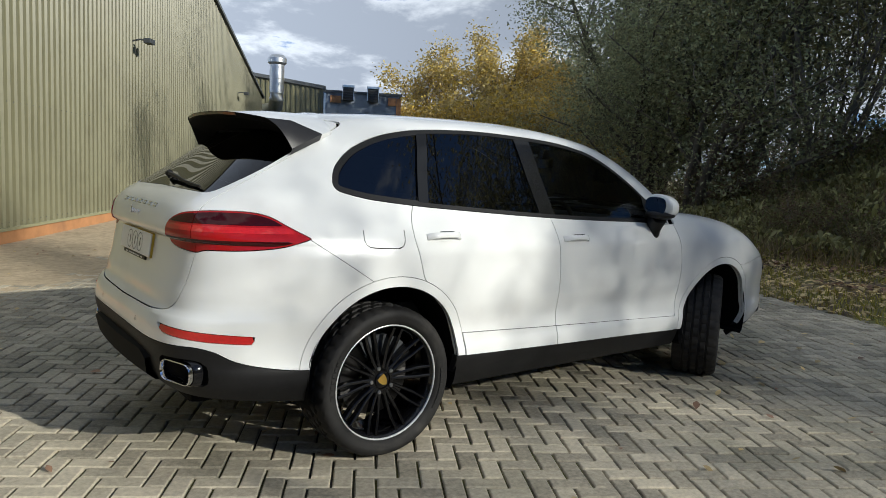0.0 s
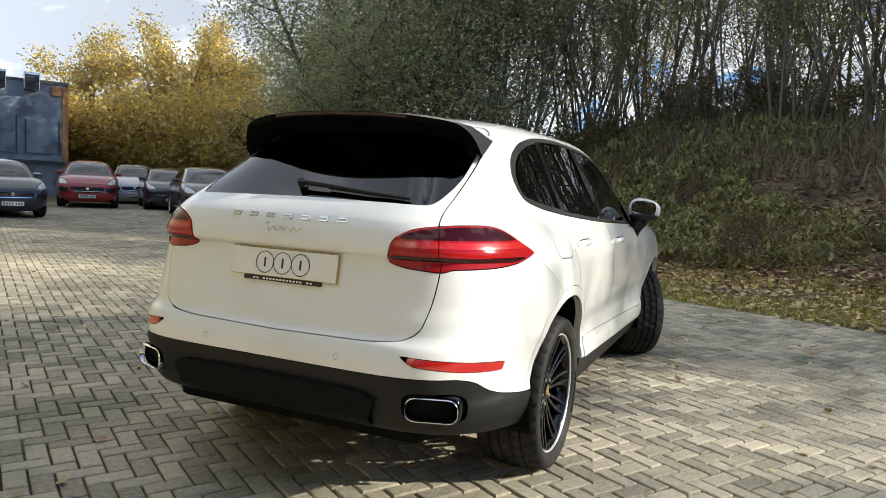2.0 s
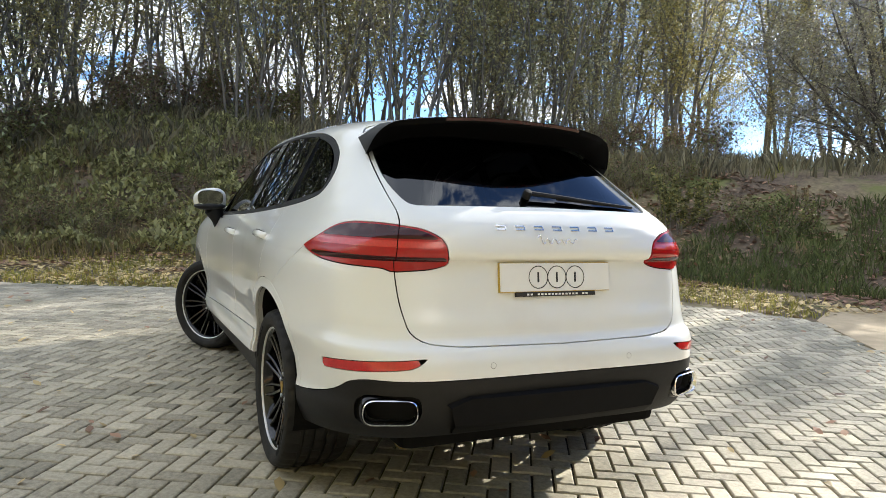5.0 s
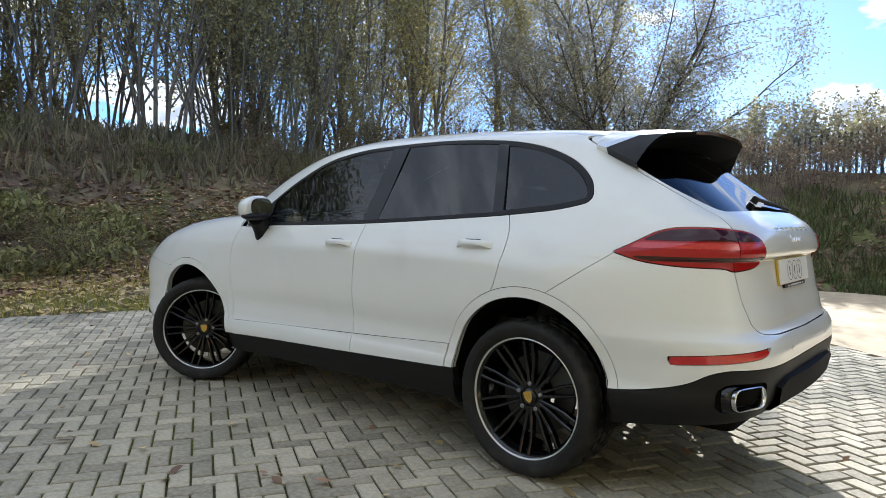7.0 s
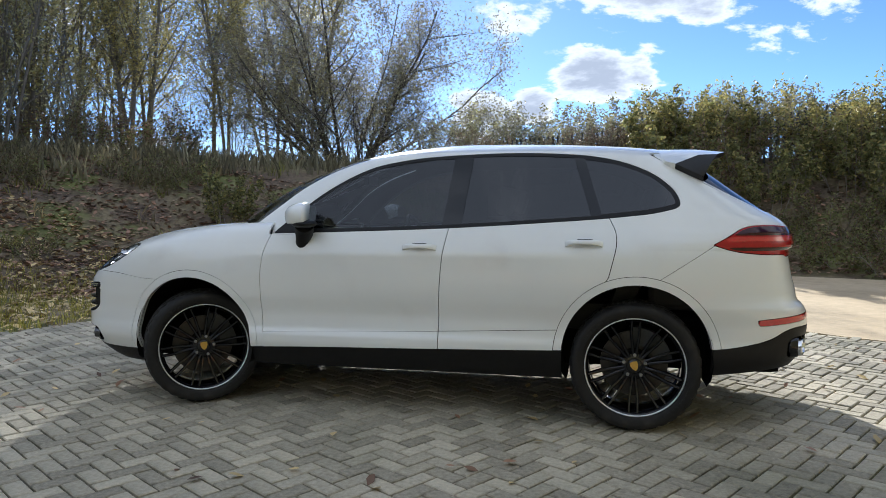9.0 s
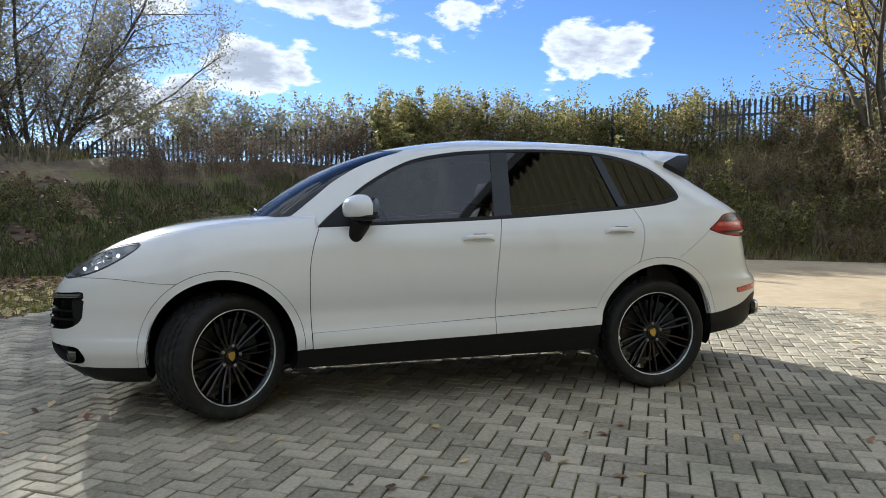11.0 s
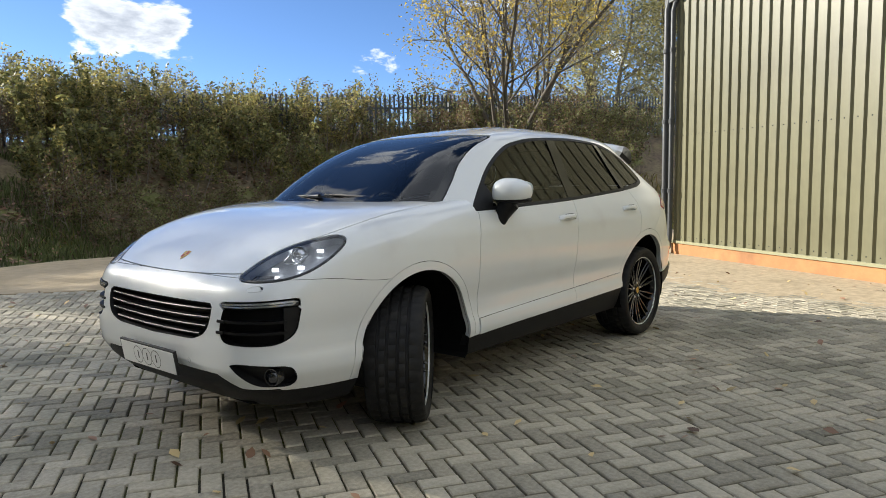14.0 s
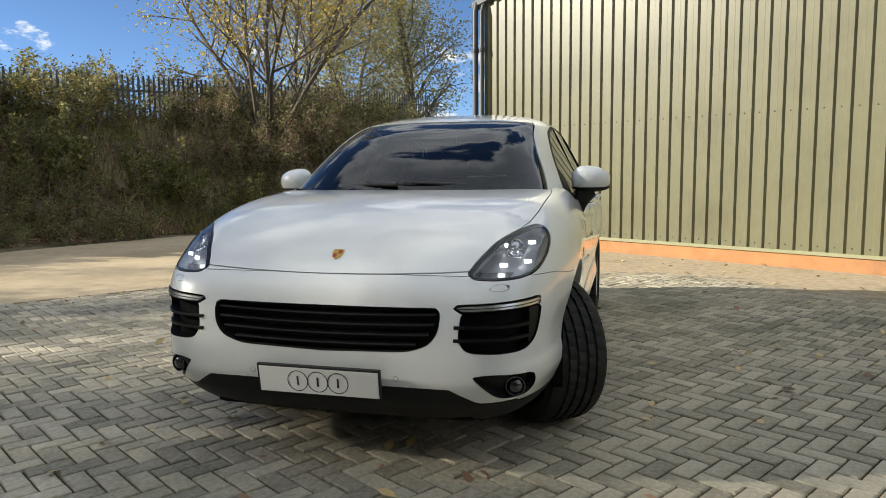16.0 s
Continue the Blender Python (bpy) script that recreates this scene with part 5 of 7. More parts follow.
def crest(bm, m, s):
    """A small shield, facing local +y."""
    out = [(-.8, .95), (0, 1.05), (.8, .95), (.85, .2), (.6, -.55), (0, -1.1), (-.6, -.55), (-.85, .2)]
    f = [bm.verts.new(m @ Vector((s * a, .002, s * b))) for a, b in out]
    b_ = [bm.verts.new(m @ Vector((s * a, 0, s * b))) for a, b in out]
    bm.faces.new(f)
    for i in range(8):
        bm.faces.new((f[i], b_[i], b_[(i + 1) % 8], f[(i + 1) % 8]))
    bmesh.ops.recalc_face_normals(bm, faces=bm.faces)


WHEEL_Y = .795
for x, y, rot, st in ((-1.443, 1, 17, 0), (-1.443, -1, 40, 0), (1.345, 1, 5, 36), (1.345, -1, 60, 31)):
    base = pose(x, y * WHEEL_Y, .368, 0, 0, st)
    if y < 0:
        base = base @ pose(0, 0, 0, 0, 0, 180)
    build_wheel(base @ pose(0, 0, 0, 0, rot, 0), st)


def build_arch_liners():
    for c in (ARCH_F, ARCH_R):
        for s in (1, -1):
            bm = bmesh.new()
            rows = []
            for k in range(25):
                a = radians(-25 + 230 * k / 24)
                x, z = c[0] + (ARCH_RAD + .006) * math.cos(a), max(c[1] + (ARCH_RAD + .006) * math.sin(a), .28)
                rows.append([bm.verts.new((x, s * y, z)) for y in (.45, .70, .925)])
            for A, B in zip(rows, rows[1:]):
                for q in (0, 1):
                    bm.faces.new((A[q], B[q], B[q + 1], A[q + 1]))
            # inner wall
            mid = bm.verts.new((c[0], s * .45, .45))
            for A, B in zip(rows, rows[1:]):
                bm.faces.new((mid, A[0], B[0]))
            part("wheel_arch_liner", bm, M_SHELL, CAR)
    bm = bmesh.new()
    box(bm, -.98, .90, -.84, .84, .265, .33, bevel=.02)
    part("floor_pan", bm, M_SHELL, CAR)
    bm = bmesh.new(); box(bm, -2.28, -1.0, -.62, .62, .30, .62, bevel=.05); part("boot_floor", bm, M_SHELL, CAR)
    bm = bmesh.new(); box(bm, .88, 2.16, -.60, .60, .235, .55, bevel=.04); part("engine_tray", bm, M_SHELL, CAR)


build_arch_liners()


def build_mirror(s):
    m = new("door_mirror"); m.parent = CAR; m.matrix_local = pose(.535, s * .975, 1.222) @ Matrix.Diagonal((1.0, .90, 1.12, 1))
    bm = bmesh.new()
    bmesh.ops.create_uvsphere(bm, u_segments=28, v_segments=18, radius=1)
    for v in bm.verts:
        x, y, z = v.co
        # blunt towards the glass, domed ahead, tapering outboard
        X = .112 * x if x > 0 else .045 * math.copysign(abs(x) ** .5, x)
        Y = .128 * math.copysign(abs(y) ** .85, y)
        Z = (.088 - .026 * (y * .5 + .5)) * math.copysign(abs(z) ** .8, z)
        v.co = Vector((X - .02 * y, s * Y, max(Z, -.040)))
    bmesh.ops.recalc_face_normals(bm, faces=bm.faces)
    part("mirror_cap", bm, M_PAINT, m, "white mirror cap", smooth=True)
    bm = bmesh.new()
    bmesh.ops.create_uvsphere(bm, u_segments=24, v_segments=12, radius=1)
    for v in bm.verts:
        x, y, z = v.co
        v.co = Vector((.082 * x - .008 - .02 * y, s * .124 * y, -.040 + .026 * z))
    tube(bm, [(-.005, s * -.01, -.045), (.014, s * -.055, -.090), (.034, s * -.080, -.150), (.040, s * -.086, -.18)], [.060, .058, .046, .036], 16)
    part("mirror_base", bm, M_BLACK, m, "black mirror base and foot", smooth=True)
    bm = bmesh.new()
    ring = [bm.verts.new((-.068 - .016 * math.cos(a), s * (.004 + .098 * math.copysign(abs(math.cos(a)) ** .7, math.cos(a))), .012 + .048 * math.copysign(abs(math.sin(a)) ** .7, math.sin(a)))) for a in [2 * math.pi * k / 28 for k in range(28)]]
    f = bm.faces.new(ring)
    bm.normal_update()
    if f.normal.x > 0:
        bmesh.ops.reverse_faces(bm, faces=[f])
    part("mirror_glass", bm, M_MIRROR, m, "mirror glass")
    # black triangle at the window's corner
    bm = bmesh.new()
    pts = [(.770, 1.120), (.60, 1.128), (.545, 1.20), (.575, 1.285), (.68, 1.20)]
    a = [bm.verts.new((x, s * (W_Z(z) * 1.0 + .004), z)) for x, z in pts]
    for v in a:
        p, n = surf(x=v.co.x, z=v.co.z, upper=True)
        v.co = Vector((p.x, s * (p.y + .003), p.z))
    bm.faces.new(a)
    bmesh.ops.recalc_face_normals(bm, faces=bm.faces)
    part("mirror_corner", bm, M_BLACK, CAR)


def build_handle(x0, x1, z, s):
    p0, n0 = surf(x=(x0 + x1) / 2, z=z)
    if s < 0:
        p0, n0 = p0 * 1, n0 * 1
        p0.y *= -1; n0.y *= -1
    m = basis(p0, n0)
    L = abs(x1 - x0) / 2
    h = new("door_handle"); h.parent = CAR; h.matrix_local = m
    bm = bmesh.new()
    n = 14
    rows = []
    for k in range(n + 1):
        t = -1 + 2 * k / n
        out = .036 * (1 - abs(t) ** 4) + .004
        hh = .0125 * (1 + .35 * t * t)
        rows.append([bm.verts.new((t * L, out - d, e - .004)) for d, e in ((.016, -hh), (.004, -hh), (0, -hh * .5), (0, hh * .5), (.004, hh), (.016, hh))])
    for A, B in zip(rows, rows[1:]):
        for q in range(6):
            bm.faces.new((A[q], B[q], B[(q + 1) % 6], A[(q + 1) % 6]))
    bm.faces.new(rows[0]); bm.faces.new(rows[-1][::-1])
    bmesh.ops.recalc_face_normals(bm, faces=bm.faces)
    part("grip", bm, M_PAINT, h, smooth=True)
    bm = bmesh.new()
    ring0 = [bm.verts.new((L * .72 * math.cos(a), .0015, .026 * math.sin(a) - .002)) for a in [2 * math.pi * k / 32 for k in range(32)]]
    c = bm.verts.new((0, -.006, 0))
    for k in range(32):
        bm.faces.new((ring0[k], ring0[(k + 1) % 32], c))
    bmesh.ops.recalc_face_normals(bm, faces=bm.faces)
    part("recess", bm, M_PAINT, h, smooth=True)
    # dark plate above the grip paints in the shade of the finger gap
    bm = bmesh.new(); box(bm, -.45 * L, .35 * L, .002, .030, .006, .0165, bevel=.003); part("gap_shade_plate", bm, M_SATIN, h, "dark grey plate standing in for the shaded finger gap")


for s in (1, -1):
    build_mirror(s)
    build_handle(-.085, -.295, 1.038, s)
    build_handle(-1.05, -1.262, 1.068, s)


def build_spoiler():
    """A wedge over the rear window: white top, satin black shoulders, black underside."""
    sp = new("roof_spoiler"); sp.parent = CAR
    edge = [(0, -2.018, 1.625), (.16, -2.012, 1.623), (.32, -1.992, 1.615), (.45, -1.958, 1.602), (.53, -1.920, 1.589), (.568, -1.904, 1.572), (.598, -1.882, 1.545), (.622, -1.856, 1.502), (.637, -1.830, 1.452)]
    EX_, EZ_ = pchip([e[0] for e in edge], [e[1] for e in edge]), pchip([e[0] for e in edge], [e[2] for e in edge])
    ys = np.concatenate([np.linspace(0, .53, 15), np.linspace(.54, .637, 12)])
    F, S = Vector((-1.672, .622, 1.530)), Vector((-1.830, .637, 1.452))
    half_rows = []
    for y in ys:
        E = Vector((float(EX_(y)), y, float(EZ_(y))))
        q = min(1, y / .53)
        if y <= .53:
            yA = max(.622 * q, 1e-3)
            A = surf(y=yA, z=1.643 - .111 * q ** 4, upper=True, side=0)[0] + Vector((0, 0, .003))
            A = A.lerp(F, q ** 8)
        else:
            A = F.lerp(S, (y - .53) / .107)
        thin = max(0, 1 - max(0, (y - .50) / .14))
        C = E + Vector((.010, 0, -.022 * thin - .002))
        yU = min(y * .985 + 1e-3, .61)
        D = surf(y=yU, z=1.546 - .092 * min(1, y / .62) ** 5, upper=True, side=0)[0] + Vector((-.004, 0, .002))
        D = D.lerp(S + Vector((.004, -.012, -.002)), max(0, (y - .53) / .107))
        crown = .008 + .013 * q ** 4 if y <= .53 else .021 * thin
        half_rows.append((A, A.lerp(E, .55) + Vector((0, 0, crown)), E, C, C.lerp(D, .5) + Vector((0, 0, .004)) * thin, D, Vector((A.x + .045 * (1 - q ** 6), A.y * .965, A.z + .010 * (1 - q ** 4) - .03 * q ** 6))))
    flip = Vector((1, -1, 1))
    rows = [tuple(v * flip for v in r) for r in half_rows[:0:-1]] + half_rows
    n = len(ys) - 1
    k53 = 14

    def strip(name, use, ids, material, label=""):
        bm = bmesh.new()
        vs = [[bm.verts.new(r[i]) for i in ids] for r in use]
        for a, b in zip(vs, vs[1:]):
            for q in range(len(ids) - 1):
                if (a[q].co - a[q + 1].co).length < 1e-5 and (b[q].co - b[q + 1].co).length < 1e-5:
                    continue
                bm.faces.new((a[q], b[q], b[q + 1], a[q + 1]))
        bmesh.ops.remove_doubles(bm, verts=bm.verts, dist=1e-5)
        bmesh.ops.recalc_face_normals(bm, faces=bm.faces)
        return part(name, bm, material, sp, label, smooth=True)
    strip("spoiler_top", rows[n - k53:n + k53 + 1], (6, 0, 1, 2), M_PAINT, "white spoiler top")
    strip("spoiler_shoulder", rows[n + k53:], (6, 0, 1, 2), M_SHOULDER, "satin black spoiler shoulder")
    strip("spoiler_shoulder", rows[:n - k53 + 1], (6, 0, 1, 2), M_SHOULDER, "satin black spoiler shoulder")
    strip("spoiler_lip", rows, (2, 3), M_UNDER_B, "black rear lip")
    strip("spoiler_underside", rows, (3, 4, 5), M_UNDER_B, "black spoiler underside")
    bm = bmesh.new()
    vs = []
    for r in rows[n - 9:n + 10]:
        vs.append([bm.verts.new(r[2].lerp(r[3], t) + Vector((-.003, 0, 0))) for t in (.10, .62)])
    for a, b in zip(vs, vs[1:]):
        bm.faces.new((a[0], b[0], b[1], a[1]))
    bmesh.ops.recalc_face_normals(bm, faces=bm.faces)
    part("brake_light", bm, M_REDDARK, sp, "dark red high-level brake light")


build_spoiler()


def ring_flat(bm, m, r, w, seg=40, h=.0012):
    a = [[bm.verts.new(m @ Vector((rr * math.cos(2 * math.pi * k / seg), h, rr * math.sin(2 * math.pi * k / seg)))) for k in range(seg)] for rr in (r - w, r)]
    for k in range(seg):
        j = (k + 1) % seg
        bm.faces.new((a[0][k], a[0][j], a[1][j], a[1][k]))
    bmesh.ops.recalc_face_normals(bm, faces=bm.faces)


def build_plate(m, rear):
    p = new("number_plate"); p.parent = CAR; p.matrix_local = m
    p["label"] = "white plate with three black rings"
    bm = bmesh.new(); box(bm, -.26, .26, 0, .006, -.0555, .0555, bevel=.002); part("plate_face", bm, M_PLATE, p)
    bm = bmesh.new(); box(bm, -.262, .262, -.010, .0, -.058, .058); part("plate_backing", bm, M_PLATEY if rear else M_INK, p)
    if not rear:
        bm = bmesh.new(); box(bm, -.266, .266, -.012, .004, .056, .064); box(bm, -.268, -.2605, -.012, .004, -.058, .064); box(bm, .2605, .268, -.012, .004, -.058, .064); part("plate_holder", bm, M_INK, p)
    for x in (-.088, 0, .088):
        bm = bmesh.new(); ring_flat(bm, Matrix.Translation((x, .0062, 0)), .0455, .0035); part("ring", bm, M_INK, p)
        bm = bmesh.new(); box(bm, x - .004, x + .004, .0062, .0072, -.020, .020); part("bar", bm, M_INK, p)
    if rear:
        bm = bmesh.new(); box(bm, -.19, .19, -.008, .004, -.076, -.058, bevel=.003); part("dealer_strip", bm, M_INK, p, "black strip with small pale marks")
        for k in range(18):
            if k in (2, 15):
                continue
            bm = bmesh.new(); box(bm, -.150 + k * .0165, -.140 + k * .0165, .004, .0046, -.071, -.064); part("mark", bm, M_PLATE, p)


p, n = surf(y=.001, z=.975, side=0)
build_plate(basis(Vector((p.x - .012, 0, .972)), Vector((-1, 0, .13))), True)
p, n = surf(y=.001, z=.43, side=2)
build_plate(basis(Vector((2.352, 0, .432)), Vector((1, 0, -.16))), False)


def build_badges():
    b = new("name_badge"); b.parent = CAR
    b["label"] = "row of small chrome bars"
    for k in range(7):
        y = .255 - k * .0865
        p, n = surf(y=y if abs(y) > 1e-3 else 1e-3, z=1.164, upper=True, side=0)
        m = basis(p, n)
        bm = bmesh.new()
        for q in ((-.021, .021, 0, .0035, .005, .010), (-.021, .021, 0, .0035, -.010, -.005), (-.021, -.016, 0, .0035, -.010, .010)):
            box(bm, *q, m=m)
        part("letter", bm, M_CHROME, b)
    bm = bmesh.new()
    pts = []
    for k in range(40):
        t = k / 39
        y = .095 - .185 * t
        z = 1.115 + .012 * math.sin(t * 34) * (1 - .3 * t) + (.012 if k < 4 else 0)
        p, n = surf(y=y if abs(y) > 1e-3 else 1e-3, z=z, upper=True, side=0)
        pts.append(p + n * .002)
    tube(bm, pts, .0022, 6)
    part("script_badge", bm, M_CHROME, CAR, "thin chrome script line")
    # bonnet shield
    p, n = surf(y=.001, z=.925, side=2)
    bm = bmesh.new(); crest(bm, basis(Vector((p.x, 0, p.z)), Vector((n.x, 0, n.z))), .030); c = part("bonnet_crest", bm, M_GOLD, CAR, "gold and red shield badge")
    bm = bmesh.new(); m = basis(Vector((p.x, 0, p.z)), Vector((n.x, 0, n.z))); box(bm, -.018, -.002, .002, .0028, .004, .024, m=m); box(bm, .002, .018, .002, .0028, -.018, .002, m=m); part("crest_field", bm, M_CREST, c)


build_badges()


EX = surf(y=.70, z=.49, side=0)[0].x + .006


def build_exhaust(s):
    e = new("exhaust_tip"); e.parent = CAR; e.matrix_local = pose(EX, s * .697, .490, 0, 0, -19 * s)
    e["label"] = "rounded rectangular chrome exhaust tip"

    def loop(w, h, r, x):
        pts = rounded([(-w, -h), (w, -h), (w, h), (-w, h)], r, 6)
        return [(x, a, b) for a, b in pts]

    def skinloops(loops):
        bm = bmesh.new()
        rs = [[bm.verts.new(q) for q in l] for l in loops]
        for A, B in zip(rs, rs[1:]):
            for k in range(len(A)):
                j = (k + 1) % len(A)
                bm.faces.new((A[k], A[j], B[j], B[k]))
        return bm, rs
    bm, rs = skinloops([loop(.088, .034, .034, .16), loop(.092, .038, .038, .01), loop(.094, .040, .040, -.018), loop(.0975, .0435, .0435, -.023), loop(.101, .047, .047, -.019), loop(.101, .047, .047, .16)])
    bmesh.ops.recalc_face_normals(bm, faces=bm.faces)
    part("pipe", bm, M_CHROME, e, smooth=True)
    bm, rs = skinloops([loop(.090, .036, .036, .012), loop(.086, .032, .032, .12)])
    bm.faces.new(rs[1])
    bmesh.ops.recalc_face_normals(bm, faces=bm.faces)
    part("bore", bm, M_INK, e, "black bore")
    bm, rs = skinloops([loop(.101, .047, .047, .05), loop(.104, .050, .049, -.002), loop(.110, .056, .054, .004), loop(.114, .062, .058, .035)])
    bmesh.ops.recalc_face_normals(bm, faces=bm.faces)
    part("surround", bm, M_GLOSSBLACK, e, smooth=True)


for s in (1, -1):
    build_exhaust(s)


def build_rear_details():
    # stepped diffuser panel under the bumper
    bm = bmesh.new()
    rows = []
    for k in range(25):
        y = -.50 + k * 1.0 / 24
        q = abs(y) / .5
        rows.append([bm.verts.new(p) for p in ((-2.43 + .02 * q ** 2, y, .545 - .03 * max(0, q - .85) / .15), (-2.455 + .02 * q ** 2, y * .98, .535 - .03 * max(0, q - .85) / .15), (-2.44 + .02 * q ** 2, y * .93, .43), (-2.40 + .02 * q * q, y * .92, .395), (-2.25, y * .9, .385))])
    for A, B in zip(rows, rows[1:]):
        for q in range(4):
            bm.faces.new((A[q], B[q], B[q + 1], A[q + 1]))
    bmesh.ops.recalc_face_normals(bm, faces=bm.faces)
    part("diffuser", bm, M_DIFF, CAR, "matt black diffuser", smooth=True)
    # rear wiper
    w = new("rear_wiper"); w.parent = CAR
    P = [surf(y=y if abs(y) > 1e-3 else 1e-3, z=z, upper=True, side=0) for y, z in ((.045, 1.288), (-.10, 1.280), (-.30, 1.266), (-.49, 1.254))]
    pts = [p + n * d for (p, n), d in zip(P, (.022, .018, .013, .010))]
    bm = bmesh.new(); tube(bm, pts, [.011, .009, .006, .004], 8); part("arm", bm, M_BLACK, w, smooth=True)
    bm = bmesh.new(); lathe(bm, [(.018, 0), (.018, .026), (.014, .034), (.001, .035)], 20, "y", basis(P[0][0], P[0][1])); part("pivot", bm, M_BLACK, w, smooth=True)
    bm = bmesh.new(); tube(bm, [p + n * .006 for p, n in P[1:]], .005, 6); part("blade", bm, M_RUBBER, w)
    # sensors
    for y, z, side in ((.32, .652, 0), (-.32, .652, 0), (.317, .452, 2), (-.317, .452, 2)):
        p, n = surf(y=y, z=z, side=side)
        bm = bmesh.new(); lathe(bm, [(.0105, -.001), (.0105, .0008), (.0085, .0014)], 20, "y", basis(p, n)); lathe(bm, [(.0085, .0010), (.001, .0012)], 20, "y", basis(p, n)); part("parking_sensor", bm, M_PAINT, CAR)
        bm = bmesh.new(); ring_flat(bm, basis(p, n), .0118, .0012, 24, .0009); part("sensor_ring", bm, M_INK, CAR)


build_rear_details()


def build_front_glass_things():
    # scuttle below the windscreen
    bm = bmesh.new()
    rows = []
    for k in range(33):
        y = -.76 + 1.52 * k / 32
        x = 1.035 + .17 * (1 - (y / .775) ** 2)
        zc = 1.183 - .06 * (y / .76) ** 2 + (.0 if abs(y) < .7 else -.01)
        rows.append([bm.verts.new(p) for p in ((x + .03, y, zc - .018), (x, y, zc - .022), (x - .10, y, zc - .012), (x - .16, y, zc - .03))])
    for A, B in zip(rows, rows[1:]):
        for q in range(3):
            bm.faces.new((A[q], B[q], B[q + 1], A[q + 1]))
    bmesh.ops.recalc_face_normals(bm, faces=bm.faces)
    part("scuttle", bm, M_BLACK, CAR, smooth=True)
    for y0, y1 in ((-.05, -.60), (.52, -.02)):
        w = new("wiper"); w.parent = CAR
        bm = bmesh.new()
        pts = []
        for t in (0, .3, .65, 1):
            y = y0 + t * (y1 - y0)
            pts.append((1.170 - .15 * (y / .775) ** 2 - .02 * t, y, 1.185 - .05 * (y / .76) ** 2 + .024 + .01 * t))
        tube(bm, pts, [.014, .011, .008, .006], 8)
        part("arm", bm, M_INK, w, smooth=True)
        bm = bmesh.new(); tube(bm, [(x, y + .12 * (1 if y1 > y0 else -1), z - .012) for x, y, z in pts[1:]], .006, 6); part("blade", bm, M_RUBBER, w)
    # cabin
    bm = bmesh.new(); box(bm, .30, 1.02, -.72, .72, .80, 1.115, bevel=.06); part("dashboard", bm, M_INTERIOR, CAR, smooth=True)
    bm = bmesh.new(); box(bm, -1.2, .35, -.15, .15, .45, .82, bevel=.04); part("centre_console", bm, M_INTERIOR, CAR)
    bm = bmesh.new(); lathe(bm, [(.172, -.012), (.185, -.018), (.197, -.01), (.2, 0), (.197, .01), (.185, .018), (.172, .012), (.168, 0), (.172, -.012)], 40, "x", pose(.16, -.38, 1.04, 0, 22, 0)); st = part("steering_wheel", bm, M_INTERIOR, CAR, smooth=True)
    bm = bmesh.new(); box(bm, -.02, .05, -.17, .17, -.03, .03, m=pose(.16, -.38, 1.04, 0, 22, 0), bevel=.01); box(bm, -.03, .06, -.06, .06, -.08, .06, m=pose(.16, -.38, 1.04, 0, 22, 0), bevel=.02); part("wheel_boss", bm, M_INTERIOR, st)
    for x, ys in ((-.42, (-.38, .38)), (-1.36, (-.40, .40))):
        for y in ys:
            seat = new("seat"); seat.parent = CAR; seat.matrix_local = pose(x, y, 0)
            bm = bmesh.new(); box(bm, -.05, .48, -.25, .25, .52, .70, bevel=.06); part("cushion", bm, M_INTERIOR, seat, smooth=True)
            bm = bmesh.new(); box(bm, -.07, .08, -.25, .25, 0, .62, m=pose(0, 0, .62, 0, -18, 0), bevel=.06); part("backrest", bm, M_INTERIOR, seat, smooth=True)
            bm = bmesh.new(); box(bm, -.05, .05, -.13, .13, .64, .82, m=pose(0, 0, .62, 0, -18, 0), bevel=.04); part("headrest", bm, M_INTERIOR, seat, smooth=True)
    bm = bmesh.new(); box(bm, -2.05, -1.52, -.66, .66, .66, 1.10, bevel=.04); part("boot_cover", bm, M_INTERIOR, CAR)
    bm = bmesh.new(); box(bm, .40, .44, -.11, .11, 1.44, 1.505, bevel=.012); part("rear_view_mirror", bm, M_INTERIOR, CAR)


build_front_glass_things()


# ---- plants ----
M_LEAF_DARK = leaf_mat("dark_green_leaf", (0.33, 0.35, 0.19), 0.6)
M_LEAF_OLIVE = leaf_mat("olive_leaf", (0.34, 0.325, 0.165), 0.5)
M_LEAF_GREY = leaf_mat("greyish_olive_leaf", (0.25, 0.23, 0.155), 0.5)
M_LEAF_YEL = leaf_mat("autumn_yellow_leaf", (0.54, 0.39, 0.075), 0.4)
M_LEAF_GOLD = leaf_mat("olive_yellow_leaf", (0.37, 0.315, 0.11), 0.45)
M_LEAF_TAN = leaf_mat("tan_yellow_leaf", (0.50, 0.40, 0.16), 0.4)
M_LEAF_GREEN = leaf_mat("shrub_leaf", (0.19, 0.195, 0.072), 0.65, trans=0.5)
M_LEAF_RUST = leaf_mat("rusty_dry_leaf", (0.19, 0.125, 0.075), 0.65, trans=0.4)
M_GRASS = leaf_mat("rough_grass", (0.23, 0.22, 0.055), 0.45)
M_TURF = leaf_mat("dark_turf", (0.125, 0.15, 0.05), 0.5)
M_WEED = leaf_mat("olive_weed", (0.31, 0.30, 0.125), 0.6)
M_STALK = mat("dead_stalk", (0.20, 0.125, 0.095), rough=0.9, var=0.3, scale=12)
M_VERGE = leaf_mat("sunny_verge_grass", (0.40, 0.36, 0.085), 0.45)
M_GRASSDRY = leaf_mat("dry_grass", (0.27, 0.215, 0.11), 0.5)
M_UNDER = leaf_mat("dead_undergrowth", (0.22, 0.195, 0.115), 0.55)
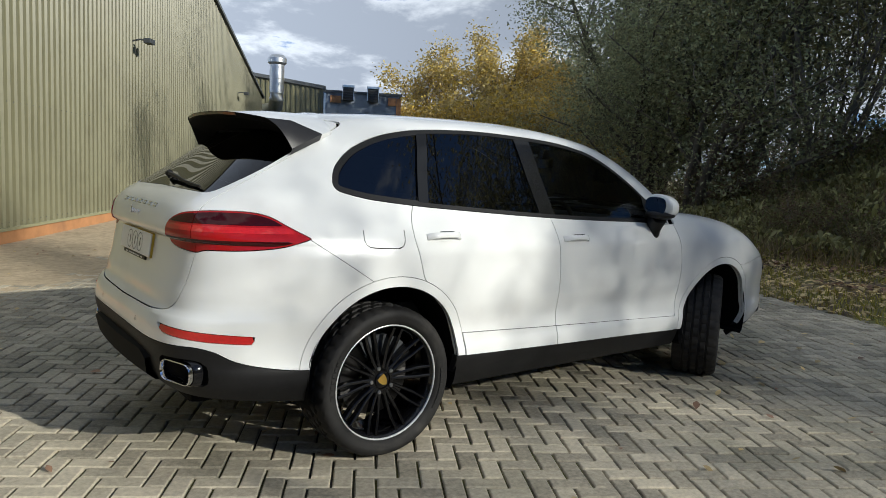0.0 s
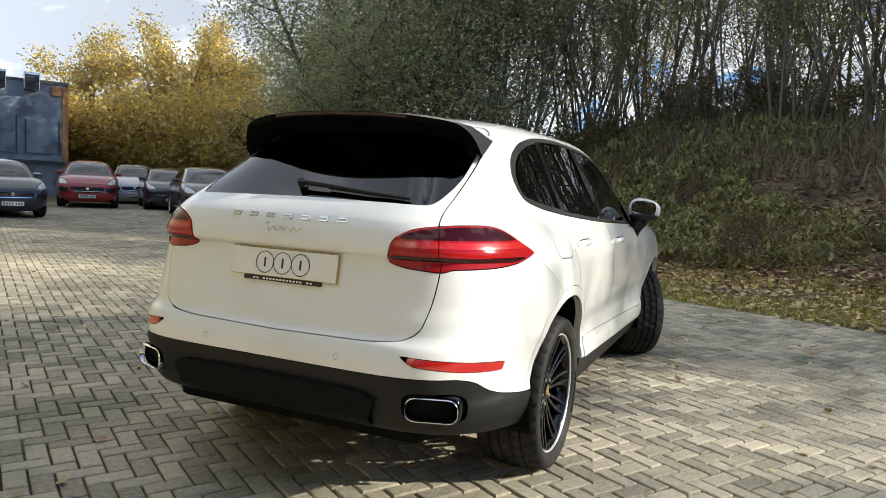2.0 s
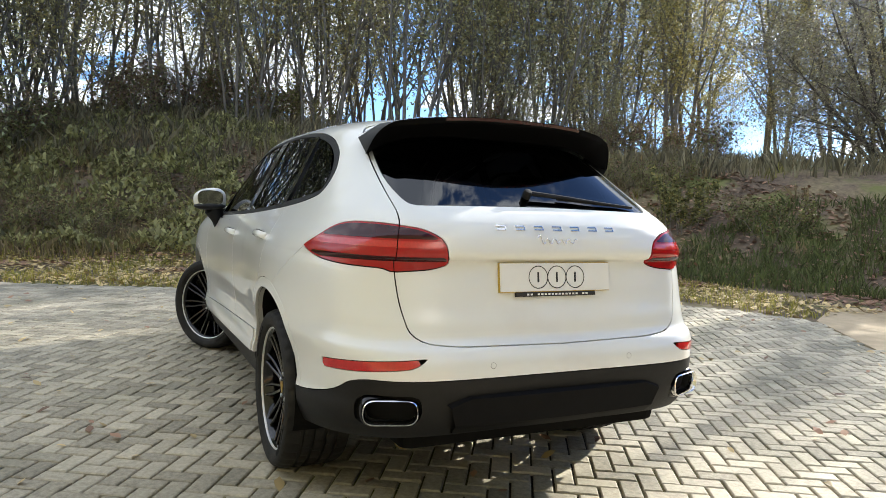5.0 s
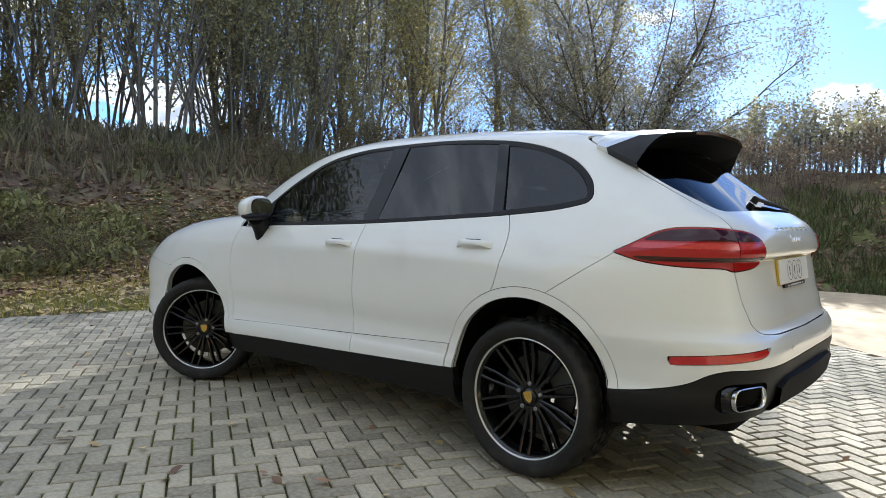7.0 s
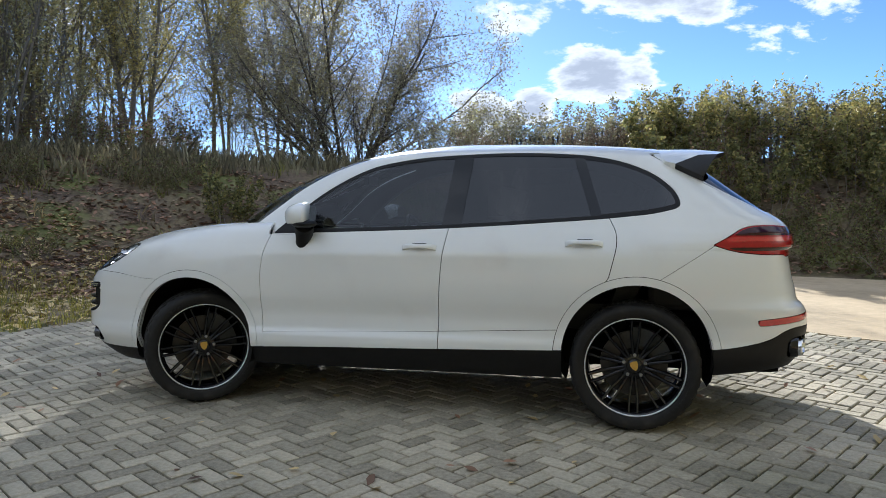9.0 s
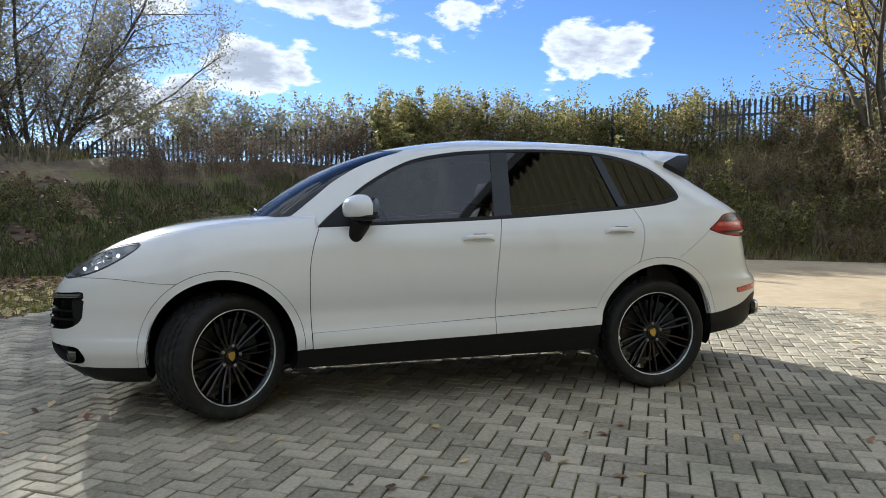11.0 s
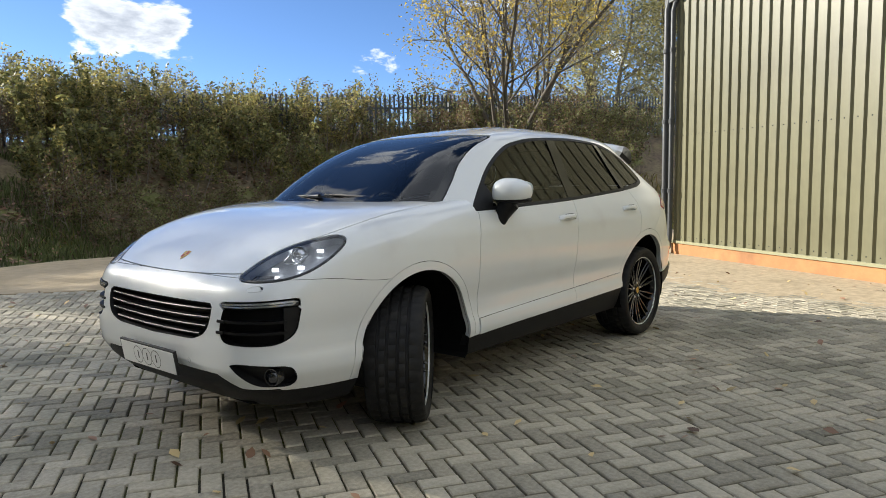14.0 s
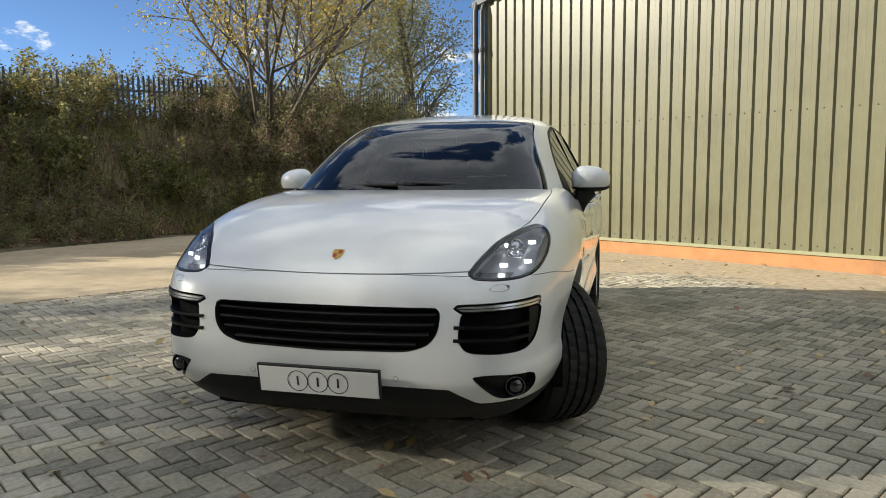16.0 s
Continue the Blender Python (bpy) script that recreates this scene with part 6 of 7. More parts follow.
M_LITTER = leaf_mat("fallen_leaf", (0.27, 0.155, 0.095), 0.6, trans=0.1)
M_LITTERY = leaf_mat("pale_fallen_leaf", (0.55, 0.42, 0.20), 0.4, trans=0.1)


class Plant:
    def __init__(self, seed):
        self.rng = random.Random(seed)
        self.v, self.f = [], []
        self.tv, self.tf = [], []
        self.ends = []

    def tube(self, pts, r0, r1, thin=False):
        V, F = (self.tv, self.tf) if thin else (self.v, self.f)
        n = 3 if r0 < .02 else 5 if r0 < .07 else 8
        base = len(V)
        m = len(pts)
        for i, p in enumerate(pts):
            d = (pts[min(i + 1, m - 1)] - pts[max(i - 1, 0)]).normalized()
            u = d.cross(Vector((0.31, 0.2, 0.93)) if abs(d.z) < .8 else Vector((1, 0.1, 0))).normalized()
            w = d.cross(u)
            r = r0 + (r1 - r0) * i / (m - 1)
            for k in range(n):
                a = 2 * math.pi * k / n
                V.append(p + r * (math.cos(a) * u + math.sin(a) * w))
        for i in range(m - 1):
            for k in range(n):
                a, b = base + i * n + k, base + i * n + (k + 1) % n
                F.append((a, b, b + n, a + n))

    def branch(self, p, d, length, r, level, cfg):
        g = self.rng
        n = cfg.get("n0", 7) if level == 0 else 5 if level == 1 else 4
        pts = [p.copy()]
        d = d.normalized()
        for i in range(n):
            d = (d + Vector((g.gauss(0, 1), g.gauss(0, 1), g.gauss(0, 1) * .5)) * cfg["wob"] + Vector((0, 0, cfg["up"] * (.6 if level else .3)))).normalized()
            pts.append(pts[-1] + d * (length / n))
        self.tube(pts, r, r * (.35 if level < cfg["levels"] else .4), thin=level >= 2)
        if level >= cfg["levels"]:
            for q in pts[1:]:
                self.ends.append(q)
            return
        kids = cfg["kids"][level]
        for k in range(kids):
            t = cfg["bare"][level] + (1 - cfg["bare"][level]) * (k + g.random()) / kids
            i = min(int(t * n), n - 1)
            q = pts[i].lerp(pts[i + 1], t * n - i)
            ax = (pts[i + 1] - pts[i]).normalized()
            side = Vector((g.gauss(0, 1), g.gauss(0, 1), g.gauss(0, .6)))
            side = (side - ax * side.dot(ax)).normalized()
            a = radians(cfg["angle"] * g.uniform(.7, 1.3))
            self.branch(q, ax * math.cos(a) + side * math.sin(a), length * cfg["ratio"] * g.uniform(.7, 1.15) * (1.15 - .5 * t), max(r * (1 - .6 * t) * .55, .006), level + 1, cfg)
        self.ends.append(pts[-1])

    def leaves(self, count, size, spread):
        g = self.rng
        V, F = [], []
        for _ in range(count):
            c = g.choice(self.ends) + Vector((g.gauss(0, spread), g.gauss(0, spread), g.gauss(0, spread)))
            a = Vector((g.gauss(0, 1), g.gauss(0, 1), g.gauss(0, .7))).normalized()
            b = a.cross(Vector((g.gauss(0, 1), g.gauss(0, 1), g.gauss(0, 1)))).normalized()
            s = size * g.uniform(.6, 1.3)
            i = len(V)
            V += [c - a * s, c + a * s * .6 + b * s * .5, c + a * s * .6 - b * s * .5]
            F.append((i, i + 1, i + 2))
        return V, F


def make_plant(name, label, seed, stems, height, radius, cfg, leafcfg, bark=None, spread_base=.15, lean=.25, group="", category="tree"):
    P = Plant(seed)
    g = P.rng
    for s in range(stems):
        a = 2 * math.pi * (s + g.random() * .6) / stems
        p = Vector((math.cos(a), math.sin(a), 0)) * spread_base * (0 if stems == 1 else g.uniform(.4, 1))
        d = Vector((math.cos(a) * lean * g.uniform(.3, 1.2), math.sin(a) * lean * g.uniform(.3, 1.2), 1))
        P.branch(p + Vector((0, 0, -.3)), d, height * g.uniform(.75, 1.05), radius * g.uniform(.7, 1.1), 0, cfg)
    t = empty(name)
    tagged(t, label, category, group=group)
    link("trunk", P.v, P.f, bark or M_BARK, t, smooth=True)
    if P.tf:
        tagged(link("branchwork", P.tv, P.tf, M_TWIG, t), kind="stuff")
    for nm, mm, count, size, spread in leafcfg:
        V, F = P.leaves(count, size, spread)
        link(nm, V, F, mm, t)
    return t


def z_at(x, y):
    return float(bank(np.array([x]), np.array([y]))[1][0]) - .05


def stand(template, x, y, rot, sc, first):
    z = z_at(x, y)
    m = pose(x, y, z, 0, 0, rot) @ Matrix.Diagonal((sc, sc, sc, 1))
    if first:
        template.matrix_world = m
        return template
    made = copy_thing(template, Matrix.Identity(4))
    made.matrix_basis = m
    return made


def build_woods():
    rng = random.Random(5)
    dense_cfg = dict(levels=2, kids=(10, 6), bare=(.05, .15), angle=52, ratio=.40, wob=.10, up=.08)
    multi_cfg = dict(levels=2, kids=(8, 3), bare=(.10, .2), angle=38, ratio=.34, wob=.08, up=.07)
    dense = [make_plant("alder_tree", "dense dark green broadleaf tree on the bank", 11 + k, 3, 9.5, .15, dense_cfg, (("crown", M_LEAF_DARK, 24000, .064, .46), ("pale_leaves", M_LEAF_OLIVE, 10000, .06, .50)), bark=M_DARKBARK, group="trees on the bank", lean=.22) for k in range(2)]
    multi = [make_plant("willow_tree", "many-stemmed thin tree with sparse olive leaves", 31 + k, 9 + k, 10.6, .052, multi_cfg, (("crown", M_LEAF_OLIVE, 9000, .066, .46), ("yellow_leaves", M_LEAF_GOLD, 2800, .058, .45)), group="trees on the bank", spread_base=.75, lean=.24) for k in range(3)]
    used = set()
    spots = []
    # dense trees ahead of the parked cars
    for x, y in ((16.2, 9.0), (17.8, 12.0), (20.0, 9.6), (21.5, 14.0), (24.5, 17.5), (28.5, 20.5)):
        spots.append((x, y, dense, rng.uniform(.95, 1.25)))
    # many-stemmed trees along the ridge
    ridge = [(18.4, 6.4), (19.5, 3.2), (21.8, 5.0), (19.8, .2), (22.6, 1.8), (19.0, -2.6), (21.9, -1.2), (24.5, 4.0), (18.3, -5.2), (21.0, -4.4), (17.0, -7.6), (19.6, -7.4), (16.6, -9.6), (18.4, -10.4), (16.3, -11.8), (18.2, -13.0), (17.4, -15.6),
             (23.8, -3.0), (22.4, -7.0), (20.6, -11.5), (19.6, -16.0), (20.0, -17.5), (18.6, -20.5), (22.0, 7.6)]
    for x, y in ridge:
        spots.append((x + rng.uniform(-.4, .4), y + rng.uniform(-.4, .4), multi, rng.uniform(.95, 1.3)))
    for x, y, kinds, sc in spots:
        t = kinds[rng.randrange(len(kinds))]
        stand(t, x, y, rng.uniform(0, 360), sc, id(t) not in used)
        used.add(id(t))
    for t in dense + multi:
        if id(t) not in used:
            stand(t, 30, -4, 0, 1, True)
    for x, y, sc in ((13.4, -17.5, .30), (12.2, -19.4, .36), (14.2, -13.2, .26), (15.0, -10.6, .26)):
        stand(multi[0], x, y, 40 * x, sc, False)
    # bare-branched spreading tree
    bare_cfg = dict(levels=3, kids=(7, 6, 4), bare=(.25, .15, .1), angle=34, ratio=.46, wob=.09, up=.05)
    maple_cfg = dict(levels=3, kids=(8, 7, 4), bare=(.22, .1, .1), angle=38, ratio=.45, wob=.10, up=.045)
    fan_cfg = dict(levels=3, kids=(11, 7, 5), bare=(.10, .10, .1), angle=44, ratio=.40, wob=.095, up=.035)
    slim_cfg = dict(levels=2, kids=(13, 6), bare=(.22, .1), angle=42, ratio=.22, wob=.05, up=.05)
    birch = make_plant("birch_tree", "slender tree with yellowing leaves above the bank", 77, 4, 11.6, .085, slim_cfg, (("crown", M_LEAF_GOLD, 11000, .055, .32), ("olive_leaves", M_LEAF_OLIVE, 9000, .055, .32)), spread_base=.4, lean=.15)
    stand(birch, 15.0, -17.0, 0, 1.12, True)
    stand(birch, 16.4, -19.4, 100, 1.05, False)
    # assumed birches, added towards the sun to shade the paving before the car
    for x, y, r, sc in ((10.4, -21.6, 200, 1.0), (12.0, -21.6, 40, 1.02), (13.5, -20.4, 300, 1.0)):
        stand(birch, x, y, r, sc, False)
    t = make_plant("goat_willow_tree", "spreading many-stemmed tree, nearly bare with thin leaves", 71, 15, 7.4, .075, fan_cfg, (("crown", M_LEAF_GREY, 46000, .055, .26), ("yellow_leaves", M_LEAF_OLIVE, 14000, .05, .26)), bark=M_DARKBARK, spread_base=.55, lean=.95)
    stand(t, 8.0, -19.8, 20, .96, True)
    # fan-shaped tree by the fence
    t = make_plant("field_maple_tree", "fan-shaped tree with bare limbs and yellow leaves", 83, 9, 6.6, .075, maple_cfg, (("crown", M_LEAF_YEL, 9000, .055, .24), ("olive_leaves", M_LEAF_GOLD, 5500, .052, .24)), spread_base=.3, lean=.66, bark=M_DARKBARK)
    stand(t, -14.1, -9.1, 0, 1.12, True)
    t2 = make_plant("ash_tree", "leafy olive-green tree behind the fence", 85, 3, 7.5, .14, dense_cfg, (("crown", M_LEAF_OLIVE, 9000, .075, .40), ("yellow_leaves", M_LEAF_GOLD, 4000, .07, .4)), lean=.25)
    stand(t2, -21.5, -9.6, 0, 1.05, True)
    stand(t2, -25.5, -8.2, 70, 1.1, False)
    # autumn trees far across the yard
    yel = make_plant("autumn_tree", "tall tree in golden autumn leaf", 91, 3, 8.8, .17, dense_cfg, (("crown", M_LEAF_TAN, 9500, .125, .42), ("bright_leaves", M_LEAF_YEL, 6000, .12, .42)), lean=.25, group="autumn trees")
    for i, (x, y, s) in enumerate(((25.0, 29.0, 1.0), (22.8, 33.5, .95), (28.5, 27.2, 1.02), (31, 33, 1.1), (26.5, 23.8, .62), (29.6, 23.6, .7), (23.6, 27.0, .55), (25.4, 26.0, .5), (21.2, 24.2, .42), (23.4, 22.6, .4), (25.4, 21.2, .42))):
        stand(yel, x, y, 57 * i, s, i == 0)
    hazel_cfg = dict(levels=1, n0=6, kids=(7,), bare=(.12,), angle=36, ratio=.42, wob=.10, up=.06)
    hazel = make_plant("hazel_bush", "dense golden-leaved bush at the yard's far edge", 95, 11, 4.1, .03, hazel_cfg, (("leaves", M_LEAF_YEL, 4600, .105, .34), ("olive_leaves", M_LEAF_TAN, 5200, .105, .34)), M_TWIG, .8, .42, "golden bushes", "shrub")
    for i, (x, y) in enumerate([(20.6, 31.8), (21.4, 31.2), (21.6, 29.7), (21.9, 28.2), (22.4, 27.0), (22.6, 25.4), (22.4, 23.5), (22.4, 22.0), (22.4, 20.4), (22.5, 18.8)]):
        stand(hazel, x, y, 77 * i, 1.2 + .16 * math.sin(2.1 * i), i == 0)


build_woods()


def build_hedge():
    """Shrubs on the steep bank beside the concrete apron."""
    rng = random.Random(9)
    cfg = dict(levels=1, n0=5, kids=(4,), bare=(.15,), angle=42, ratio=.5, wob=.14, up=.06)
    cfg2 = dict(levels=1, n0=5, kids=(5,), bare=(.3,), angle=30, ratio=.35, wob=.08, up=.10)
    kinds = [make_plant("bramble_bush", "tangled bramble bush with green and brown leaves", 101, 9, 1.5, .018, cfg, (("leaves", M_LEAF_GREEN, 1900, .046, .075), ("dry_leaves", M_LEAF_RUST, 1000, .042, .075)), M_TWIG, .5, .75, "hedge shrubs", "shrub"),
             make_plant("dogwood_shrub", "rust-brown leafy shrub with reddish stems", 102, 11, 1.75, .016, cfg, (("leaves", M_LEAF_RUST, 1700, .045, .075), ("green_leaves", M_LEAF_GREEN, 1100, .045, .075)), M_TWIG, .45, .5, "hedge shrubs", "shrub"),
             make_plant("buddleia_shrub", "tall upright shrub with long green leaves", 103, 10, 2.0, .017, cfg2, (("leaves", M_LEAF_GREEN, 2300, .066, .05), ("pale_leaves", M_LEAF_GOLD, 900, .06, .05)), M_TWIG, .4, .42, "hedge shrubs", "shrub")]
    stalk_cfg = dict(levels=1, n0=5, kids=(5,), bare=(.45,), angle=22, ratio=.22, wob=.05, up=.10)
    stalks = make_plant("willowherb_clump", "clump of dead brown willowherb stalks on the bank", 104, 26, 1.35, .007, stalk_cfg, (("seed_fluff", M_LEAF_GREY, 900, .03, .05), ("dry_leaves", M_LEAF_RUST, 500, .032, .05)), M_STALK, .55, .22, "dead stalks", "stalks")
    elder = make_plant("elder_shrub", "thin twiggy shrub with pale olive leaves behind the fence", 105, 8, 1.9, .018, dict(cfg, kids=(6,), bare=(.35,)), (("leaves", M_LEAF_GREY, 900, .05, .07), ("olive_leaves", M_LEAF_OLIVE, 800, .05, .07)), M_TWIG, .45, .5, "fence shrubs", "shrub")
    sallow = make_plant("sallow_shrub", "tall yellow-green shrub in front of the fence", 106, 11, 2.2, .018, cfg2, (("leaves", M_LEAF_GOLD, 2300, .055, .09), ("green_leaves", M_LEAF_GREEN, 1000, .055, .09)), M_TWIG, .55, .42, "yellow-green shrubs", "shrub")
    # grassy stretch of the bank: stalks above it, thin shrubs behind the fence
    for k in range(16):
        x = 4.4 - 7.4 * (k + rng.random()) / 16
        stand(stalks, x, -14.55 + .12 * abs(x) + rng.uniform(-.7, .9), rng.uniform(0, 360), rng.uniform(.75, 1.15), k == 0)
    for k in range(19):
        t = .06 + .36 * (k + rng.random()) / 19
        stand(elder, 7 - 32 * t - .3, -19.2 + 12.3 * t - .8, rng.uniform(0, 360), rng.uniform(.95, 1.2), k == 0)
    for k, (x, y, sc) in enumerate(((-3.3, -14.5, 1.0), (-4.0, -14.0, .9), (-2.7, -14.3, .8), (-6.4, -13.2, .95), (-7.2, -12.9, .8), (-9.3, -12.0, .9))):
        stand(sallow, x, y, 71 * k, sc, k == 0)
    used = set()
    toe = [(-12.0, -5.0), (-8, -8), (-5, -9), (-1, -9.7), (3, -9), (5.6, -7)]
    L = [0]
    for a, b in zip(toe, toe[1:]):
        L.append(L[-1] + math.dist(a, b))
    for row, (off, n, lo, hi) in enumerate(((.7, 22, .45, .75), (1.9, 21, .6, .95), (3.2, 19, .7, 1.0), (4.7, 20, .8, 1.1), (6.0, 21, .85, 1.15))):
        for k in range(n):
            s = (k + rng.uniform(.1, .9)) / n * L[-1]
            i = max(j for j in range(len(toe) - 1) if L[j] <= s)
            t = (s - L[i]) / (L[i + 1] - L[i])
            a, b = Vector(toe[i]), Vector(toe[i + 1])
            p, d = a.lerp(b, t), (b - a).normalized()
            p = p + Vector((d.y, -d.x)) * (off + rng.uniform(-.4, .4))
            if p.x > (-.9 if row < 3 else -2.2) and (row > 2 or rng.random() < .8):
                continue
            # thinner towards the corner of the building, where grass shows
            grass = p.x < -8.3
            if grass and (row > 3 or rng.random() < .2):
                continue
            q = kinds[rng.choices((0, 1, 2), (5, 1.6, 1.0 + row * .8))[0]]
            stand(q, p.x, p.y, rng.uniform(0, 360), rng.uniform(lo, hi) * (.9 if grass else 1), id(q) not in used)
            used.add(id(q))
    # undergrowth along the ridge below the trees
    for k in range(26):
        t = rng.uniform(0, 1)
        x, y = 11.5 + 8.5 * math.sin(t * 2.6) + rng.uniform(-1.2, 1.8), -18.0 + 27.0 * t
        stand(kinds[rng.choice((0, 1, 1))], x, y, rng.uniform(0, 360), rng.uniform(.8, 1.35), False)
    # thicket behind the parked cars, and behind the fence
    for k in range(11):
        x, y = rng.uniform(15.5, 25), rng.uniform(8, 18)
        s, _ = bank(np.array([x]), np.array([y]))
        if s[0] > 1.5:
            stand(kinds[k % 2], x, y, rng.uniform(0, 360), rng.uniform(.9, 1.3), False)
    for k in range(15):
        t = .42 + .55 * (k + rng.random()) / 15
        stand(kinds[rng.choice((0, 1))], 7 - 32 * t - .4, -19.2 + 12.3 * t - 1.3, rng.uniform(0, 360), rng.uniform(1.1, 1.5), False)
    # scrub beside the corner of the building
    for k in range(15):
        x, y = rng.uniform(-18, -10.5), rng.uniform(-11, -6.2)
        s, _ = bank(np.array([x]), np.array([y]))
        if 1.2 < s[0] < 8:
            stand(kinds[rng.choice((0, 0, 1))], x, y, rng.uniform(0, 360), rng.uniform(.75, 1.15), False)
    for x, y, sc in ((-15.6, -7.0, .8), (-16.4, -6.6, .75), (-17.2, -6.9, .9), (-16.2, -7.7, 1.0), (-17.8, -7.6, 1.0), (-18.6, -7.0, .9)):
        stand(kinds[0], x, y, 61 * x, sc, False)
    # low scrub on the bank ahead of the car
    for k in range(52):
        x, y = rng.uniform(9, 18), rng.uniform(-13, 10)
        s, _ = bank(np.array([x]), np.array([y]))
        if not 1.2 < s[0] < 8:
            continue
        stand(kinds[rng.choice((0, 1))], x, y, rng.uniform(0, 360), rng.uniform(.35, .7), False)


build_hedge()


def scatter(name, label, material, count, size, region, seed, kind="blade", mats=None):
    """Many small blades or flat leaves on the ground, as one mass."""
    rng = np.random.default_rng(seed)
    V, F = [], []
    tries = 0
    xs, ys, zs = [], [], []
    while len(xs) < count and tries < 40:
        x = rng.uniform(region[0], region[1], count * 2); y = rng.uniform(region[2], region[3], count * 2)
        s, z = bank(x, y)
        ok = region[4](x, y, s)
        xs += x[ok].tolist(); ys += y[ok].tolist(); zs += z[ok].tolist()
        tries += 1
    xs, ys, zs = np.array(xs[:count]), np.array(ys[:count]), np.array(zs[:count])
    n = len(xs)
    a = rng.uniform(0, 2 * np.pi, n); sc = size * rng.uniform(.5, 1.4, n)
    c, s_ = np.cos(a), np.sin(a)
    base = np.stack([xs, ys, zs - .03], 1)
    if kind == "blade":
        lean = rng.normal(0, .35, (n, 2))
        w = .05 * sc
        tip = base + np.stack([lean[:, 0] * sc, lean[:, 1] * sc, sc], 1)
        mid = base + np.stack([lean[:, 0] * sc * .35, lean[:, 1] * sc * .35, sc * .6], 1)
        dx = np.stack([c * w, s_ * w, 0 * w], 1)
        V = np.stack([base - dx, base + dx, mid + dx * .7, tip, mid - dx * .7], 1).reshape(-1, 3)
        i = np.arange(n)[:, None] * 5
        F = (i + np.arange(5)[None]).tolist()
    else:
        heap = kind == "clump"
        base[:, 2] += .036 + (rng.uniform(0, .45, n) * np.clip(.55 + .45 * np.sin(2.9 * xs + 1.3 * ys) * np.sin(2.3 * ys - xs), .1, 1) if heap else rng.uniform(0, .012, n))
        tx, ty = rng.normal(0, .9 if heap else .25, n), rng.normal(0, .9 if heap else .25, n)
        u = np.stack([c, s_, tx], 1) * sc[:, None]; v = np.stack([-s_, c, ty], 1) * sc[:, None] * .55
        V = np.stack([base - u, base - u * .25 + v, base + u * .35 + v * .8, base + u, base + u * .35 - v * .8, base - u * .25 - v], 1)
        V[:, [1, 2, 4, 5], 2] += (.12 * sc)[:, None] * rng.uniform(.2, 1.2, (n, 1))
        V = V.reshape(-1, 3)
        i = np.arange(n)[:, None] * 6
        F = (i + np.arange(6)[None]).tolist()
    ob = link(name, V, F, material)
    tagged(ob, label, {"blade": "grass", "clump": "weeds"}.get(kind, "leaves"), kind="stuff")
    return ob


def verge(x, y, s):
    return (~in_poly(x, y, PAVE)) & (s < 2.5) & (s > -6) & (x > 1.2) & (y < 14) & ((x > 2.6) | (y < -6))


scatter("verge_grass", "short yellow-green grass along the paving edge", M_VERGE, 17000, .10, (1, 14, -8, 9, lambda x, y, s: verge(x, y, s) & (np.sin(1.3 * x + 2.1 * y) + np.sin(.7 * y - 1.9 * x) > -.7)), 1)
scatter("bank_grass", "long rough grass on the bank", M_GRASSDRY, 13000, .28, (-16, 18, -17, 11, lambda x, y, s: (s > .3) & (s < 9) & ((y > 1.5 + .8 * np.sin(x)) | (x < -7.5) | (np.sin(2.3 * x) * np.sin(1.9 * y) > .90))), 2)
scatter("bank_green_grass", "green grass and weeds on the bank", M_GRASS, 9000, .22, (-16, 18, -17, 11, lambda x, y, s: (s > .1) & (s < 9) & ((y > 2.0 + np.sin(x)) | (x < -7.0) | (np.sin(1.7 * x + 1) * np.sin(1.3 * y) > .80))), 3)
scatter("bank_turf", "dark green tussocky grass on the bank", M_TURF, 15000, .19, (-2.6, 6.5, -15, -8, lambda x, y, s: (s > .1) & (s < 4.6 + .4 * np.sin(2 * x)) & (np.sin(2.1 * x + y) * np.sin(1.7 * y) < .75)), 12)
scatter("bank_weeds", "dark olive weeds and brambles covering the bank", M_WEED, 26000, .055, (8, 19, -5, 12, lambda x, y, s: (s > 1.0) & (s < 11) & (y > -2.5 + 1.2 * np.sin(x)) & (np.sin(1.3 * x + 2 * y) + np.sin(2.7 * y - x) > -1.0)), 13, "clump")
scatter("leaf_litter", "brown fallen leaves covering bank and verge", M_LITTER, 24000, .062, (-9, 17, -13, 8, lambda x, y, s: (verge(x, y, s) & (s > -1.2) & (np.sin(1.9 * x + y) > .1) | ((s > .3) & (s < 9)))), 4, "leaf")
scatter("pale_leaf_litter", "pale fallen leaves on the verge", M_LITTERY, 12000, .052, (1, 13, -8, 6, lambda x, y, s: (verge(x, y, s) | ((s > 0) & (s < 6)))), 5, "leaf")
scatter("fallen_leaves", "scattered dry leaves lying on the paving", M_LITTERY, 400, .032, (-6, 7, -6, 8, lambda x, y, s: in_poly(x, y, PAVE)), 6, "leaf")
scatter("brown_fallen_leaves", "scattered brown leaves lying on the paving", M_LITTER, 280, .034, (-6, 7, -6, 8, lambda x, y, s: in_poly(x, y, PAVE)), 7, "leaf")


scatter("ridge_undergrowth", "dead stalks and dark undergrowth along the ridge", M_UNDER, 14000, .46, (6, 27, -22, 14, lambda x, y, s: (s > 6) & (s < 16)), 8)


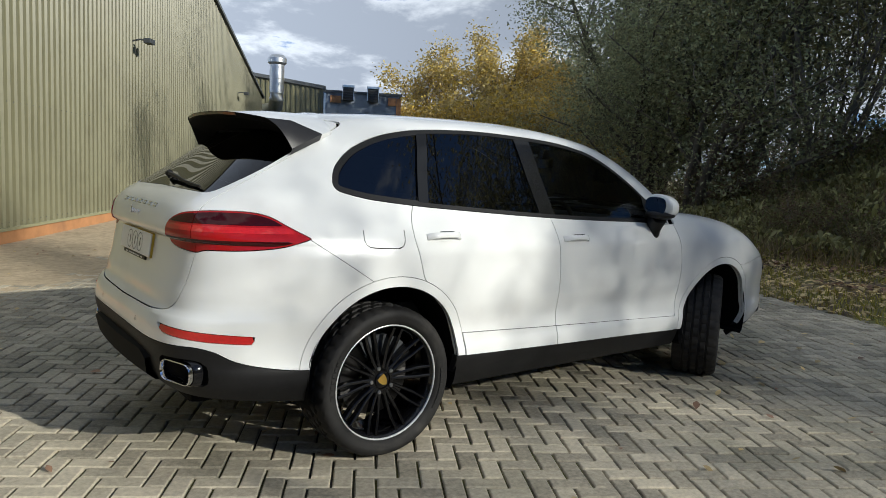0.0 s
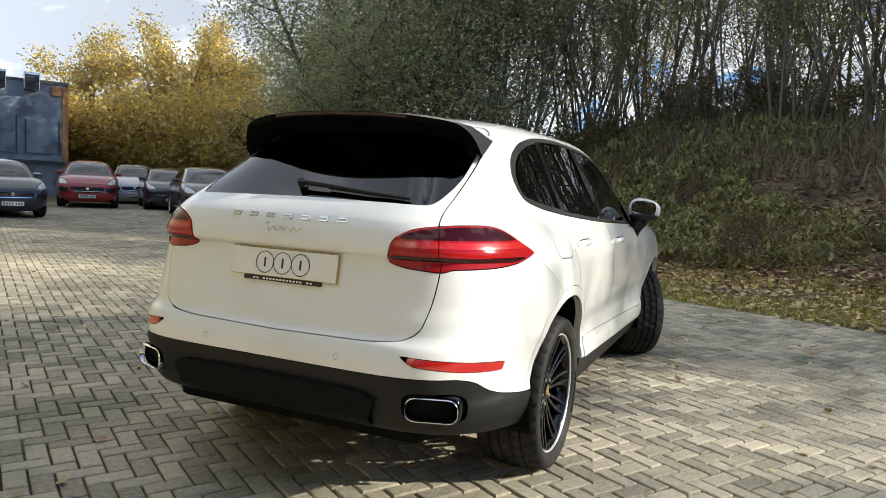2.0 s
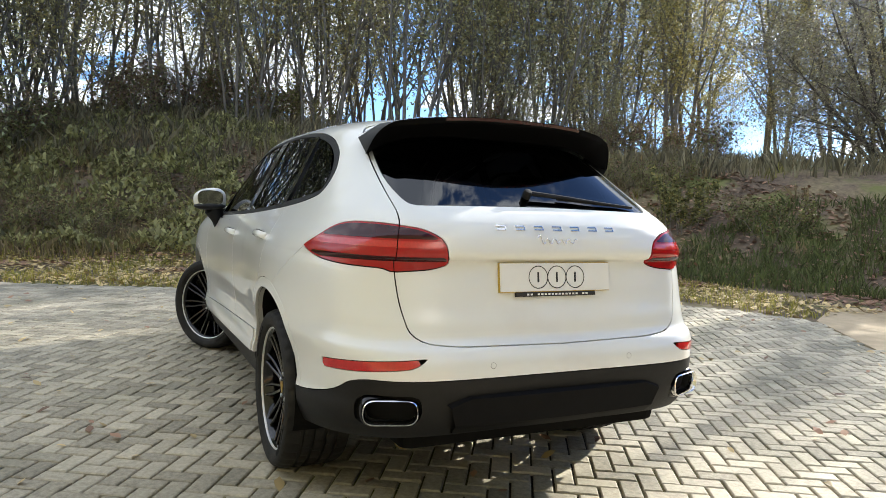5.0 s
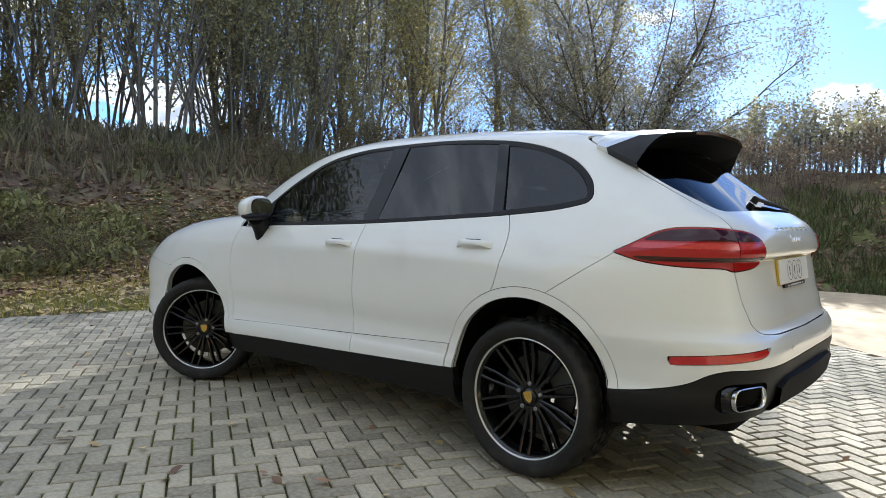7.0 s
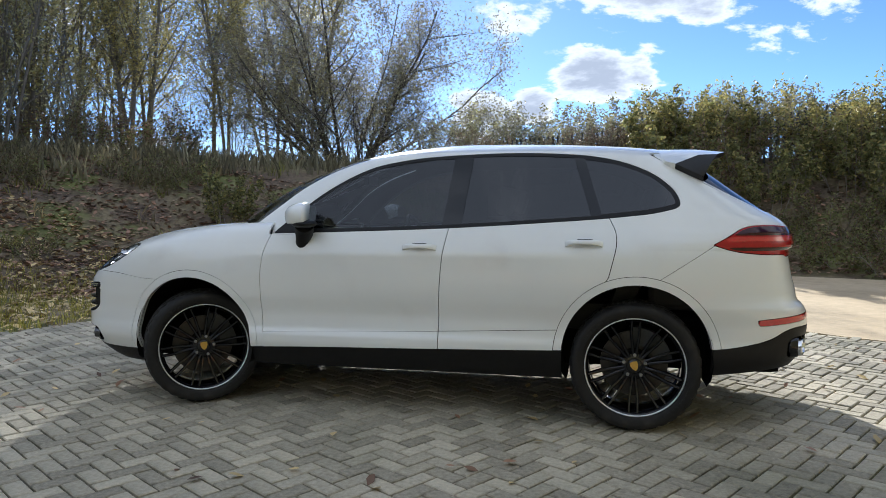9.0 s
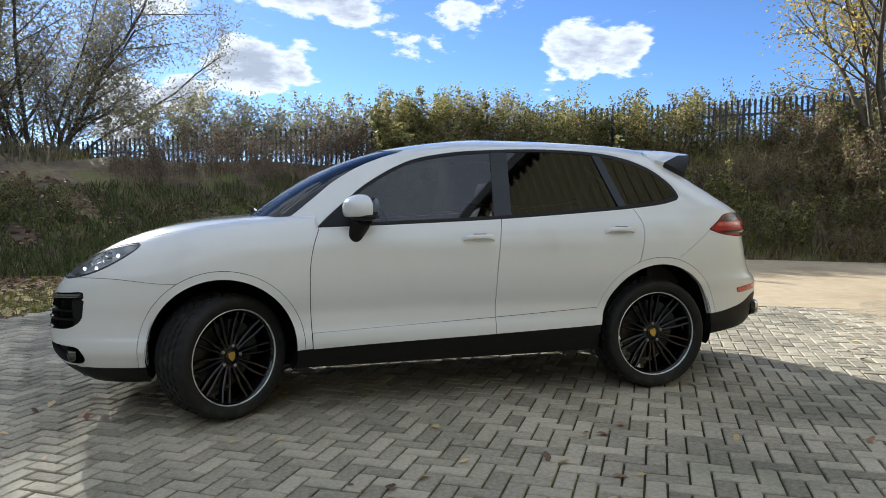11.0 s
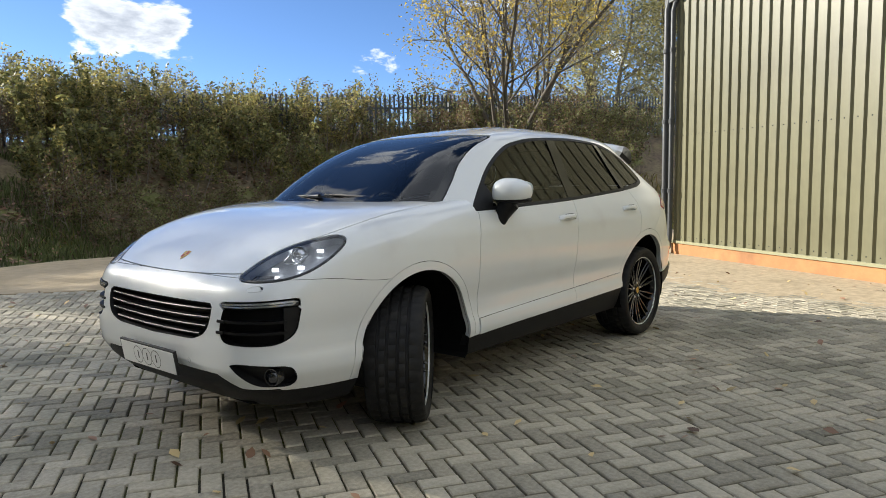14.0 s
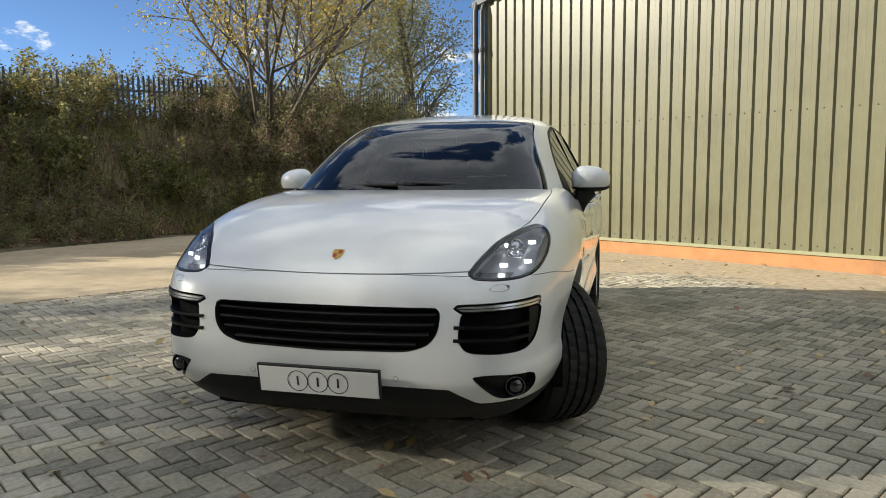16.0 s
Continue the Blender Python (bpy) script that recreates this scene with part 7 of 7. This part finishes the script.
def build_fence():
    A, B = Vector((7.0, -19.2, 0)), Vector((-25.0, -6.9, 0))
    d = (B - A); n = int(d.length / .155); d.normalize()
    ang = math.degrees(math.atan2(d.y, d.x))
    f = empty("palisade_fence", pose(A.x, A.y, 0, 0, 0, ang))
    tagged(f, "grey steel palisade fence along the top of the bank", "fence", kind="structure")

    def top(s):
        return 3.15 + .044 * s
    w, h, t = .034, 2.25, .012
    prof = [(-w, 0), (0, -t), (w, 0)]
    V = [(x, y, 0) for x, y in prof] + [(x, y, h - .14) for x, y in prof] + [(-w * .9, 0, h - .02), (0, -t, h), (w * .9, 0, h - .02), (-w * .35, 0, h - .12), (w * .35, 0, h - .12)]
    F = [(0, 1, 4, 3), (1, 2, 5, 4), (3, 4, 7), (4, 5, 7), (3, 7, 6), (5, 8, 7)]
    me = bpy.data.meshes.new("pale"); me.from_pydata(V, [], F); me.materials.append(M_FENCE)
    for k in range(n):
        s = k * .155
        o = new("pale", me); o.parent = f; o.matrix_local = pose(s, 0, top(s) - h)
    for k in range(0, n, 18):
        s = k * .155
        bm = bmesh.new(); box(bm, s - .05, s + .05, .02, .12, top(s) - h - 1.0, top(s) - .25); part("post", bm, M_FENCE, f)
    L = n * .155
    for dz in (-.45, -1.75):
        bm = bmesh.new()
        vs = [bm.verts.new((x, y, top(x) + dz + z)) for x in (0, L) for y, z in ((.0, 0), (.05, 0), (.05, .05), (.0, .05))]
        for q in range(4):
            bm.faces.new((vs[q], vs[(q + 1) % 4], vs[4 + (q + 1) % 4], vs[4 + q]))
        bmesh.ops.recalc_face_normals(bm, faces=bm.faces)
        part("rail", bm, M_FENCE, f)


build_fence()


# ---- parked cars ----
def parked_car(name, label, paint, x, y, heading, sc=(1, 1, 1), tall=1.0):
    """A simpler car on the same kind of skin; its nose stands at (x, y)."""
    car = empty(name)
    tagged(car, label, "car", group="parked cars")
    us = np.linspace(-2, 2, 121)
    low = Sheet.grid(us, np.concatenate([np.arange(.22, 1.1, .055), np.arange(1.10, 1.19, .015)]), False)
    upp = Sheet.grid(us, np.concatenate([np.arange(1.085, 1.60, .04), np.arange(1.60, 1.704, .013)]), True)
    low = low.split(f_top)[0].split(f_cowl)[1]
    for c in (ARCH_F, ARCH_R):
        low = low.split(f_arch(c, ARCH_RAD))[1]
    head, low = low.split(f_head, .004)
    vent, low = low.split(f_vent, .003)
    grille, low = low.split(f_grille, .003)
    tail, low = low.split(f_tail, .004)
    fdoor, low = low.split(f_fdoor, .004)
    rdoor, low = low.split(f_rdoor, .004)
    hood, low = low.split(f_hood, .004)
    upp = upp.split(f_up)[1].split(lambda P: np.where(P[:, 0] > .80, P[:, 2] - 1.135, P[:, 2] - 1.0))[1]
    dlo, upp = upp.split(side_only(f_dlo), .002)
    screen, upp = upp.split(f_screen, .003)
    rg, upp = upp.split(f_rg, .003)
    low.mesh("body", paint, car, lip=.02, parts=[upp])
    hood.mesh("bonnet", paint, car)
    for a, b in zip(halves(fdoor), halves(rdoor)):
        a.mesh("door", paint, car); b.mesh("door", paint, car)
    screen.mesh("windscreen", M_GLASS_P, car, lift=-.004, lip=0)
    rg.mesh("rear_window", M_GLASS_P, car, lift=-.004, lip=0)
    for h in halves(dlo):
        h.mesh("side_window", M_GLASS_P, car, lift=-.004, lip=0)
    for h in halves(head):
        h.mesh("headlight", M_HEADP, car, lift=-.004, lip=.01)
    for h in halves(tail):
        h.mesh("tail_light", M_RED, car, lift=.002, lip=.01)
    for h in halves(vent):
        h.mesh("side_intake", M_INK, car, lift=-.03, lip=-.03)
    g = grille.mesh("grille", M_INK, car, lift=-.03, lip=-.03)
    for z in (.60, .65, .70):
        grille.split(lambda P: np.abs(P[:, 2] - z) - .008)[0].mesh("slat", M_CHROME, g, lift=-.01, lip=.02)
    bm = bmesh.new(); box(bm, 2.325, 2.335, -.26, .26, .375, .485); pl = part("number_plate", bm, M_PLATE, car)
    for k in range(7):
        yy = -.20 + k * .062 + (.03 if k > 3 else 0)
        bm = bmesh.new(); box(bm, 2.335, 2.338, yy - .018, yy + .018, .40, .46); part("bar", bm, M_INK, pl)
    bm = bmesh.new(); lathe(bm, [(.001, 0), (.05, 0), (.055, -.01)], 18, "x", Matrix.Translation((2.31, 0, .69))); part("badge", bm, M_CHROME, car)
    bm = bmesh.new(); box(bm, -2.2, 2.15, -.80, .80, .24, .60, bevel=.05); part("underbody", bm, M_SHELL, car)
    bm = bmesh.new(); box(bm, -1.9, 1.0, -.70, .70, .60, 1.06, bevel=.05); part("cabin", bm, M_SHELL, car)
    for s in (1, -1):
        bm = bmesh.new(); box(bm, .46, .60, s * .97 - .11, s * .97 + .11, 1.15, 1.28, bevel=.04); part("door_mirror", bm, paint, car, smooth=True)
        for xx in (-1.443, 1.345):
            bm = bmesh.new(); lathe(bm, [(.24, -.1), (.30, -.12), (.35, -.1), (.362, 0), (.35, .1), (.30, .125), (.25, .12)], 28, "y", Matrix.Translation((xx, s * .83, .362))); w = part("tyre", bm, M_RUBBER, car, smooth=True)
            bm = bmesh.new(); lathe(bm, [(.25, .11 * s), (.22, .09 * s), (.08, .085 * s), (.06, .11 * s), (.001, .11 * s)], 10, "y", Matrix.Translation((xx, s * .83, .362))); part("rim", bm, M_STEEL, w)
    h = radians(heading)
    L = 2.34 * sc[0]
    car.matrix_world = pose(x - L * math.cos(h), y - L * math.sin(h), float(rise(x - L * math.cos(h), y - L * math.sin(h))) - .02, 0, 0, heading) @ Matrix.Diagonal((sc[0], sc[1], sc[2], 1))
    return car


M_GLASS_P = mat("dark_car_glass", (0.012, 0.014, 0.016), rough=0.03, spec=0.9)
M_HEADP = mat("clear_headlight", (0.45, 0.47, 0.5), rough=0.12, metal=0.5, var=0.2, scale=15)


def paint(name, c):
    return mat(name, c, rough=0.3, coat=1.0, var=0.05, scale=3)


NAVY, BLACKP, RED, WHITE, GREY, BLUEP = (paint("navy_paint", (0.012, 0.018, 0.045)), paint("black_paint", (0.012, 0.012, 0.016)), paint("red_paint", (0.30, 0.012, 0.02)), paint("pale_paint", (0.72, 0.72, 0.72)), paint("grey_paint", (0.16, 0.18, 0.21)), paint("dark_blue_paint", (0.02, 0.025, 0.04)))
for kind, label, coat_, px, py, head, size in (
        ("parked_suv", "large navy blue SUV parked beside the cladding", NAVY, 4.08, 14.8, -93.5, (1.0, 1.0, .95)),
        ("parked_suv", "black SUV parked close to the building", BLACKP, 6.1, 19.0, -96, (.98, .98, .93)),
        ("parked_hatchback", "dark grey hatchback parked behind other cars", GREY, 7.7, 21.6, -100, (.85, .93, .86)),
        ("parked_hatchback", "dark blue hatchback facing the yard on the paving", BLUEP, 6.6, 14.95, -112, (.83, .93, .88)),
        ("parked_estate", "silver grey estate car parked behind the hatchback", GREY, 8.6, 19.2, -112, (.95, .95, .93)),
        ("parked_hatchback", "white hatchback between parked cars", WHITE, 10.1, 20.2, -118, (.84, .92, .86)),
        ("parked_suv", "bright red SUV parked in the yard", RED, 11.55, 18.55, -130, (.95, .98, .95)),
        ("parked_hatchback", "white car parked beside the red one", WHITE, 15.3, 20.6, -130, (.88, .93, .93)),
        ("parked_hatchback", "dark saloon parked near the trees", BLUEP, 13.5, 16.75, -128, (.88, .93, .88)),
        ("parked_suv", "black SUV parked at the end of the row", BLACKP, 10.9, 12.4, -128, (.93, .98, .92))):
    parked_car(kind, label, coat_, px, py, head, size)


# ---- block paving in herringbone, laid parallel to the building ----
M_BLOCK = mat("grey_block", (0.42, 0.375, 0.285), rough=0.85, island=0.29, var=0.27, scale=38, second=(0.265, 0.245, 0.18), sec_scale=1.1, sec_lo=0.42, sec_hi=0.70, bump=0.35, bscale=140)
M_BLOCKP = mat("grey_block_piece", (0.42, 0.375, 0.285), rough=0.85, obj=0.29, var=0.27, scale=38, second=(0.265, 0.245, 0.18), sec_scale=1.1, sec_lo=0.42, sec_hi=0.70, bump=0.35, bscale=140)
M_SAND = mat("washed_sand", (0.45, 0.36, 0.24), rough=0.95, var=0.25, scale=10, second=(0.36, 0.29, 0.19), sec_scale=1.3, bump=0.3)
M_JOINT = mat("mossy_joint_sand", (0.036, 0.032, 0.022), rough=0.95, var=0.4, scale=14, second=(0.12, 0.12, 0.025), sec_scale=0.8, sec_lo=0.38, sec_hi=0.58, bump=0.4)
U = 0.0985
PICK = (1.35, 1.9, 1.28)


def build_paving():
    a = radians(WALL_A)
    ca, sa = math.cos(a), math.sin(a)
    bed = bmesh.new()
    bed.faces.new([bed.verts.new((x, y, -.016)) for x, y in PAVE])
    bmesh.ops.triangulate(bed, faces=bed.faces)
    bmesh.ops.subdivide_edges(bed, edges=bed.edges, cuts=11, use_grid_fill=True)
    for v in bed.verts:
        v.co.z += float(rise(v.co.x, v.co.y)) - (.02 if v.co.y > 6 else 0)
    b = part("paving", bed, M_JOINT, None)
    tagged(b, "weathered grey herringbone block paving with mossy joints", "paving", kind="structure")
    # sand washed over the blocks along the foot of the wall
    st = np.arange(-.4, 30, .35)
    reach = 2.7 + .45 * np.sin(.9 * st) + .25 * np.sin(2.3 * st + 1) + .1 * np.sin(6.1 * st)
    lay = np.linspace(0, 1, 7)
    lx, ly = np.repeat(st[:, None], 7, 1), -.06 - reach[:, None] * lay[None]
    wx, wy = WALL_O.x + ca * lx - sa * ly, WALL_O.y + sa * lx + ca * ly
    wz = .006 - .020 * lay[None] ** 3 + .0012 * np.sin(5.3 * lx) * np.sin(4.1 * ly) + rise(wx, wy)
    i = (np.arange(len(st) - 1)[:, None] * 7 + np.arange(6)[None]).ravel()
    tagged(link("joint_sand", np.stack([wx, wy, wz], -1).reshape(-1, 3), np.stack([i, i + 1, i + 8, i + 7], 1).tolist(), M_SAND, b, "tan sand washed over the blocks"), kind="stuff")
    rng = np.random.default_rng(3)
    n = 420
    I, J = np.meshgrid(np.arange(-n, n), np.arange(-n, n), indexing="ij")
    C = (I - J) % 4
    V, F, V2, F2 = [], [], [], []
    g = .0054
    solo = []
    for want, (lx, ly) in ((0, (2, 1)), (3, (1, 2))):
        k = C == want
        x0, y0 = I[k] * U, J[k] * U
        cx, cy = x0 + lx * U / 2, y0 + ly * U / 2
        X, Y = ca * cx - sa * cy, sa * cx + ca * cy
        ok = in_poly(X, Y, PAVE)
        cx, cy, X, Y = cx[ok], cy[ok], X[ok], Y[ok]
        d = np.hypot(X, Y)
        hx, hy = lx * U / 2 - g, ly * U / 2 - g
        near = d < 8.5
        pick = near & (np.hypot(X - PICK[0], Y - PICK[1]) < PICK[2])
        for cxx, cyy in zip(cx[pick], cy[pick]):
            solo.append((cxx, cyy, lx, ly))
        m = near & ~pick
        q = int(m.sum())
        ch = .006
        tilt = rng.normal(0, .006, (q, 2)); dz = rng.normal(0, .0014, q); rot = rng.normal(0, .006, q)
        loc = np.array([[-hx + ch, -hy + ch, 0], [hx - ch, -hy + ch, 0], [hx - ch, hy - ch, 0], [-hx + ch, hy - ch, 0], [-hx, -hy, -.005], [hx, -hy, -.005], [hx, hy, -.005], [-hx, hy, -.005], [-hx, -hy, -.02], [hx, -hy, -.02], [hx, hy, -.02], [-hx, hy, -.02]])
        px = loc[None, :, 0] - rot[:, None] * loc[None, :, 1] + cx[m][:, None]
        py = loc[None, :, 1] + rot[:, None] * loc[None, :, 0] + cy[m][:, None]
        pz = loc[None, :, 2] + dz[:, None] + tilt[:, :1] * loc[None, :, 0] + tilt[:, 1:] * loc[None, :, 1]
        W = np.stack([ca * px - sa * py, sa * px + ca * py, pz], -1).reshape(-1, 3)
        W[:, 2] += rise(W[:, 0], W[:, 1])
        fl = np.array([[0, 1, 2, 3], [4, 5, 1, 0], [5, 6, 2, 1], [6, 7, 3, 2], [7, 4, 0, 3], [8, 9, 5, 4], [9, 10, 6, 5], [10, 11, 7, 6], [11, 8, 4, 7]])
        F.append((fl[None] + (np.arange(q) * 12)[:, None, None] + (sum(len(v) for v in V))).reshape(-1, 4))
        V.append(W)
        m = ~near & (d < 26)
        q = int(m.sum())
        loc = np.array([[-hx, -hy], [hx, -hy], [hx, hy], [-hx, hy]])
        px, py = loc[None, :, 0] + cx[m][:, None], loc[None, :, 1] + cy[m][:, None]
        W = np.stack([ca * px - sa * py, sa * px + ca * py, np.repeat(rng.normal(-.001, .001, q)[:, None], 4, 1)], -1).reshape(-1, 3)
        W[:, 2] += rise(W[:, 0], W[:, 1])
        F2.append((np.arange(4)[None] + (np.arange(q) * 4)[:, None] + sum(len(v) for v in V2)))
        V2.append(W)
    o = link("blocks", np.concatenate(V), np.concatenate(F).tolist(), M_BLOCK, b)
    tagged(o, kind="stuff")
    o = link("far_blocks", np.concatenate(V2), np.concatenate(F2).tolist(), M_BLOCK, b)
    tagged(o, kind="stuff")
    # single blocks beside the car's front wheel
    hx, hy, ch = U - g, U / 2 - g, .006
    loc = [(-hx + ch, -hy + ch, 0), (hx - ch, -hy + ch, 0), (hx - ch, hy - ch, 0), (-hx + ch, hy - ch, 0), (-hx, -hy, -.005), (hx, -hy, -.005), (hx, hy, -.005), (-hx, hy, -.005), (-hx, -hy, -.02), (hx, -hy, -.02), (hx, hy, -.02), (-hx, hy, -.02)]
    me = bpy.data.meshes.new("block")
    me.from_pydata(loc, [], [(0, 1, 2, 3), (4, 5, 1, 0), (5, 6, 2, 1), (6, 7, 3, 2), (7, 4, 0, 3), (8, 9, 5, 4), (9, 10, 6, 5), (10, 11, 7, 6), (11, 8, 4, 7)])
    me.materials.append(M_BLOCKP)
    r = random.Random(4)
    for cxx, cyy, lx, ly in solo:
        o = new("block", me)
        o.parent = b
        o.matrix_local = pose(ca * cxx - sa * cyy, sa * cxx + ca * cyy, r.gauss(0, .0014), r.gauss(0, .35), r.gauss(0, .35), WALL_A + (0 if lx == 2 else 90) + r.gauss(0, .35))


build_paving()
